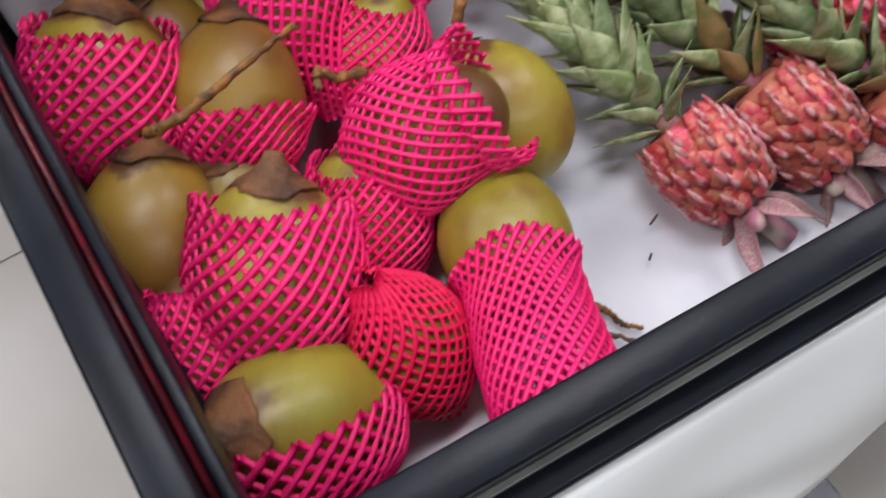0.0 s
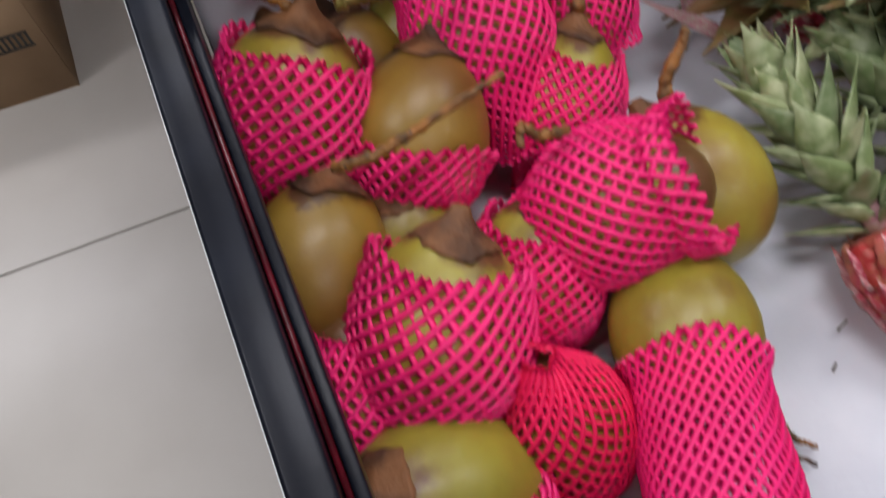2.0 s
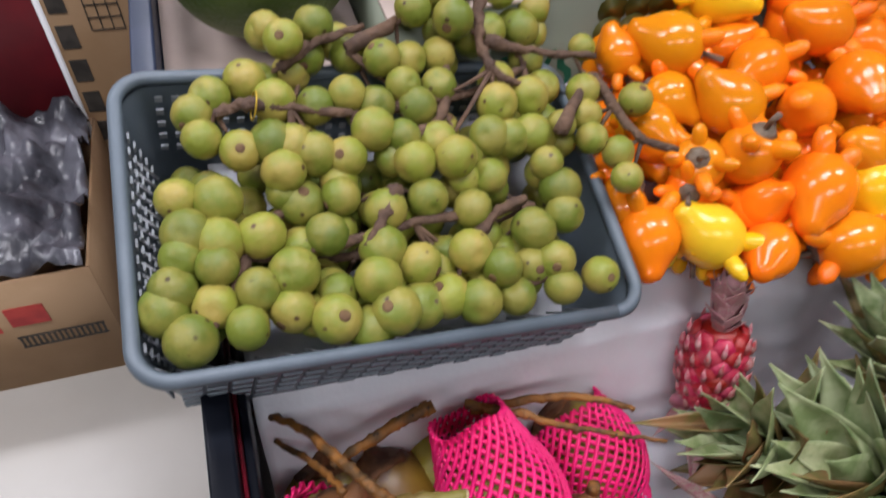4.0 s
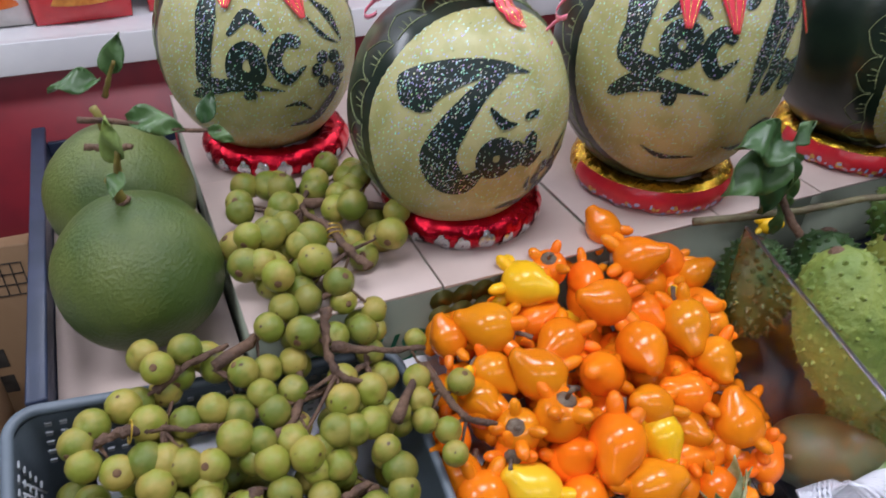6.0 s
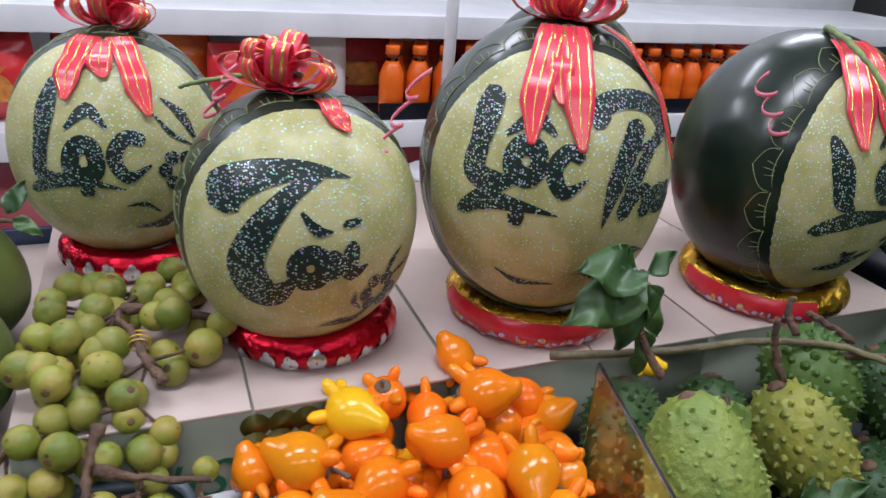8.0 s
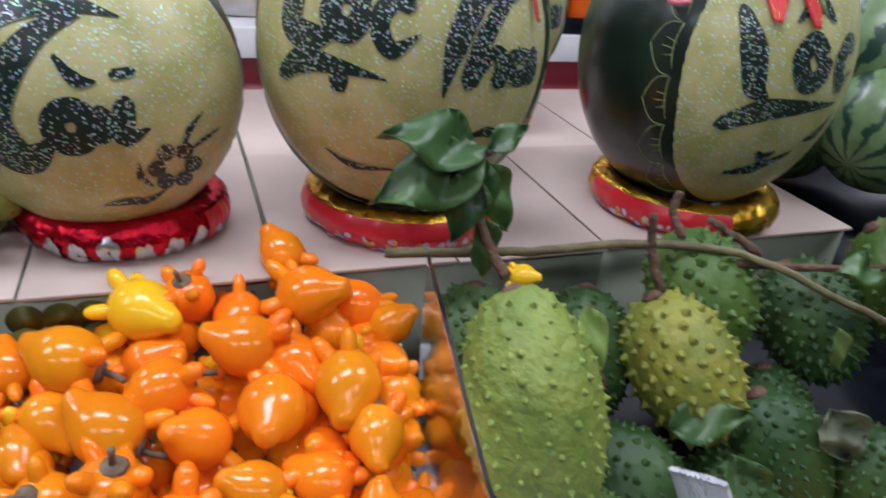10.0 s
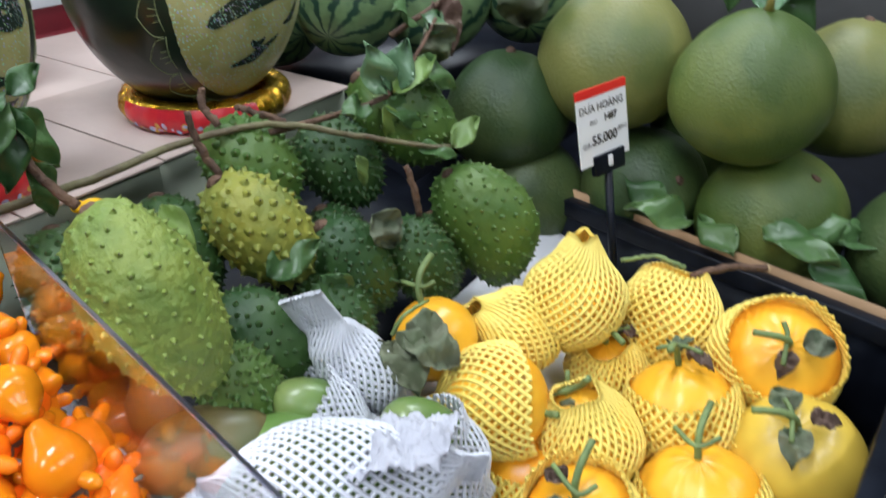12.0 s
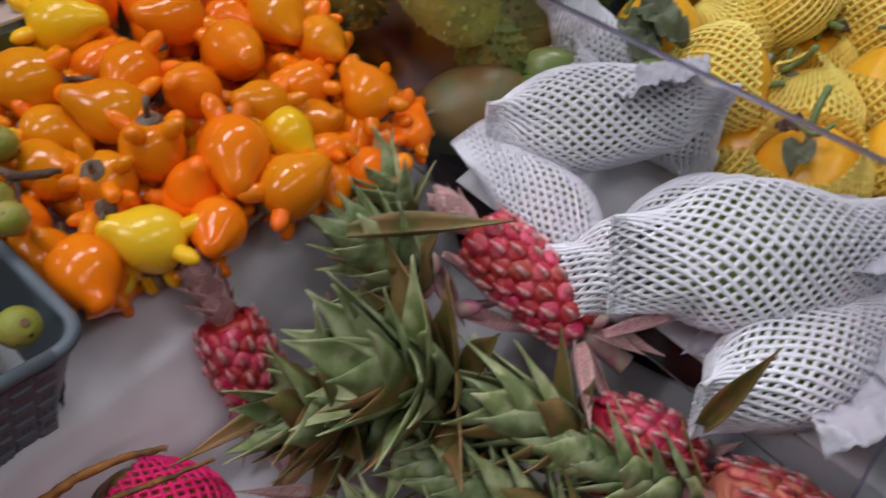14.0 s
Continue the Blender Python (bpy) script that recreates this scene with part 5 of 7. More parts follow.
for i in range(34):
    x, y = 0.53 + 0.26 * rnd.random(), 0.575 + 0.15 * rnd.random()
    nipple_fruit((x, y, 0.424 + 0.137 * x + 0.529 * y - 0.055 - 0.015 * rnd.random()), (rnd.uniform(-1, 1), rnd.uniform(-1, 1), rnd.uniform(-.5, 1)), int(rnd.random() < 0.15), rnd.uniform(0.8, 1.0), i + 80, True)

# ---- decorated watermelons ----
def melon(c, rx, rz, face, panel, rise, strokes, flower, ring, label, lean=(0, 0, 1), tilt=16, size=0.90, shift=0.06):
    """A big dark melon on a foil ring: carved pale panel and raised brush lettering.

    panel: half angles across and up; rise: how far its middle lies above the equator;
    strokes: lines on the face, from -1 to 1, looked at from tilt degrees above."""
    up = Vector(lean).normalized()
    f = Vector((*face, 0)).normalized()
    side = f.cross(up).normalized() * -1
    f = up.cross(side).normalized() * -1
    m = Matrix((side, -f, up)).transposed().to_4x4()
    m.translation = c
    t = thing("decorated_watermelon", label, "watermelon", m, "decorated watermelons")

    def skin(d, lift=0.0):
        """Point of the rind in the direction d."""
        a = math.atan2(d.x, -d.y)
        r = 1 + 0.008 * math.sin(10 * a) * (1 - d.z * d.z)
        q = Vector((rx * d.x * r, rx * d.y * r, rz * d.z))
        return q + Vector((q.x / rx ** 2, q.y / rx ** 2, q.z / rz ** 2)).normalized() * lift

    def shell(a, b, lift=0.0):
        return skin(Vector((math.cos(b) * math.sin(a), -math.cos(b) * math.cos(a), math.sin(b))), lift)

    def cap(theta, phi, lift):
        """Point at the angle theta from the middle of the panel."""
        d = Vector((math.sin(theta) * math.cos(phi), -math.cos(theta), math.sin(theta) * math.sin(phi)))
        return skin(Matrix.Rotation(-rise, 3, "X") @ d, lift)

    def on_face(x, z, lift):
        x, z = x * size, z * size + shift
        k = math.hypot(x, z)
        if k > 0.985:
            x, z, k = x * 0.985 / k, z * 0.985 / k, 0.985
        d = Matrix.Rotation(-radians(tilt), 3, "X") @ Vector((x, -math.sqrt(1 - k * k), z))
        return skin(d, lift)
    part("rind", sheet(64, 32, lambda u, v: shell(2 * math.pi * u, math.pi * (v * 0.998 - 0.499))), RIND, t, "dark green rind")
    pa, pb = panel

    def half(phi):
        return (1 + 0.012 * math.sin(3 * phi + 1) + 0.008 * math.sin(7 * phi)) / math.sqrt((math.cos(phi) / pa) ** 2 + (math.sin(phi) / pb) ** 2)
    part("carved_panel", sheet(72, 20, lambda u, v: cap(half(6.28319 * u) * v, 6.28319 * u, 0.0012 - 0.0016 * (v > 0.99))), CARVED, t, "carved pale yellow-green panel with glitter")
    edge = Geo()

    def line(pts, r=0.0006):
        edge.add(tube([cap(half(p) * k, p, 0.0004) for k, p in pts], r, 4))
    for i in range(18):
        p = 2 * math.pi * i / 18
        line([(1.07 + 0.02 * math.sin(math.pi * j / 6), p + 0.30 * j / 6) for j in range(7)])
        for j in (-1, 0, 1):
            line([(1.075, p + 0.17 + 0.04 * j), (1.12, p + 0.17 + 0.05 * j), (1.17 - 0.02 * abs(j), p + 0.17 + 0.055 * j)], 0.0005)
        for sgn in (1, -1):
            line([(1.09 + 0.17 * (j / 6) ** 0.7, p + 0.175 + sgn * 0.17 * math.cos(math.pi / 2 * j / 6)) for j in range(7)])
    part("scratched_pattern", edge, SCRATCH, t, "thin pale scratched petals")
    for path, widths in strokes:
        pts = curve_points([(x, z, 0) for x, z in path], 6)
        n = len(pts) - 1

        def brush(u, v):
            i = min(int(v * n + 0.5), n)
            d = (pts[min(i + 1, n)] - pts[max(i - 1, 0)]).normalized()
            s = v * (len(widths) - 1)
            j = min(int(s), len(widths) - 2)
            w = widths[j] + (widths[j + 1] - widths[j]) * (s - j)
            if w > 0.05:
                w *= math.sqrt(max(0.0, 1 - max(0.0, abs(2 * v - 1) * n / 2 - n / 2 + 1.2) ** 2 / 1.5))
            q = pts[i] + Vector((-d.y, d.x, 0)) * w * (u - 0.5)
            return on_face(q.x, q.y, 0.0024)
        part("lettering", sheet(6, n, brush), LETTER, t, "dark green carved brush stroke with glitter")
    if flower:
        fx, fz, fs = flower
        for i in range(6):
            a = i * math.pi / 3
            cx, cz = fx + fs * math.cos(a), fz + fs * math.sin(a)
            part("petal", sheet(12, 3, lambda u, v: on_face(cx + 0.50 * fs * v * math.cos(6.2832 * u), cz + 0.50 * fs * v * math.sin(6.2832 * u), 0.0026)), LETTER, t, "dark carved petal")
    ringed(c, ring)
    return t, shell, m


def ringed(c, ring):
    """The foil hoop under a melon, with a printed paper band."""
    base = thing("foil_ring", ring[2], "ring stand", Matrix.Translation((c[0] + 0.012, c[1], CARD_Z)), "foil rings under the melons")
    R, r = ring[0], ring[1]

    def hoop(a0, a1, grow=0.0, lo=0.0, hi=1.0):
        def at(u, v):
            a = a0 + (a1 - a0) * u
            b = 2 * math.pi * (lo + (hi - lo) * v)
            q = r * (1 + 0.16 * noise.noise((math.cos(a) * 14, math.sin(a) * 14, math.cos(b) * 2))) + grow
            return ((R + q * math.cos(b)) * math.cos(a), (R + q * math.cos(b)) * math.sin(a), r + q * 0.98 * math.sin(b))
        return at

    def spot(a, b, wa, wb, grow):
        """A round patch on the hoop."""
        f0 = hoop(radians(a - wa), radians(a + wa), grow, b - wb, b + wb)
        return sheet(12, 3, lambda u, v: f0(0.5 + 0.5 * v * math.cos(6.2832 * u), 0.5 + 0.5 * v * math.sin(6.2832 * u)))
    part("foil_tube", sheet(120, 16, hoop(0, 2 * math.pi)), ring[3], base)
    if ring[3] is FOILRED:
        rnd = random.Random(int(c[0] * 100))
        for a in (196, 214, 233, 247, 263, 280, 296, 312):
            flower = Geo()
            b0 = rnd.uniform(0.86, 0.98)
            for k in range(5):
                q = 1.2566 * k + a
                flower.add(spot(a + 3.2 * math.cos(q), b0 + 0.065 * math.sin(q), 2.6, 0.055, 0.0014 + 0.0001 * k))
            part("silver_flower", flower, FOILSILVER, base, "silver flower on the foil")
        a0, a1 = 318, 346
    else:
        a0, a1 = ring[4]
    part("printed_band", sheet(30, 8, hoop(radians(a0), radians(a1), 0.0022, 0.66, 1.12)), BAND, base, "red printed paper band")
    rnd = random.Random(int(c[0] * 77))
    for material, share, text in ((BANDBLUE, 0.55, "pale blue print on the band"), (BANDGOLD, 0.45, "gold print on the band")):
        for i in range(int((a1 - a0) / 2.6 * share)):
            a = a0 + 3 + (a1 - a0 - 6) * (rnd.random() if share < 0.5 else (i + 0.5) / ((a1 - a0) / 2.6 * share))
            part("print_mark", spot(a, rnd.uniform(0.86, 0.97), rnd.uniform(0.8, 2.2), rnd.uniform(0.015, 0.04), 0.0032 if share > 0.5 else 0.0029), material, base, text)


def ribbon(points, width, label, name="ribbon", material=None, threads=True, side=(1, 0, 0), at=(0, 0, 0)):
    """A satin ribbon with gold threads along a line."""
    pts = curve_points(points, 8)
    n = len(pts) - 1
    s = Vector(side).normalized()
    t = thing(name, label, "ribbon", Matrix.Translation(at))
    def strip(w0, w1, lift):
        def f(u, v):
            i = min(int(round(v * n)), n)
            d = (pts[min(i + 1, n)] - pts[max(i - 1, 0)]).normalized()
            x = (s - d * s.dot(d)).normalized()
            nrm = x.cross(d)
            thin = 1 - 0.78 * max(0.0, (v - 0.72) / 0.28) if threads else 1
            return pts[i] + x * width * ((w0 + (w1 - w0) * u - 0.5) * thin + 0.22 * (1 - thin)) + nrm * lift - Vector(at)
        return f
    part("satin", sheet(6, n, strip(0, 1, 0), 0.0008), material or RIBBON, t)
    if threads:
        for w in (0.14, 0.48, 0.82):
            part("gold_thread", sheet(1, n, strip(w, w + 0.05, 0.0006), 0.0003), RIBBONGOLD, t)
            part("gold_thread", sheet(1, n, strip(w, w + 0.05, -0.0014), 0.0003), RIBBONGOLD, t)
    return t


# brush strokes: the line and its widths
TAI = [([(-0.85, 0.11), (-0.81, 0.3), (-0.6, 0.42), (-0.34, 0.48), (-0.08, 0.48), (0.18, 0.43)], (0.18, 0.288, 0.224, 0.16, 0.096, 0.008)),
       ([(-0.04, 0.47), (-0.34, 0.3), (-0.58, 0.02), (-0.69, -0.26), (-0.6, -0.47), (-0.44, -0.52), (-0.29, -0.38)], (0.064, 0.144, 0.232, 0.288, 0.296, 0.24, 0.056)),
       ([(-0.05, -0.29), (-0.08, -0.21), (-0.15, -0.17), (-0.24, -0.19), (-0.29, -0.25), (-0.28, -0.34), (-0.22, -0.4), (-0.13, -0.4), (-0.07, -0.35), (-0.05, -0.27)], (0.168, 0.168)),
       ([(0.02, -0.13), (0.03, -0.4)], (0.16, 0.168)),
       ([(0.19, -0.06), (0.19, -0.33), (0.36, -0.29)], (0.144, 0.176, 0.016)),
       ([(0.09, 0.07), (0.27, 0.1)], (0.072, 0.064)),
       ([(-0.26, 0.17), (-0.13, 0.03), (0.01, 0.02)], (0.032, 0.104, 0.016)),
       ([(0.27, -0.54), (0.28, -0.65), (0.37, -0.75)], (0.016, 0.064, 0.012)),
       ([(0.61, -0.44), (0.65, -0.32), (0.75, -0.19)], (0.016, 0.052, 0.008)),
       ([(0.65, -0.48), (0.77, -0.4), (0.9, -0.33)], (0.012, 0.044, 0.008)),
       ([(-0.02, -0.91), (0.18, -0.87), (0.34, -0.88), (0.48, -0.79)], (0.008, 0.072, 0.056, 0.008))]
LOC_PHA = [([(-0.55, 0.49), (-0.62, 0.33), (-0.67, 0.14), (-0.7, -0.05), (-0.54, -0.11), (-0.35, -0.05)], (0.135, 0.187, 0.142, 0.164, 0.15, 0.022)),
       ([(-0.8, -0.34), (-0.62, -0.23), (-0.36, -0.25), (-0.06, -0.3)], (0.082, 0.15, 0.082, 0.007)),
       ([(-0.24, 0.04), (-0.26, 0.11), (-0.33, 0.14), (-0.39, 0.13), (-0.43, 0.07), (-0.43, -0.0), (-0.38, -0.05), (-0.31, -0.06), (-0.25, -0.01), (-0.24, 0.06)], (0.135, 0.135)),
       ([(-0.49, 0.2), (-0.29, 0.31), (-0.13, 0.21)], (0.03, 0.12, 0.03)),
       ([(-0.43, -0.32), (-0.31, -0.32)], (0.127, 0.127)),
       ([(0.09, 0.08), (-0.04, 0.11), (-0.13, -0.01), (-0.04, -0.14), (0.13, -0.05)], (0.09, 0.112, 0.135, 0.105, 0.011)),
       ([(0.23, 0.28), (0.19, 0.39), (0.38, 0.46), (0.62, 0.44), (0.76, 0.32), (0.68, 0.2), (0.48, 0.14)], (0.135, 0.164, 0.127, 0.127, 0.135, 0.09, 0.015)),
       ([(0.53, 0.34), (0.44, 0.1), (0.36, -0.1), (0.3, -0.37)], (0.164, 0.172, 0.15, 0.011)),
       ([(0.68, 0.21), (0.54, -0.05), (0.46, -0.32)], (0.082, 0.12, 0.135)),
       ([(0.53, -0.25), (0.62, -0.11), (0.68, -0.16), (0.65, -0.3)], (0.03, 0.082, 0.105, 0.097)),
       ([(0.88, -0.17), (0.86, -0.13), (0.81, -0.11), (0.76, -0.12), (0.73, -0.16), (0.74, -0.2), (0.77, -0.23), (0.83, -0.23), (0.87, -0.2), (0.88, -0.16)], (0.097, 0.097)),
       ([(0.9, -0.05), (0.91, -0.27)], (0.09, 0.105)),
       ([(-0.46, -0.72), (-0.26, -0.81), (0.02, -0.81)], (0.007, 0.049, 0.007)),
       ([(0.48, -0.59), (0.64, -0.55), (0.81, -0.57)], (0.007, 0.067, 0.007)),
       ([(0.54, -0.63), (0.66, -0.7), (0.77, -0.67)], (0.007, 0.052, 0.007)),
       ([(0.23, -0.72), (0.4, -0.76), (0.54, -0.69)], (0.007, 0.045, 0.007))]
LOC_SMALL = [([(-0.43, 0.49), (-0.53, 0.22), (-0.6, -0.08), (-0.63, -0.33), (-0.49, -0.35)], (0.093, 0.198, 0.151, 0.151, 0.047)),
       ([(-0.77, -0.49), (-0.49, -0.4), (-0.19, -0.43), (0.14, -0.49)], (0.081, 0.14, 0.076, 0.012)),
       ([(-0.1, -0.24), (-0.13, -0.14), (-0.2, -0.1), (-0.28, -0.12), (-0.33, -0.2), (-0.33, -0.3), (-0.26, -0.36), (-0.18, -0.37), (-0.11, -0.31), (-0.1, -0.21)], (0.163, 0.163)),
       ([(-0.36, 0.04), (-0.16, 0.19), (0.01, 0.04)], (0.035, 0.14, 0.035)),
       ([(-0.28, -0.51), (-0.14, -0.51)], (0.081, 0.081)),
       ([(0.35, -0.07), (0.17, -0.04), (0.06, -0.21), (0.17, -0.38), (0.39, -0.28)], (0.105, 0.128, 0.151, 0.116, 0.017)),
       ([(0.49, 0.31), (0.67, 0.17), (0.81, -0.08)], (0.012, 0.093, 0.017)),
       ([(0.39, 0.21), (0.58, 0.0), (0.76, -0.1)], (0.012, 0.047, 0.012)),
       ([(0.13, -0.64), (0.29, -0.63), (0.43, -0.71)], (0.012, 0.052, 0.017)),
       ([(0.18, -0.85), (0.46, -0.82), (0.65, -0.63), (0.81, -0.43)], (0.012, 0.081, 0.07, 0.012))]
LOC_ASIDE = [([(-0.62, 0.3), (-0.55, 0.05), (-0.5, -0.18), (-0.4, -0.26)], (0.06, 0.17, 0.15, 0.03)),
       ([(-0.66, -0.44), (-0.42, -0.34), (-0.1, -0.32), (0.3, -0.3)], (0.1, 0.16, 0.1, 0.01)),
       ([(0.02, -0.02), (-0.1, 0.08), (-0.2, -0.02), (-0.12, -0.16), (0.0, -0.13), (0.03, 0.0)], (0.14, 0.14, 0.15, 0.14, 0.14, 0.14)),
       ([(-0.26, 0.2), (-0.08, 0.32), (0.08, 0.2)], (0.03, 0.12, 0.03)),
       ([(0.42, 0.04), (0.28, 0.08), (0.2, -0.04), (0.28, -0.18), (0.44, -0.1)], (0.1, 0.13, 0.15, 0.12, 0.02)),
       ([(-0.42, -0.78), (-0.2, -0.74), (0.05, -0.62)], (0.02, 0.09, 0.02)),
       ([(-0.28, -0.62), (-0.2, -0.66), (-0.12, -0.62)], (0.03, 0.07, 0.03)),
       ([(0.1, -0.55), (0.25, -0.5), (0.4, -0.36)], (0.02, 0.08, 0.02))]
RED_RING = "red foil ring with silver flowers under a melon"
GOLD_RING = "gold foil ring with a red printed band"
m1 = melon((0.540, 0.930, 1.080), 0.140, 0.154, (0.04, -1), (1.34, 1.22), 0.08, TAI, (0.54, -0.60, 0.14), (0.088, 0.022, RED_RING, FOILRED),
           "dark watermelon carved with the word Tài and glitter", (0.06, -0.10, 1), 12, 0.84, 0.10)
m2 = melon((0.855, 0.915, 1.128), 0.160, 0.192, (-0.34, -1), (1.20, 1.02), 0.06, LOC_PHA, None, (0.100, 0.022, GOLD_RING, FOILGOLD, (170, 300)),
           "dark watermelon carved with Lộc Pha and tied with ribbon", (0, 0, 1), 10, 0.90, 0.08)
m3 = melon((1.248, 0.885, 1.125), 0.162, 0.190, (0.10, -1), (0.95, 1.05), 0.0, LOC_ASIDE, None, (0.105, 0.022, GOLD_RING, FOILGOLD, (165, 262)),
           "dark watermelon turned aside, carved panel at its edge", (0, 0, 1), 8)
m4 = melon((0.345, 1.200, 1.094), 0.140, 0.158, (-0.10, -1), (1.32, 1.22), 0.08, LOC_SMALL, (0.64, -0.33, 0.13), (0.090, 0.022, RED_RING, FOILRED),
           "dark watermelon carved with Lộc and glitter", (0, -0.05, 1), 18)
m5 = melon((1.08, 1.28, 1.12), 0.155, 0.180, (-0.3, -1), (1.2, 1.1), 0.0, LOC_PHA, None, (0.090, 0.022, RED_RING, FOILRED),
           "dark watermelon carved with glitter behind the others", (0, 0, 1), 8)


def hang(melon_made, a, top, bottom, width, lift=0.004):
    """A ribbon that hangs down the face of a melon."""
    _, shell, m = melon_made
    pts = [m @ shell(a, top + (bottom - top) * i / 5, lift + 0.003 * (i % 2)) for i in range(6)]
    return ribbon(pts, width, "pink-red ribbon with gold threads hanging on a melon", side=m.to_3x3() @ Vector((math.cos(a), math.sin(a), 0)), at=pts[0])


hang(m2, -0.34, 1.25, 0.38, 0.034)
hang(m2, 0.02, 1.25, 0.36, 0.034)
hang(m2, -0.16, 1.25, 0.62, 0.030)
hang(m2, 0.95, 1.25, 0.25, 0.014)
hang(m3, -0.46, 1.25, 0.36, 0.038)
hang(m3, -0.16, 1.25, 0.34, 0.036)
hang(m4, -0.42, 1.25, 0.60, 0.034)
hang(m4, 0.36, 1.25, 0.48, 0.032)
hang(m4, -0.05, 1.2, 0.80, 0.030)
hang(m1, 0.28, 1.35, 1.00, 0.026)


def bow(c, label):
    """A pull bow of many ribbon loops."""
    t = thing("ribbon_bow", label, "ribbon bow", Matrix.Translation(c))
    rnd = random.Random(9)
    for i in range(12):
        a, e = i * 0.9, 0.25 + 0.6 * (i % 3) / 2
        d = Vector((math.cos(a) * math.cos(e), math.sin(a) * math.cos(e), math.sin(e)))
        s = d.cross(Vector((0.2, 0.1, 1))).normalized()
        n = s.cross(d)
        L = rnd.uniform(0.050, 0.072)
        loop = [d * L * (0.5 - 0.5 * math.cos(b)) + n * 0.017 * math.sin(b) for b in [2 * math.pi * k / 14 for k in range(15)]]
        part("loop", sheet(3, 14, lambda u, v: loop[min(14, round(v * 14))] + s * (u - 0.5) * 0.024, 0.0006), RIBBON, t)
        part("gold_thread", sheet(1, 14, lambda u, v: loop[min(14, round(v * 14))] * 1.02 + s * ((u - 0.5) * 0.003 + 0.004), 0.0006), RIBBONGOLD, t)
        part("gold_thread", sheet(1, 14, lambda u, v: loop[min(14, round(v * 14))] * 1.02 + s * ((u - 0.5) * 0.003 - 0.006), 0.0006), RIBBONGOLD, t)
    return t


bow((0.520, 0.925, 1.240), "red ribbon bow with gold threads on a melon")
bow((0.345, 1.215, 1.255), "red ribbon bow with gold threads on a melon")
bow((0.850, 0.90, 1.325), "red ribbon bow with gold threads on a melon")


def curl(c, label, seed, turns=5, drop=0.1):
    """Thin ribbon drawn into loose curls."""
    rnd = random.Random(seed)
    lean = rnd.uniform(-.02, .02)
    pts = [(0.010 * math.cos(t) + lean * t / 6, 0.008 * math.sin(t), -drop * t / (turns * 6.28) + 0.006 * math.cos(t)) for t in [i * 0.45 for i in range(int(turns * 14))]]
    def at(u, v):
        i = min(int(v * (len(pts) - 1) + 0.5), len(pts) - 1)
        return (pts[i][0], pts[i][1], pts[i][2] + (u - 0.5) * 0.0055)
    solo("curled_ribbon", sheet(2, len(pts) - 1, at, 0.0005), CURL, label, "ribbon", Matrix.Translation(c))


curl((0.66, 0.86, 1.26), "pink curled ribbon beside a melon", 1, 4, 0.12)
curl((1.07, 0.80, 1.27), "pink curled ribbon beside a melon", 2, 4, 0.10)
curl((0.48, 1.0, 1.24), "pink curled ribbon beside a melon", 3, 3, 0.06)
stalk([(0.545, 0.93, 1.245), (0.50, 0.98, 1.235), (0.44, 1.03, 1.215), (0.42, 1.05, 1.205)], 0.004, 0.0025, "green melon stalk under a bow", VINE, seed=21)
stalk([(1.235, 0.875, 1.320), (1.21, 0.81, 1.31), (1.20, 0.75, 1.28), (1.22, 0.70, 1.21)], 0.005, 0.003, "green melon stalk hanging down", VINE, seed=22)

# ---- pomelos and striped watermelons ----
LEAF_GEO = leaf_geo(0.075, 0.042, 0.18, 0.25).mesh("leaf", LEAF)
LEAF_BROAD = leaf_geo(0.115, 0.062, 0.05, 0.18).mesh("leaf", LEAF)
LEAF_PALE = leaf_geo(0.065, 0.030, 0.25, 0.3).mesh("leaf", LEAFPALE)
LEAF_SHEEN = leaf_geo(0.070, 0.046, 0.10, 0.12).mesh("leaf", mat("blue_green_shiny_leaf", (0.10, 0.19, 0.09), (0.15, 0.25, 0.13), 14, 0.28, bump=0.25, bump_scale=45, vary=0.15))
LEAF_WILT = leaf_geo(0.060, 0.056, 0.45, 0.3, 0.7, crumple=0.014).mesh("leaf", LEAFDRY)
LEAF_DEAD = leaf_geo(0.048, 0.040, 0.6, 0.5, 0.7, crumple=0.016).mesh("leaf", LEAFDEAD)


def pomelo(c, r, material, label, stem=True, lean=(0, 0, 1), squash=0.95):
    t = thing("pomelo", label, "pomelo", along(c, lean), "pomelos")
    part("fruit", lathe(egg(r, r * squash, rows=22, sharp=0.14), 40, rough=0.03, seed=int(c[0] * 100)), material, t)
    part("stem_scar", lathe([(0.009, r * squash * 0.985), (0.007, r * squash + 0.002), (0.001, r * squash + 0.0025)], 12, rough=0.2), TWIG, t, "small brown stem scar")
    if stem:
        part("stem", tube([(0, 0, r * squash - 0.004), (0.003, 0, r * squash + 0.016), (0.008, 0.003, r * squash + 0.032)], [0.008, 0.005, 0.0055], 8), STALKG, t)
    return t


pom1 = pomelo((0.128, 0.912, 0.944), 0.097, POMELO, "large green pomelo with stem on cardboard")
pom2 = pomelo((0.122, 1.100, 0.945), 0.098, POMELO, "large green pomelo with leaves on cardboard")


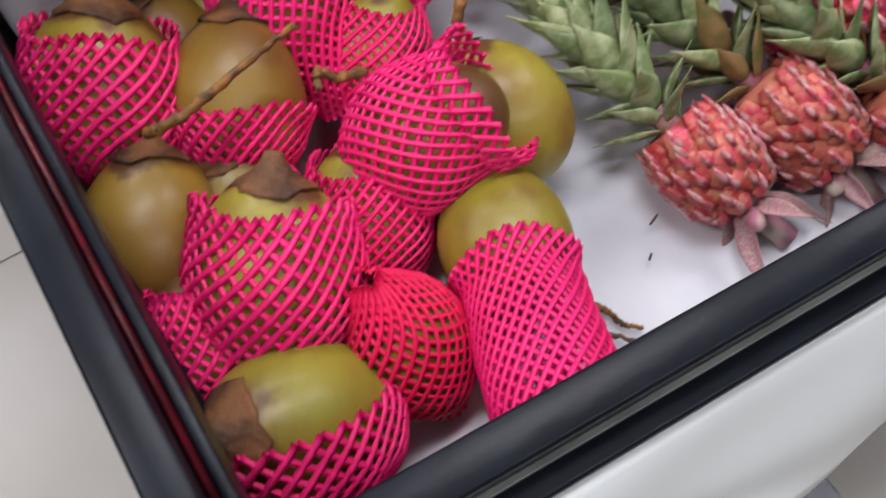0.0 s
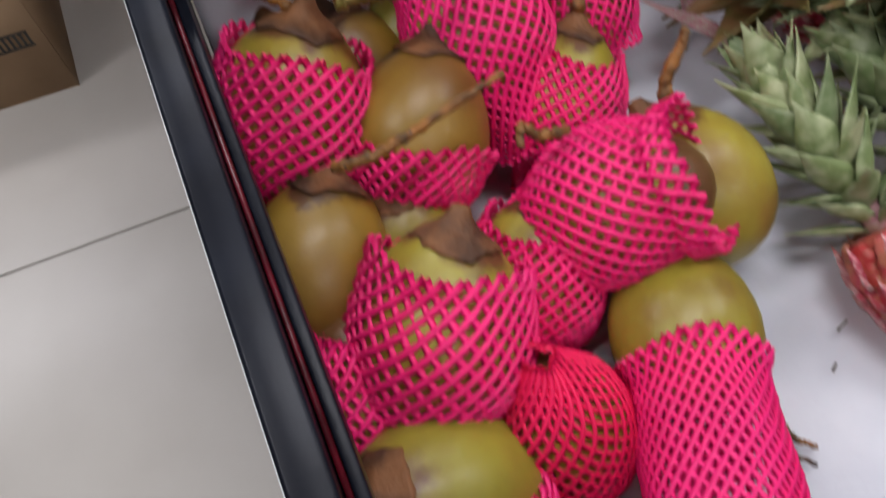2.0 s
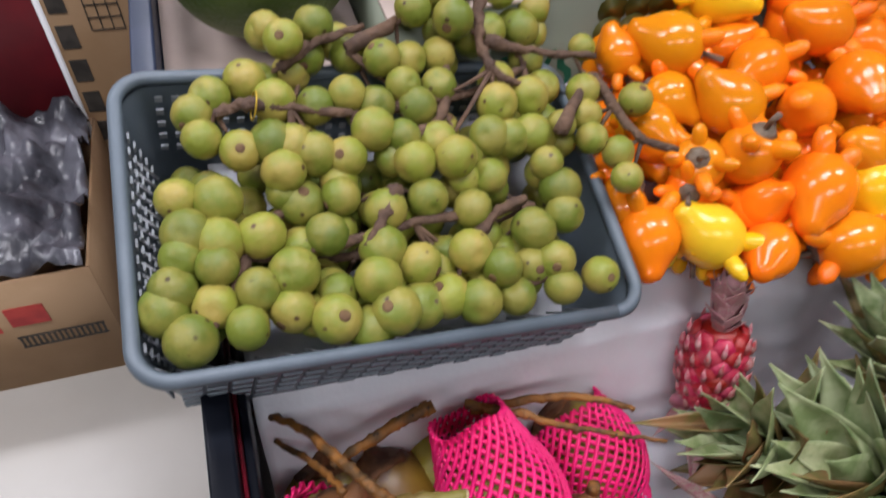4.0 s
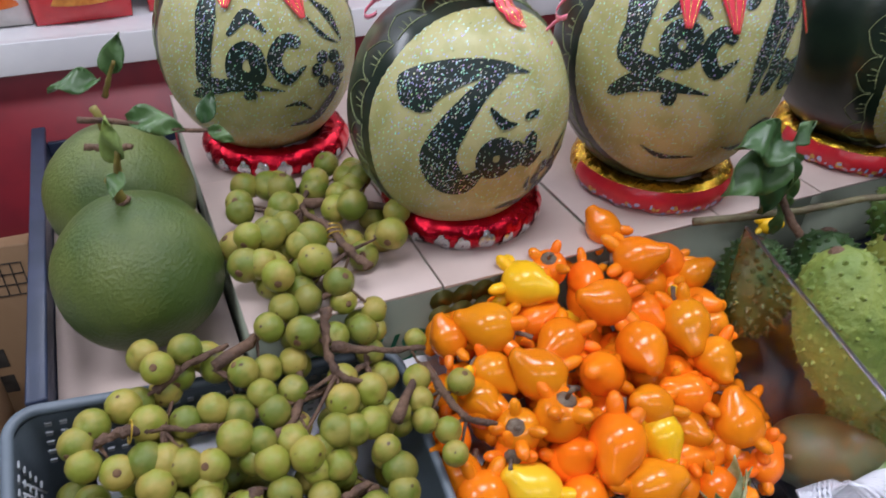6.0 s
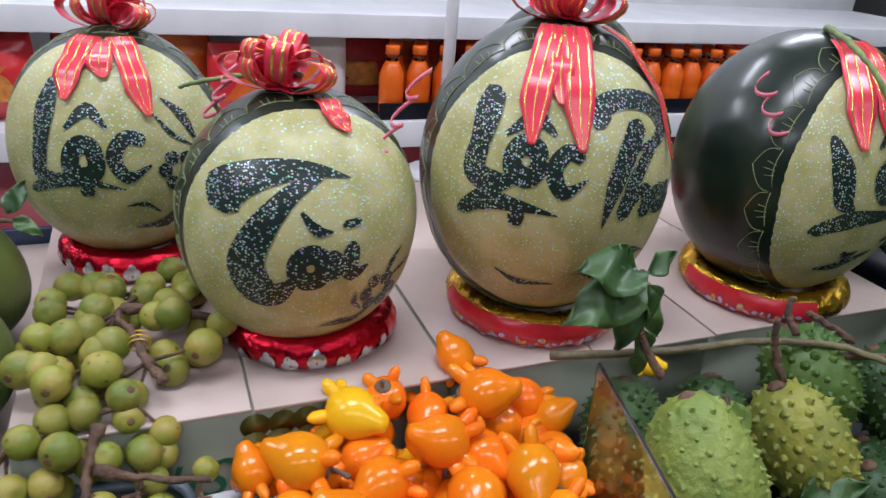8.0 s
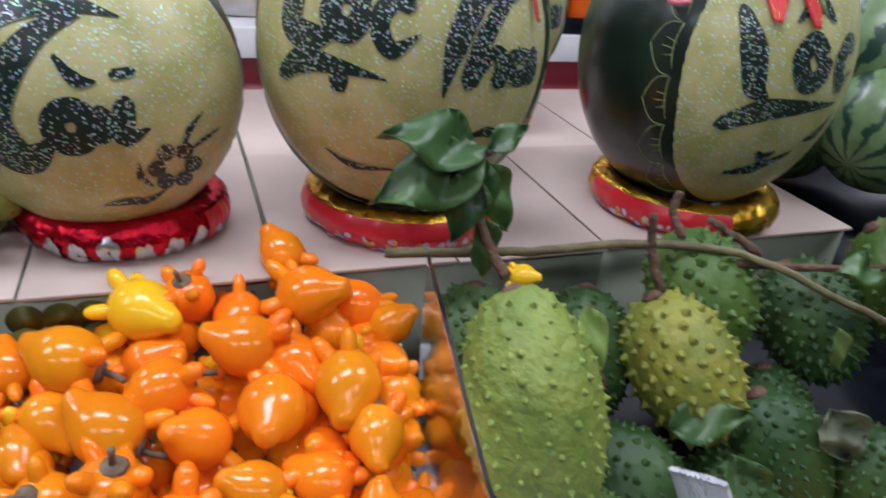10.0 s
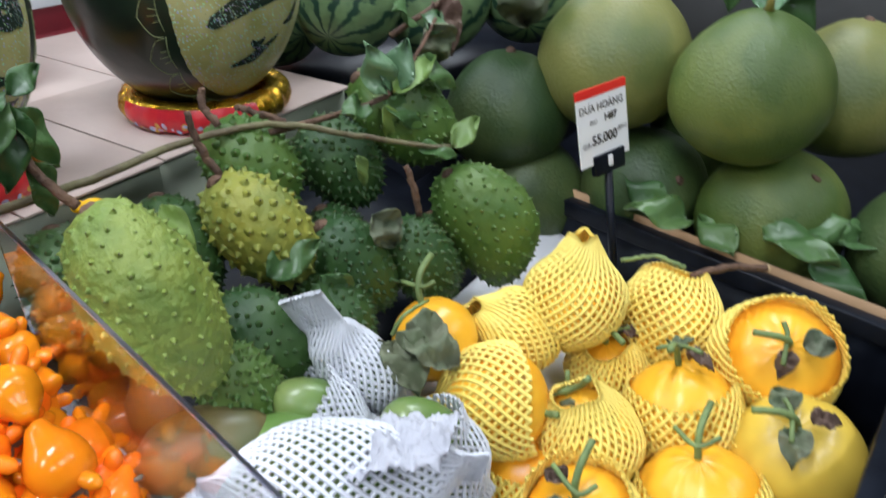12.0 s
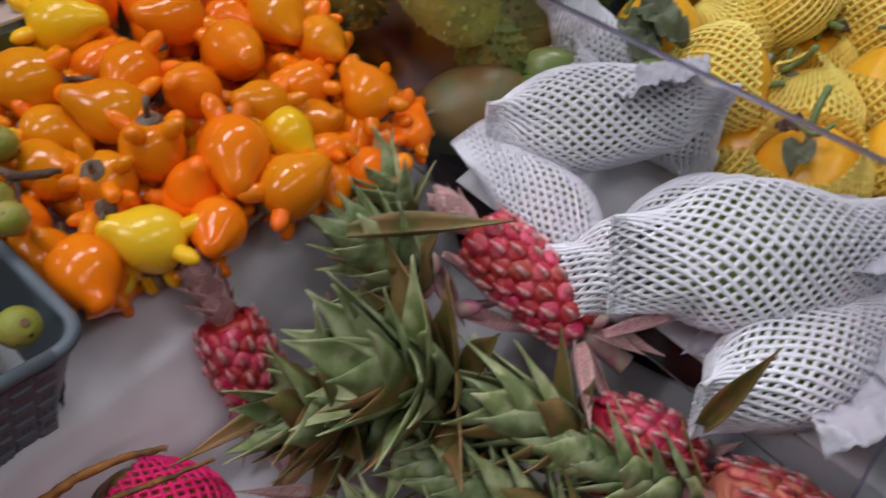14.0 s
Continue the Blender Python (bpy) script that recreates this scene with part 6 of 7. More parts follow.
def twig_with_leaves(points, r, label, leaves, name="leafy_twig", mats=TWIG):
    """A twig and its leaves: (place, way, up, mesh, scale)."""
    pts = curve_points(points, 6, 0.0008, 3)
    base = pts[0].copy()
    t = thing(name, label, "twig", Matrix.Translation(base))
    part("twig", tube([p - base for p in pts], [r * (1 - 0.45 * i / len(pts)) for i in range(len(pts))], 7), mats, t)
    for at, way, up, me, s in leaves:
        part("leaf", me, None, t, m=leafpose(Vector(at) - base, way, up) @ Matrix.Scale(s * 0.9, 4))
    return t


twig_with_leaves([(0.13, 0.905, 1.066), (0.132, 0.90, 1.085), (0.135, 0.895, 1.105)], 0.005, "pomelo stem with a pale young leaf",
                 [((0.133, 0.90, 1.09), (-0.1, -0.3, 1), (-0.3, -1, 0.2), LEAF_PALE, 0.9), ((0.132, 0.90, 1.08), (-0.3, -0.8, -0.3), (0, -0.5, 1), LEAF_GEO, 0.5)], mats=STALKG)
twig_with_leaves([(0.10, 1.00, 1.10), (0.14, 0.99, 1.095), (0.20, 0.98, 1.08), (0.25, 0.97, 1.075)], 0.004, "pomelo twig with dark green leaves",
                 [((0.15, 0.99, 1.10), (1, -0.35, -0.2), (-0.2, -0.7, 1), LEAF_GEO, 0.95), ((0.23, 0.975, 1.085), (0.5, 0.3, 0.9), (-0.2, -1, 0.3), LEAF_GEO, 0.6), ((0.235, 0.97, 1.08), (0.6, -0.3, -0.3), (0, -0.8, 0.8), LEAF_GEO, 0.5)])
twig_with_leaves([(0.13, 1.115, 1.075), (0.14, 1.11, 1.10), (0.15, 1.10, 1.125)], 0.004, "pomelo stem with two dark leaves",
                 [((0.14, 1.11, 1.105), (0.4, -0.1, 1), (-0.2, -1, 0.3), LEAF_GEO, 0.8), ((0.13, 1.11, 1.10), (-1, -0.2, 0.1), (-0.1, -0.6, 1), LEAF_GEO, 0.9)], mats=STALKG)
stalk([(0.105, 0.93, 1.10), (0.125, 0.93, 1.095), (0.15, 0.93, 1.09)], 0.0045, 0.004, "short cut pomelo twig", TWIG, False, 31)

pomelo((1.652, 0.568, 0.868), 0.112, POMELOD, "dark green pomelo behind the soursops", False)
pomelo((1.733, 0.411, 0.971), 0.130, POMELOY, "olive pomelo with scuffed skin", False)
pomelo((1.690, 0.180, 0.972), 0.120, POMELO, "large pale green pomelo on the heap")
pomelo((1.719, 0.318, 0.755), 0.112, POMELOD, "dark green pomelo low in the heap", False, (-0.5, -0.6, 0.5))
pomelo((1.712, 0.105, 0.765), 0.120, POMELO, "green pomelo low in the heap", False, (-0.3, -0.4, 0.8))
pomelo((1.93, 0.06, 0.93), 0.122, POMELOY, "olive pomelo at the end of the heap", False)
pomelo((1.93, 0.27, 0.78), 0.118, POMELOD, "dark green pomelo deep in the heap", False)
pomelo((1.70, -0.12, 0.78), 0.115, POMELOD, "dark green pomelo at the end of the heap", False)
pomelo((1.92, 0.45, 0.92), 0.118, POMELOD, "dark green pomelo deep in the heap", False)
pomelo((1.66, 0.52, 0.72), 0.110, POMELOD, "dark green pomelo low in the heap", False)
neighbour = thing("neighbour_bin", "black produce bin beside the stand", "bin", pose(1.54, -0.3, 0), kind="structure")
part("bin_floor", box(0, 0, 0.55, 1.2, 1.6, 0.60), BLACK_STEEL, neighbour)
part("back_shelf", box(-0.02, 0.98, 0.60, 1.2, 1.6, 0.86), BLACK_STEEL, neighbour)


def watermelon(c, r, axis, spin):
    t = thing("watermelon", "green watermelon with dark wavering stripes", "watermelon", along(c, axis, spin), "striped watermelons")
    part("rind", lathe(egg(r, r * 1.12, rows=22), 40, rough=0.02, seed=int(spin)), WATERMELON, t)
    part("stem", tube([(0, 0, r * 1.10), (0.003, 0, r * 1.12 + 0.012), (0.008, 0.002, r * 1.12 + 0.024)], [0.006, 0.004, 0.004], 7), VINE, t, "dry green stem")


watermelon((1.600, 0.875, 1.030), 0.097, (1, 0.3, 0.5), 10)
watermelon((1.755, 0.785, 1.015), 0.102, (0.9, -0.3, 0.7), 60)
watermelon((1.905, 0.665, 1.035), 0.108, (0.9, 0.5, 0.5), 110)
watermelon((1.640, 0.960, 1.130), 0.110, (0.9, 0.3, 0.5), 160)
watermelon((1.80, 0.800, 1.160), 0.112, (0.8, -0.4, 0.5), 220)
watermelon((1.97, 0.65, 1.15), 0.110, (0.9, 0.2, 0.6), 300)
watermelon((1.45, 1.05, 1.03), 0.105, (0.9, 0.3, 0.2), 30)
watermelon((1.60, 1.08, 0.98), 0.105, (0.2, 0.9, 0.2), 30)

# ---- soursops ----
def soursop(c, axis, rx, rz, skin, spine, label, seed, bend=0.0, spike=0.006, count=230):
    """A heart-shaped fruit covered with soft curved spines; its stem end points along axis."""
    t = thing("soursop", label, "soursop", along(c, axis, seed * 40), "soursops")
    rnd = random.Random(seed)
    def shape(a, b):
        k = math.sin(b)
        r = rx * math.cos(b) * (1 + 0.05 * k) * (1 + 0.05 * math.sin(2 * a + seed))
        p = Vector((r * math.cos(a), r * math.sin(a), rz * k))
        p *= 1 + 0.05 * noise.noise(p * 18 + Vector((seed, 0, 0)))
        p.x += bend * (1 - k * k) * rx
        return p
    g = sheet(90, 60, lambda u, v: shape(2 * math.pi * u, math.pi * (v * 0.995 - 0.4975)))
    for i in range(len(g.v)):
        p = Vector(g.v[i])
        g.v[i] = tuple(p * (1 + 0.11 * max(0, 0.42 - noise.voronoi(p * 58)[0][0])))
    part("skin", g, skin, t)
    spines, tips = Geo(), Geo()
    for i in range(count):
        k = -0.97 + 1.90 * (i + 0.5) / count
        b, a = math.asin(k), i * 2.39996 + rnd.uniform(-.12, .12)
        p = shape(a, b)
        n = Vector((p.x / rx ** 2, p.y / rx ** 2, p.z / rz ** 2)).normalized()
        w = spike * rnd.uniform(0.65, 1.0)
        hook = (n + Vector((0, 0, -0.5))).normalized()
        spines.add(tube([p - n * 0.002, p + n * w * 0.25, p + n * w * 0.55 + hook * w * 0.2, p + n * w * 0.62 + hook * w * 0.5], [w * 1.25, w * 0.62, w * 0.27, w * 0.10], 6))
        q = p + n * w * 0.62 + hook * w * 0.5
        tips.add(tube([q - hook * w * 0.18, q + hook * w * 0.14], [w * 0.24, w * 0.08], 4))
    part("spine_cover", spines, spine, t, "soft curved spines")["kind"] = "stuff"
    part("spine_tip", tips, SPINETIP, t, "dark tips of the spines")["kind"] = "stuff"
    part("stem_button", lathe([(0.012, rz * 0.96), (0.010, rz * 0.99), (0.005, rz * 1.03)], 10), TWIG, t)
    return t


soursop((0.868, 0.530, 0.915), (-0.12, 0.42, 0.85), 0.060, 0.104, SOURL, SOURL, "large pale green soursop leaning on the acrylic", 1, spike=0.0050, count=200)
soursop((1.065, 0.589, 0.885), (-0.35, 0.45, 0.80), 0.054, 0.082, SOURY, SOURY, "yellowing soursop with dark-tipped spines", 2, spike=0.0070, count=150)
soursop((1.336, 0.439, 0.812), (-0.25, 0.42, 0.85), 0.064, 0.098, SOUR, SOUR, "curved green soursop beside the melons", 3, 0.25, 0.005)
soursop((0.995, 0.530, 0.785), (-0.45, 0.45, 0.60), 0.056, 0.080, SOURD, SOURD, "dark green soursop in front of the others", 4, spike=0.005)
soursop((1.143, 0.515, 0.820), (-0.35, 0.35, 0.80), 0.046, 0.076, SOURD, SOURD, "dark green soursop in the middle", 5, spike=0.005)
soursop((1.233, 0.468, 0.797), (-0.3, 0.35, 0.80), 0.043, 0.070, SOURD, SOURD, "small dark green soursop", 6, spike=0.0055)
soursop((1.110, 0.640, 0.935), (-0.2, 0.5, 0.7), 0.052, 0.070, SOUR, SOUR, "green soursop at the carton edge", 7, spike=0.0070, count=160)
soursop((1.240, 0.610, 0.905), (-0.3, 0.5, 0.7), 0.050, 0.070, SOURD, SOURD, "dark green soursop at the carton edge", 8, spike=0.006)
soursop((1.350, 0.580, 0.945), (-0.4, 0.5, 0.55), 0.062, 0.090, SOUR, SOUR, "green soursop under the leafy branch", 9, spike=0.005)
soursop((0.995, 0.660, 0.860), (0.1, 0.4, 0.9), 0.050, 0.075, SOURD, SOURD, "dark green soursop behind the pale one", 10, spike=0.005)
soursop((0.930, 0.500, 0.780), (-0.3, 0.2, 0.7), 0.042, 0.060, SOUR, SOUR, "small soursop under the pale one", 11, spike=0.006)
soursop((1.19, 0.57, 0.80), (-0.1, 0.4, 0.8), 0.045, 0.07, SOURD, SOURD, "dark green soursop deep in the heap", 12)
soursop((0.880, 0.680, 0.870), (0.0, 0.3, 0.9), 0.05, 0.07, SOURD, SOURD, "dark green soursop at the carton edge", 13, spike=0.006)
soursop((1.08, 0.50, 0.77), (0.3, 0.3, 0.7), 0.05, 0.07, SOURD, SOURD, "dark green soursop deep in the heap", 14)
soursop((1.30, 0.49, 0.77), (0.3, 0.3, 0.7), 0.045, 0.06, SOURD, SOURD, "dark green soursop deep in the heap", 15)
nipple_fruit((0.962, 0.752, 0.908), (0.5, -0.5, 0.2), 1, 0.5, 3, False)

# the long branch over the soursops, with its leaves
twig_with_leaves([(0.795, 0.735, 0.962), (0.84, 0.715, 0.968), (0.93, 0.690, 0.975), (1.03, 0.660, 0.990), (1.12, 0.615, 0.995), (1.20, 0.550, 0.970), (1.27, 0.500, 0.945), (1.33, 0.470, 0.93)], 0.0056, "long thin soursop branch with a green cut end",
                 [((1.18, 0.53, 0.955), (0.1, -0.3, -1), (-0.3, -1, 0.2), LEAF_PALE, 0.75), ((1.31, 0.475, 0.935), (0.7, -0.1, 0.35), (-0.4, -0.7, 0.9), LEAF_PALE, 1.25), ((1.27, 0.50, 0.94), (0.5, -0.5, -0.1), (-0.2, -0.5, 1), LEAF_GEO, 0.8)], "soursop_branch", BRANCH)
twig_with_leaves([(0.885, 0.645, 0.975), (0.868, 0.67, 1.01), (0.864, 0.69, 1.055), (0.868, 0.695, 1.085)], 0.0055, "soursop stem with broad glossy leaves",
                 [((0.866, 0.69, 1.085), (-0.92, -0.18, 0.22), (-0.1, -0.75, 0.75), LEAF_BROAD, 1.0), ((0.866, 0.69, 1.075), (-0.88, -0.25, -0.18), (-0.2, -0.85, 0.5), LEAF_BROAD, 1.1), ((0.868, 0.69, 1.075), (-0.35, -0.30, -0.75), (-0.2, -0.9, 0.35), LEAF_GEO, 1.2), ((0.870, 0.69, 1.07), (0.35, -0.2, -0.75), (0.3, -0.9, 0.3), LEAF_GEO, 1.05), ((0.87, 0.69, 1.085), (0.8, 0.1, 0.35), (0.2, -0.8, 0.5), LEAF_GEO, 0.7), ((0.87, 0.68, 1.02), (0.1, -0.2, -1), (0.1, -1, 0.1), LEAF_GEO, 0.9)])
twig_with_leaves([(1.120, 0.615, 0.985), (1.20, 0.590, 0.985), (1.285, 0.563, 0.995), (1.335, 0.555, 1.030), (1.40, 0.56, 1.075)], 0.0045, "branch with glossy green leaves above the soursops",
                 [((1.285, 0.563, 1.00), (-0.35, 0.1, 0.9), (-0.6, -0.8, 0.3), LEAF_SHEEN, 1.15), ((1.29, 0.560, 1.00), (0.35, -0.1, 0.75), (-0.6, -0.7, 0.5), LEAF_SHEEN, 1.15),
                  ((1.29, 0.555, 1.00), (0.85, -0.25, 0.55), (-0.4, -0.5, 0.9), LEAF_PALE, 1.5), ((1.28, 0.56, 0.99), (0.5, -0.5, -0.5), (-0.3, -0.7, 0.7), LEAF_GEO, 1.0),
                  ((1.28, 0.56, 0.985), (0.1, -0.2, -1), (-0.4, -0.9, 0.1), LEAF_PALE, 1.0), ((1.25, 0.57, 0.99), (-0.8, -0.2, 0.2), (-0.2, -0.7, 0.8), LEAF_GEO, 0.9),
                  ((1.34, 0.555, 1.03), (0.5, -0.5, -0.4), (-0.3, -0.7, 0.7), LEAF_GEO, 1.1), ((1.39, 0.56, 1.07), (0.2, -0.2, -0.9), (-0.6, -0.8, 0.2), LEAF_WILT, 1.2), ((1.38, 0.56, 1.06), (0.7, 0.2, 0.2), (-0.3, -0.6, 0.9), LEAF_GEO, 1.1)], "leafy_branch")
twig_with_leaves([(1.43, 0.66, 1.03), (1.50, 0.62, 1.07), (1.56, 0.60, 1.10), (1.64, 0.56, 1.12)], 0.005, "second leafy branch in front of the watermelons",
                 [((1.46, 0.65, 1.05), (-0.5, -0.3, 0.3), (-0.4, -0.7, 0.6), LEAF_GEO, 1.2), ((1.50, 0.62, 1.07), (-0.2, -0.5, -0.4), (-0.5, -0.7, 0.5), LEAF_DEAD, 1.5), ((1.64, 0.56, 1.12), (0.2, -0.25, -0.9), (-0.7, -0.6, 0.2), LEAF_WILT, 2.2),
                  ((1.60, 0.57, 1.115), (0.5, -0.3, -0.1), (-0.4, -0.5, 0.8), LEAF_WILT, 1.5), ((1.55, 0.60, 1.10), (-0.1, 0.1, 1), (-0.7, -0.7, 0.1), LEAF_DEAD, 1.0)], "leafy_branch")
rnd = random.Random(17)
twig_with_leaves([(1.98, 0.50, 1.08), (1.90, 0.40, 1.14), (1.82, 0.30, 1.17), (1.78, 0.18, 1.18)], 0.005, "dark leafy pomelo branch on top of the heap",
                 [((1.98 - 0.2 * k / 20, 0.50 - 0.34 * k / 20, 1.12 + 0.07 * math.sin(0.17 * k)), (rnd.uniform(-0.8, 0.4), rnd.uniform(-0.8, 0.6), rnd.uniform(-0.7, 0.8)), (-0.8, -0.3, 0.5), (LEAF_GEO, LEAF_SHEEN, LEAF_GEO, LEAF_PALE)[k % 4], rnd.uniform(1.3, 2.0)) for k in range(20)], "leafy_branch")
for a, b, c2, s in (((1.045, 0.625, 0.955), (1.035, 0.64, 0.99), (1.03, 0.645, 1.03), 41), ((0.985, 0.60, 0.865), (0.975, 0.62, 0.90), (0.98, 0.64, 0.935), 42), ((1.235, 0.475, 0.865), (1.23, 0.48, 0.90), (1.225, 0.49, 0.935), 43), ((1.195, 0.66, 0.965), (1.16, 0.69, 0.985), (1.15, 0.70, 0.99), 44), ((1.075, 0.65, 1.0), (1.07, 0.665, 1.02), (1.075, 0.67, 1.04), 45)):
    stalk([a, b, c2], 0.0055, 0.0045, "woody brown soursop stem on the heap", TWIG, False, s)
for at, way, up, me, s in (((1.07, 0.50, 0.85), (0.3, -0.4, -0.8), (-0.3, -0.8, 0.5), LEAF_GEO, 1.2), ((1.02, 0.54, 0.86), (0.6, -0.3, 0.3), (-0.3, -0.7, 0.7), LEAF_GEO, 1.0), ((0.945, 0.60, 0.965), (0.1, -0.5, -0.7), (-0.2, -0.9, 0.3), LEAF_PALE, 1.0), ((1.16, 0.49, 0.895), (0.2, -0.5, -0.7), (-0.4, -0.8, 0.3), LEAF_WILT, 0.9),
                           ((1.62, 0.07, 0.81), (0.2, -0.8, 0.0), (-0.6, -0.2, 0.8), LEAF_GEO, 1.4), ((1.58, 0.10, 0.80), (-0.2, -0.5, 0.1), (-0.4, -0.2, 1), LEAF_GEO, 1.5), ((1.62, 0.0, 0.80), (0.5, -0.6, 0.0), (-0.4, -0.2, 1), LEAF_GEO, 1.5), ((1.57, 0.20, 0.79), (-0.3, 0.4, 0.2), (-0.5, -0.2, 1), LEAF_GEO, 1.4), ((1.60, 0.03, 0.77), (-0.2, -0.7, -0.3), (-0.7, -0.2, 0.7), LEAF_GEO, 1.4), ((1.56, 0.13, 0.76), (0.4, 0.5, 0.2), (-0.7, -0.2, 0.7), LEAF_GEO, 1.3), ((1.60, 0.25, 0.78), (0.2, 0.6, 0.3), (-0.7, -0.3, 0.6), LEAF_GEO, 1.3)):
    solo("loose_leaf", me, None, "glossy green leaf among the fruit", "leaf", leafpose(at, way, up) @ Matrix.Scale(s, 4), "loose leaves")
stalk([(1.44, 0.16, 0.775), (1.475, 0.12, 0.785), (1.505, 0.075, 0.785)], 0.006, 0.006, "brown twig with a pale cut end", TWIG, True, 51)
stalk([(1.43, 0.17, 0.79), (1.42, 0.21, 0.80), (1.40, 0.25, 0.79)], 0.004, 0.003, "green leafy twig end", VINE, False, 52)

# ---- golden melons in yellow nets ----
def golden_melon(c, axis, r, cover, label, seed, skin=YMELON, stemmed=True, leaf=0, flare=0.006, open_end=0.0):
    t = thing("golden_melon", label, "melon", along(c, axis, seed * 33), "golden melons")
    ribs = lambda p: p * (1 + 0.018 * abs(math.sin(5 * math.atan2(p.y, p.x))))  # noqa: E731
    part("fruit", lathe(egg(r, r * 0.95, rows=18), 40, ribs), skin, t)
    if cover:
        lo, hi = cover

        def around(u, v):
            k = lo + (hi - lo) * v
            rr = r * math.sqrt(max(0, 1 - min(1, abs(k)) ** 2))
            if k < 0:
                rr = max(rr, r * 0.30 * (1.7 + max(k, -1.7)))
            if k > 0.55:
                rr = max(rr, r * (0.83 - (0.75 if hi < 1 else 0.85) * (k - 0.55)) + open_end)
            rr += 0.0035 + flare * max(0, v - 0.8) * 5 + 0.004 * noise.noise((math.cos(6.28 * u) * 1.4, math.sin(6.28 * u) * 1.4, v * 3 + seed))
            return (rr * math.cos(6.2832 * u), rr * math.sin(6.2832 * u), k * r * 0.98 + 0.004 * math.sin(18.85 * u + seed))
        part("foam_net", net(around, 34, 0.20 * (hi - lo) * r / 0.1, 0.0025, 28), YFOAM, t, "yellow foam net sleeve")
    if stemmed:
        rnd = random.Random(seed)
        a = rnd.uniform(0, 6.28)
        top = [(0, 0, r * 0.93), (0.004 * math.cos(a), 0.004 * math.sin(a), r + 0.018), (0.02 * math.cos(a), 0.02 * math.sin(a), r + 0.034), (0.048 * math.cos(a), 0.048 * math.sin(a), r + 0.040)]
        part("stalk", tube(curve_points(top, 4), [0.0042] * 13, 7), VINE, t, "green stalk")
        part("cross_stalk", tube(curve_points([(0.012 * math.cos(a) - 0.03 * math.sin(a), 0.012 * math.sin(a) + 0.03 * math.cos(a), r + 0.022), (0.006, 0.006, r + 0.020), (0.012 * math.cos(a) + 0.022 * math.sin(a), 0.012 * math.sin(a) - 0.022 * math.cos(a), r + 0.024)], 4), [0.003] * 9, 6), VINE, t, "cross piece of the vine")
        for i in range(leaf):
            b = a + 1.3 + 1.9 * i
            part("leaf", (LEAF_WILT, LEAF_DEAD)[(i + seed) % 2], None, t, "wilted leaf", leafpose((0.012 * math.cos(b), 0.012 * math.sin(b), r + 0.014), (math.cos(b), math.sin(b), 0.15), (0, 0, 1)) @ Matrix.Scale(0.62, 4))
    return t


golden_melon((1.316, 0.280, 0.762), (0.12, 0.02, 0.95), 0.066, (-1.1, 1.42), "golden melon closed inside a yellow foam net", 1, stemmed=False, leaf=0)
golden_melon((1.412, 0.176, 0.708), (0.35, 0.1, 0.8), 0.074, (-1.1, 1.02), "golden melon wholly covered by yellow foam net", 2, stemmed=False)
golden_melon((1.392, 0.030, 0.718), (-0.55, -0.15, 0.70), 0.078, (-1.2, 0.90), "golden melon in an open yellow net with dead leaf", 3, leaf=2, flare=0.02)
golden_melon((1.284, -0.027, 0.670), (-0.35, 0.10, 0.80), 0.076, None, "bare pale yellow melon with a dead leaf", 4, YPALE, leaf=3)
golden_melon((1.283, 0.108, 0.672), (0.1, 0.25, 0.9), 0.070, (-1.2, 0.62), "golden melon in a low yellow net with wilted leaf", 5, leaf=2)
golden_melon((1.131, 0.295, 0.713), (0.55, -0.75, 0.12), 0.066, (-2.0, 0.55), "golden melon in a yellow net laid on its side", 6, leaf=1)
golden_melon((1.328, 0.222, 0.660), (-0.2, 0.1, 0.9), 0.054, (-1.1, 1.02), "golden melon under the others in yellow net", 7, leaf=2)
golden_melon((1.173, 0.190, 0.672), (-0.1, 0.25, 0.9), 0.062, (-1.2, 1.2), "golden melon in a closed yellow net", 8, stemmed=False)
golden_melon((1.075, 0.151, 0.646), (-0.30, 0.10, 0.88), 0.066, (-1.2, 0.95), "golden melon in an open yellow net with leafy stalk", 9, leaf=2, flare=0.018)
golden_melon((1.184, 0.050, 0.632), (0.0, 0.22, 0.95), 0.076, (-1.2, 0.66), "golden melon sitting in a yellow net", 10, leaf=0)
golden_melon((1.098, -0.018, 0.628), (-0.40, 0.15, 0.85), 0.078, (-1.2, 0.98), "golden melon in an open yellow net with curled stalk", 11, leaf=3, flare=0.018)
golden_melon((1.268, -0.092, 0.600), (0.3, -0.3, 0.8), 0.070, (-1.2, 1.05), "golden melon in a closed yellow net by the rail", 12, stemmed=False)
golden_melon((1.149, 0.394, 0.752), (-0.1, 0.3, 0.9), 0.054, None, "bare golden ribbed melon", 13, leaf=0)
golden_melon((1.250, 0.333, 0.722), (-0.55, 0.5, 0.6), 0.058, (-1.1, 1.4), "golden melon in a closed yellow net behind", 14, stemmed=False)
golden_melon((1.12, 0.24, 0.62), (0.2, 0.2, 0.9), 0.062, (-1.1, 0.6), "golden melon low in the heap", 15, leaf=1)
golden_melon((1.36, -0.03, 0.62), (0.2, 0.2, 0.9), 0.062, (-1.1, 0.9), "golden melon low in the heap", 16, stemmed=False)
golden_melon((1.19, 0.11, 0.585), (0.2, 0.2, 0.9), 0.060, (-1.1, 0.9), "golden melon low in the heap", 17, stemmed=False)
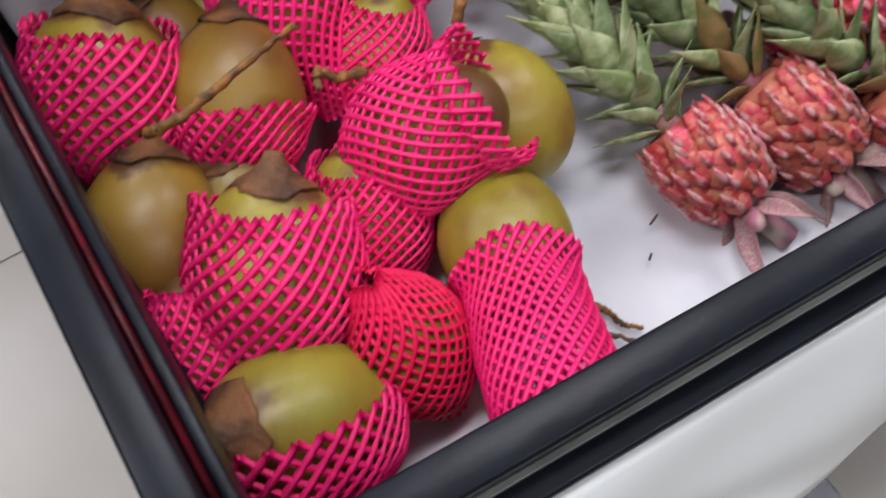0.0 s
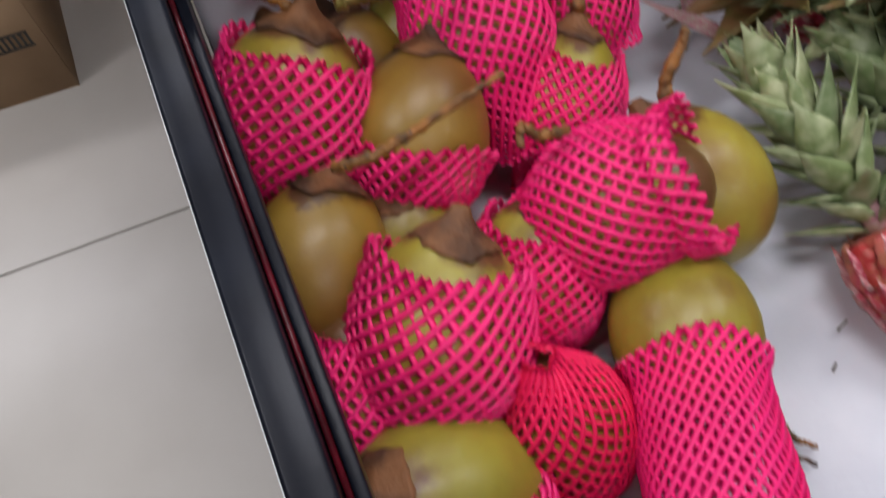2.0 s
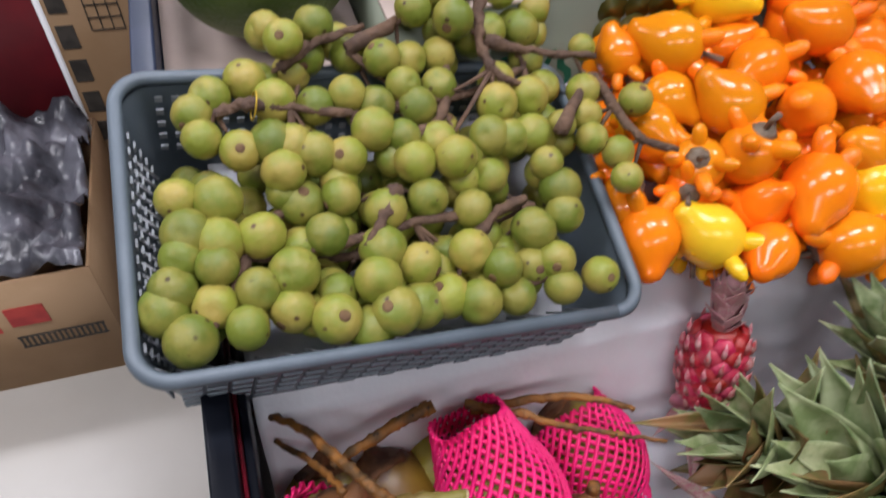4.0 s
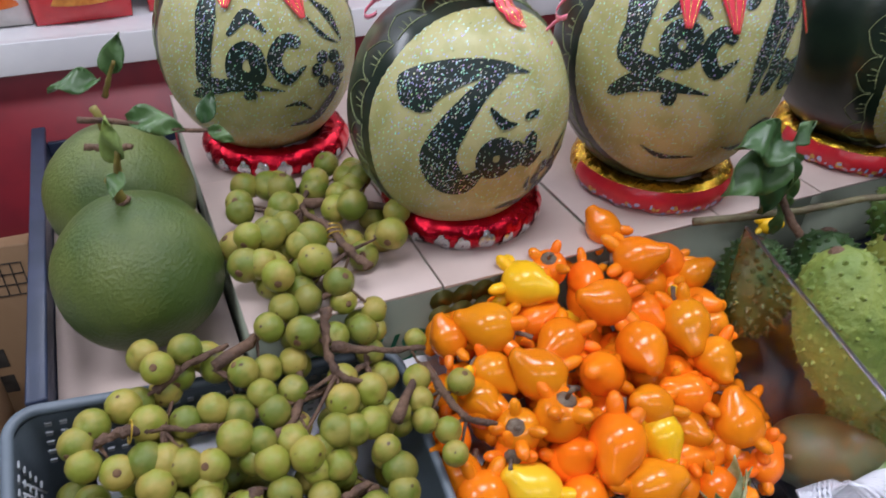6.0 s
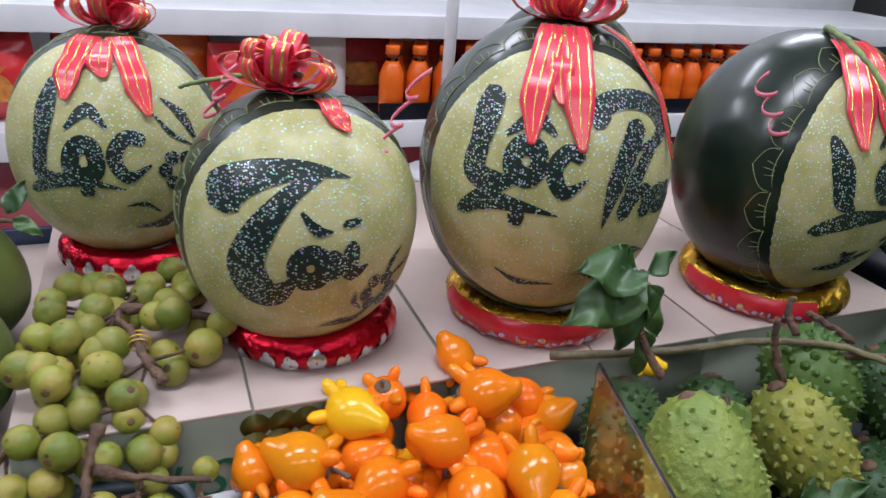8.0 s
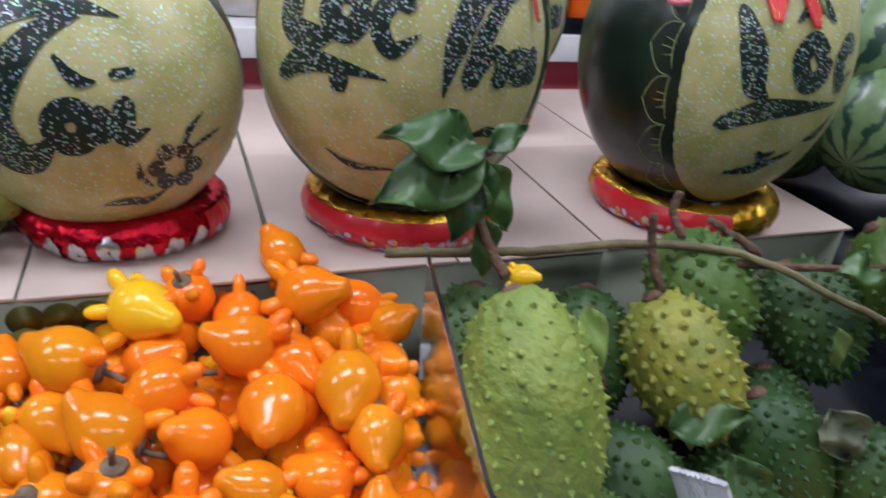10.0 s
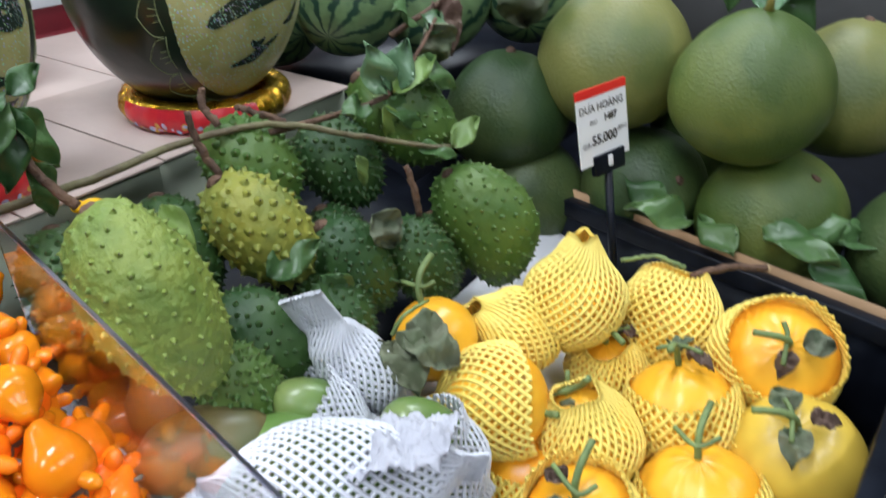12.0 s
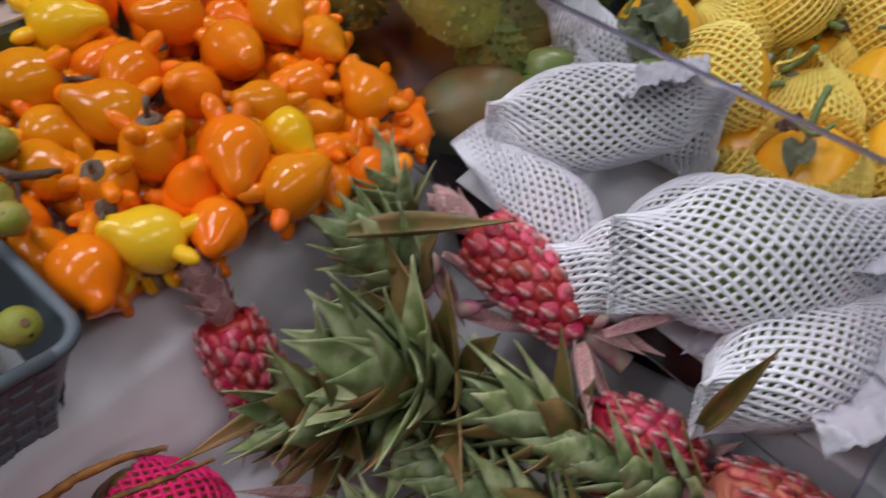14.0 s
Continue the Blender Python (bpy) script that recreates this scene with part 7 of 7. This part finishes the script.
twig_with_leaves([(1.075, 0.405, 0.80), (1.085, 0.395, 0.825), (1.12, 0.385, 0.83)], 0.003, "wilted melon leaves on a green stalk",
                 [((1.075, 0.40, 0.80), (-0.3, -0.6, -0.3), (-0.4, -0.4, 1), LEAF_WILT, 1.2), ((1.08, 0.39, 0.81), (0.2, -0.9, -0.2), (-0.3, -0.2, 1), LEAF_WILT, 1.3), ((1.07, 0.40, 0.79), (-0.7, -0.1, -0.3), (-0.3, -0.6, 0.8), LEAF_WILT, 1.1)], "wilted_sprig", VINE)
twig_with_leaves([(1.05, -0.05, 0.71), (1.03, -0.075, 0.725), (1.01, -0.10, 0.73)], 0.004, "crumpled dry melon leaf on a stalk",
                 [((1.01, -0.10, 0.73), (0.3, -0.4, 0.4), (-0.5, -0.2, 0.8), LEAF_WILT, 1.3), ((1.015, -0.095, 0.73), (-0.3, -0.8, 0.1), (-0.5, 0, 0.8), LEAF_WILT, 1.2), ((1.02, -0.09, 0.73), (0.8, -0.5, -0.2), (0, -0.3, 1), LEAF_GEO, 0.7)], "wilted_sprig", VINE)

# ---- mangoes in white nets ----
def mango(c, axis, rx, rz, cover, label, seed, skin=MANGO, flare=0.004, dense=30):
    t = thing("mango", label, "mango", along(c, axis, seed * 50), "mangoes")
    part("fruit", lathe(egg(rx, rz, rows=18, sharp=0.25), 32, lambda p: Vector((p.x, p.y * 0.88, p.z)), 0.02, seed), skin, t)
    if cover:
        lo, hi = cover

        def around(u, v):
            k = lo + (hi - lo) * v
            rr = rx * math.sqrt(max(0, 1 - min(1, abs(k)) ** 2)) * (1 - 0.12 * k)
            rr = max(rr, rx * (0.80 - 0.16 * abs(k)))
            flat = min(1, max(0, abs(k) - 0.85) / 0.35)
            rr += 0.004 + flare * max(0, v - 0.8) * 5 + 0.006 * noise.noise((math.cos(6.28 * u) * 1.6, math.sin(6.28 * u) * 1.6, v * 3 + seed))
            return (rr * math.cos(6.2832 * u), rr * (0.92 - 0.84 * flat) * math.sin(6.2832 * u) + 0.012 * flat * math.cos(6.2832 * u), k * rz)
        part("foam_net", net(around, dense, 0.23 * (hi - lo) * rz / 0.1, 0.0024, 30), WFOAM, t, "white foam net sleeve")
    return t


mango((0.838, 0.135, 0.705), (0.66, -0.62, -0.12), 0.066, 0.118, (-1.28, 1.35), "green mango lying in a white foam net", 1)
mango((0.905, 0.345, 0.757), (0.62, -0.72, -0.02), 0.056, 0.100, (-1.25, 1.4), "green mango in a white foam net with torn paper", 2)
mango((0.812, 0.360, 0.690), (0.06, 0.82, 0.52), 0.042, 0.075, (-1.3, 1.55), "mango in an upright rolled white foam net", 3, flare=0.0)
mango((0.815, 0.235, 0.660), (0.7, -0.5, -0.1), 0.052, 0.085, (-1.3, 1.2), "green mango in a white foam net underneath", 4)
mango((0.790, 0.070, 0.640), (0.75, -0.4, 0.0), 0.052, 0.090, (-1.3, 1.3), "mango in a white foam net by the rail", 5)
mango((0.868, 0.490, 0.745), (0.5, -0.5, 0.2), 0.056, 0.072, None, "bare blushing mango behind the acrylic", 6, RIPEMANGO)
mango((0.905, 0.440, 0.745), (0.6, -0.5, 0.2), 0.040, 0.058, None, "bare small green mango", 7)
mango((1.040, 0.430, 0.765), (-0.30, 0.35, 0.80), 0.040, 0.062, (-1.5, 1.9), "mango in a white foam net standing on end", 8, flare=0.0)
mango((0.970, 0.430, 0.745), (-0.4, 0.5, 0.6), 0.042, 0.060, (-1.2, 0.45), "green mango half out of a white foam net", 9, flare=0.012)
mango((1.010, 0.310, 0.725), (-0.2, 0.5, 0.7), 0.050, 0.072, (-1.4, 0.35), "green mango in a white foam net with open top", 10, flare=0.012)
mango((0.985, 0.150, 0.640), (0.55, -0.6, 0.1), 0.046, 0.075, (-1.3, -0.1), "green mango half out of its white foam net", 11)
mango((0.945, 0.030, 0.645), (0.8, -0.35, 0.15), 0.046, 0.075, (-1.3, 1.3), "mango in a white foam net by the rail", 12)
mango((0.900, 0.220, 0.665), (0.7, -0.5, 0.1), 0.050, 0.080, (-1.2, 1.2), "mango in a white foam net underneath", 13)
mango((0.88, 0.08, 0.60), (0.7, -0.5, 0.1), 0.050, 0.080, (-1.2, 1.2), "mango in a white foam net underneath", 14)


def tissue(c, size, turn, lift, seed, label):
    """Crumpled thin paper lying over the mangoes."""
    def at(u, v):
        x, y = (u - 0.5) * size, (v - 0.5) * size * 0.8
        n = Vector((u * 4, v * 4, seed))
        return (x, y, lift * (1 - 1.6 * ((u - .5) ** 2 + (v - .5) ** 2)) + 0.016 * noise.noise(n) + 0.010 * abs(noise.noise(n * 2.7)) + 0.005 * noise.noise(n * 6))
    solo("tissue_paper", sheet(40, 40, at, 0.0006), TISSUE, label, "paper", pose(*c, -14, 16, turn))


tissue((0.940, 0.290, 0.800), 0.11, 20, 0.012, 3, "torn white paper over a netted mango")
tissue((0.800, 0.005, 0.625), 0.16, 30, 0.03, 5, "crumpled white wrapping paper by the rail")
tissue((0.822, 0.070, 0.602), 0.18, -20, 0.03, 8, "crumpled white wrapping paper by the pineapples")
tissue((0.880, -0.010, 0.655), 0.20, 55, 0.02, 11, "crumpled white wrapping paper by the rail")
tissue((0.930, 0.090, 0.675), 0.20, 15, 0.02, 14, "crumpled white paper under the melons")
solo("torn_leaf", LEAF_GEO, None, "dark torn leaf on the white paper", "leaf", leafpose((0.750, 0.085, 0.668), (0.6, -0.4, -0.1), (-0.5, -0.4, 0.8)) @ Matrix.Scale(0.7, 4))

# ---- acrylic divider ----
panel = thing("acrylic_divider", "clear scuffed acrylic divider between the bins", "divider")
top_a, top_b = Vector((0.713, -0.010, 0.890)), Vector((0.815, 0.672, 0.988))
low_a, low_b = Vector((0.716, -0.010, 0.56)), Vector((0.818, 0.665, 0.72))
across = (top_b - top_a).cross(Vector((0, 0, 1))).normalized() * 0.0032
quad = [top_a, top_b, low_b, low_a]
g = Geo([*quad, *[p + across for p in quad]])
g.f = [(0, 1, 2, 3), (7, 6, 5, 4), (1, 0, 4, 5), (2, 1, 5, 6), (3, 2, 6, 7), (0, 3, 7, 4)]
pane = part("sheet", g, ACRYL, panel, smooth=False)
pane.visible_shadow = False
part("top_edge", tube([top_a + across * .5, top_b + across * .5], 0.0022, 4), ACRYLEDGE, panel, "bright cut edge", smooth=False)
part("front_edge", tube([top_a + across * .5, low_a + across * .5], 0.0022, 4), ACRYLEDGE, panel, "bright cut edge", smooth=False)
part("drill_hole", tube([(0.7245, 0.010, 0.868), (0.7165, 0.012, 0.868)], 0.004, 10), DIRT, panel)

# ---- pineapples ----
def pine_leaf(length, width, curl, seed):
    """A stiff channelled leaf that tapers to a long point."""
    def at(u, v):
        w = width * 0.5 * (0.62 + 0.55 * math.sin(math.pi * min(1, v * 1.15))) * max(0.02, 1 - v ** 2.2)
        x = (u - 0.5) * 2 * w
        return (x, length * v * (1 - 0.2 * abs(curl) * v), 2.2 * x * x + abs(x) * 0.25 + curl * length * v * v * 0.55 + 0.012 * math.sin(7 * v + seed))
    return sheet(6, 12, at, 0.012)


PLEAVES = [[pine_leaf(1.0, 0.34, c, s).mesh("leaf", m) for s, c in ((1, -0.25), (2, 0.1), (3, 0.35))] for m in (PLEAF, PLEAFR, PLEAFP)]


FRUITLETS = [lathe([(1.0, -0.25), (0.95, 0.05), (0.62, 0.30), (0.15, 0.36)], 6).mesh("fruitlet", m) for m in (PINE, PINEO)]
BRACT_ME = tube([(0, -0.55, 0.26), (0, 0.05, 0.52), (0, 0.95, 0.66)], [0.24, 0.24, 0.02], 6).mesh("bract", BRACT)


def pine_body(t, r, h, seed, skin):
    """The pineapple's core and its fruitlets, each with one bract."""
    rnd = random.Random(seed)
    part("body", lathe([(r * 0.35, -h), (r * 0.75, -h * 0.9), (r * 0.96, -h * 0.6), (r, -h * 0.1), (r * 0.95, h * 0.4), (r * 0.78, h * 0.8), (r * 0.5, h)], 24), skin, t)
    for j in range(9):
        k = -0.85 + 1.65 * j / 8
        rr = r * (1 - 0.28 * abs(k) ** 2.2) * 0.97
        n = max(7, int(2 * math.pi * rr / 0.0235))
        for i in range(n):
            a = 2 * math.pi * (i + 0.5 * (j % 2)) / n
            d = Vector((math.cos(a), math.sin(a), 0.25 * k))
            p = Vector((rr * math.cos(a), rr * math.sin(a), h * k))
            x = Vector((0, 0, 1)).cross(d).normalized()
            m = Matrix((x, d.normalized().cross(x), d.normalized())).transposed().to_4x4()
            m.translation = p
            f = part("fruitlet", FRUITLETS[skin is PINEO], None, t, m=m @ Matrix.Scale(0.0126 * rnd.uniform(0.9, 1.1), 4))
            part("bract", BRACT_ME, None, f)


def pineapple(c, axis, r=0.042, h=0.055, crown=0.16, label="", seed=1, skin=PINE, leaves=26, base_leaves=6, spread=0.9, body=True, pink=False, blade=0.0, brown=0.10):
    """A small red pineapple: fruitlets, bracts, a crown of stiff leaves along its axis; blade: length of the leaves."""
    rnd = random.Random(seed)
    t = thing("pineapple", label or "small red pineapple with a grey-green crown", "pineapple", along(c, axis, seed * 30), "pineapples")
    if body:
        pine_body(t, r, h, seed, skin)
        part("stem", tube([(0, 0, -h + 0.005), (0.004, 0, -h - 0.02), (0.01, 0.004, -h - 0.055)], [0.012, 0.011, 0.012], 9), PLEAFP, t, "pink-green stem")
    blade = blade or crown * 0.8
    for i in range(leaves):
        f = i / leaves
        a = i * 2.39996 + rnd.uniform(-0.15, 0.15)
        tilt = spread * (1.15 - 0.90 * f) * rnd.uniform(0.85, 1.12)
        s = blade * (0.72 + 0.38 * math.sin(math.pi * (0.10 + 0.75 * f))) * rnd.uniform(0.8, 1.1)
        d = Vector((math.cos(a) * math.sin(tilt), math.sin(a) * math.sin(tilt), math.cos(tilt)))
        up = Vector((-math.cos(a) * math.cos(tilt), -math.sin(a) * math.cos(tilt), math.sin(tilt)))
        p = Vector((0.009 * math.cos(a), 0.009 * math.sin(a), h * 0.95 + crown * f))
        kind = 2 if pink else 1 if rnd.random() < (brown * 4 if f < 0.3 else brown) else 0
        wide = (1.0 + 0.9 * max(0.0, 0.08 - blade) / 0.05) * rnd.uniform(0.85, 1.15)
        part("leaf", PLEAVES[kind][rnd.randrange(3)], None, t, m=leafpose(p, d, up) @ Matrix.Diagonal((s * wide, s, s, 1)))
    part("crown_stalk", tube([(0, 0, h * 0.9), (0, 0, h + crown * 0.9)], [0.011, 0.006], 8), PLEAFP, t, "reddish stalk of the crown")
    for i in range(base_leaves // 2):
        a = i * 2.1 + seed
        part("bud", lathe(egg(0.010, 0.015, rows=8, sharp=0.3), 12, rough=0.1, seed=i), PLEAFP, t, "small pink-green bud", along((0.024 * math.cos(a), 0.024 * math.sin(a), -h - 0.008 * (i % 3)), (math.cos(a), math.sin(a), -0.4)))
    for i in range(base_leaves):
        a = i * 1.2 + seed
        d = Vector((0.55 * math.cos(a), 0.55 * math.sin(a), -0.9 + rnd.uniform(-.2, .5))).normalized()
        s = rnd.uniform(0.05, 0.085)
        part("leaf", PLEAVES[2][rnd.randrange(3)], None, t, "pale pink leaf at the base", leafpose((0.012 * math.cos(a), 0.012 * math.sin(a), -h - 0.008), d, (0, 0, 1)) @ Matrix.Diagonal((s * 0.8, s, s, 1)))
    return t


pineapple((0.728, 0.324, 0.664), (-0.08, 0.74, 0.50), 0.036, 0.076, 0.036, "bright red pineapple with a short pink-topped crown", 1, leaves=34, spread=0.4, pink=True, blade=0.034)
pineapple((0.618, 0.318, 0.615), (-0.66, 0.30, 0.52), 0.044, 0.020, 0.060, "broad rosette of grey-green pineapple leaves", 2, leaves=40, base_leaves=2, body=False, spread=1.15, blade=0.128, brown=0.22)
pineapple((0.668, 0.165, 0.565), (-0.45, 0.62, 0.45), 0.046, 0.058, 0.060, "red pineapple by the wrapping paper", 3, leaves=24, spread=0.75, blade=0.115, brown=0.2)
pineapple((0.494, 0.500, 0.645), (0.02, 0.25, 0.95), 0.030, 0.050, 0.050, "slim red pineapple standing against the step", 4, leaves=34, spread=0.42, base_leaves=4, pink=True, blade=0.038)
pineapple((0.668, 0.395, 0.640), (-0.30, 0.50, 0.75), 0.042, 0.020, 0.060, "upright grey-green pineapple crown among the fruit", 5, leaves=30, base_leaves=2, body=False, spread=0.8, blade=0.095, brown=0.06)
pineapple((0.490, 0.125, 0.535), (-0.20, 0.90, 0.30), 0.040, 0.046, 0.150, "orange-red pineapple lying on the paper", 6, PINEO, 46, 7, spread=0.85, blade=0.074, brown=0.05)
pineapple((0.585, 0.110, 0.540), (-0.28, 0.88, 0.32), 0.044, 0.052, 0.150, "orange-red pineapple lying on the paper", 7, PINEO, 46, 6, spread=0.85, blade=0.078, brown=0.05)
pineapple((0.680, 0.040, 0.550), (-0.35, 0.75, 0.30), 0.044, 0.055, 0.13, "orange-red pineapple by the rail", 8, PINEO, 36, 5, spread=0.85, blade=0.075, brown=0.05)
pineapple((0.590, 0.385, 0.560), (-0.62, 0.20, 0.42), 0.042, 0.050, 0.06, "pineapple with olive-brown leaves against the step", 10, leaves=30, spread=1.0, blade=0.115, brown=0.40)
pineapple((0.715, 0.455, 0.665), (-0.12, 0.35, 0.90), 0.040, 0.020, 0.05, "grey-green pineapple crown standing by the divider", 21, leaves=22, base_leaves=2, body=False, spread=0.6, blade=0.075)
pineapple((0.600, 0.240, 0.560), (-0.30, 0.70, 0.45), 0.040, 0.020, 0.05, "pale pineapple crown low in the heap", 23, leaves=22, base_leaves=2, body=False, spread=0.9, blade=0.095)
for p, d, s, k in (((0.60, 0.44, 0.755), (0.75, -0.55, -0.20), 0.17, 1), ((0.50, 0.44, 0.62), (-0.9, 0.2, 0.1), 0.13, 1), ((0.47, 0.37, 0.56), (-0.5, 0.7, 0.05), 0.10, 2), ((0.70, 0.25, 0.635), (-0.6, -0.4, 0.1), 0.12, 2), ((0.72, 0.23, 0.64), (0.5, -0.7, 0.3), 0.10, 2), ((0.66, 0.11, 0.66), (0.1, -0.3, 0.9), 0.12, 1)):
    solo("fallen_leaf", PLEAVES[k][1], None, "dry reddish pineapple leaf among the fruit", "leaf", leafpose(p, d, (0, -0.3, 1)) @ Matrix.Diagonal((s * 0.42, s, s, 1)), "loose leaves")

# ---- price tag ----
tag = thing("price_tag", "white price card with red strip on a black stick", "price tag", Matrix.Translation((1.475, 0.328, 0.950)) @ Matrix.Rotation(radians(-20), 4, "Z") @ Matrix.Rotation(radians(-4), 4, "Y") @ Matrix.Rotation(radians(-12), 4, "X"))
part("card", box(-0.050, -0.001, -0.054, 0.050, 0.001, 0.054, 0.0005), TAGWHITE, tag, smooth=False)
part("red_strip", box(-0.0502, -0.0016, 0.042, 0.0502, 0.0016, 0.0542), TAGRED, tag, smooth=False)
for body, size, x, z, bold in (("DƯA HOÀNG", 0.0145, -0.002, 0.026, 0.0002), ("PLU", 0.0085, -0.020, 0.006, 0.0001), ("1487", 0.0135, 0.014, 0.008, 0.0006), ("GIÁ:", 0.0095, -0.036, -0.024, 0.0001), ("55.000", 0.0190, 0.000, -0.020, 0.0006), ("đ/KG", 0.0085, 0.037, -0.014, 0.0001)):
    part("print", letters(body, size, bold), INK, tag, "black print", pose(x, -0.0018, z, 90), smooth=False)
part("holder", box(-0.026, -0.005, -0.072, 0.036, 0.005, -0.042, 0.002), BLACK_STEEL, tag)
part("clip", box(0.000, -0.0075, -0.062, 0.008, -0.0045, -0.046, 0.001), TAGWHITE, tag, "small pale clip")
part("stick", tube([(0.004, 0, -0.070), (-0.004, 0, -0.30)], 0.006, 8), BLACK_STEEL, tag)

# ---- floor tiles ----
TILE_ME = box(0.0015, 0.0015, -0.01, 0.7985, 0.7985, 0, 0.002).mesh("tile", TILE, False)
for i in range(-4, 5):
    for j in range(-4, 5):
        x, y = 0.12 + i * 0.8, 0.795 + j * 0.8
        if -3.2 < x < 3.4 and -3.2 < y < 3.4:
            t = new("tile", TILE_ME)
            t.parent = FLOOR
            t.location = (x, y, 0)
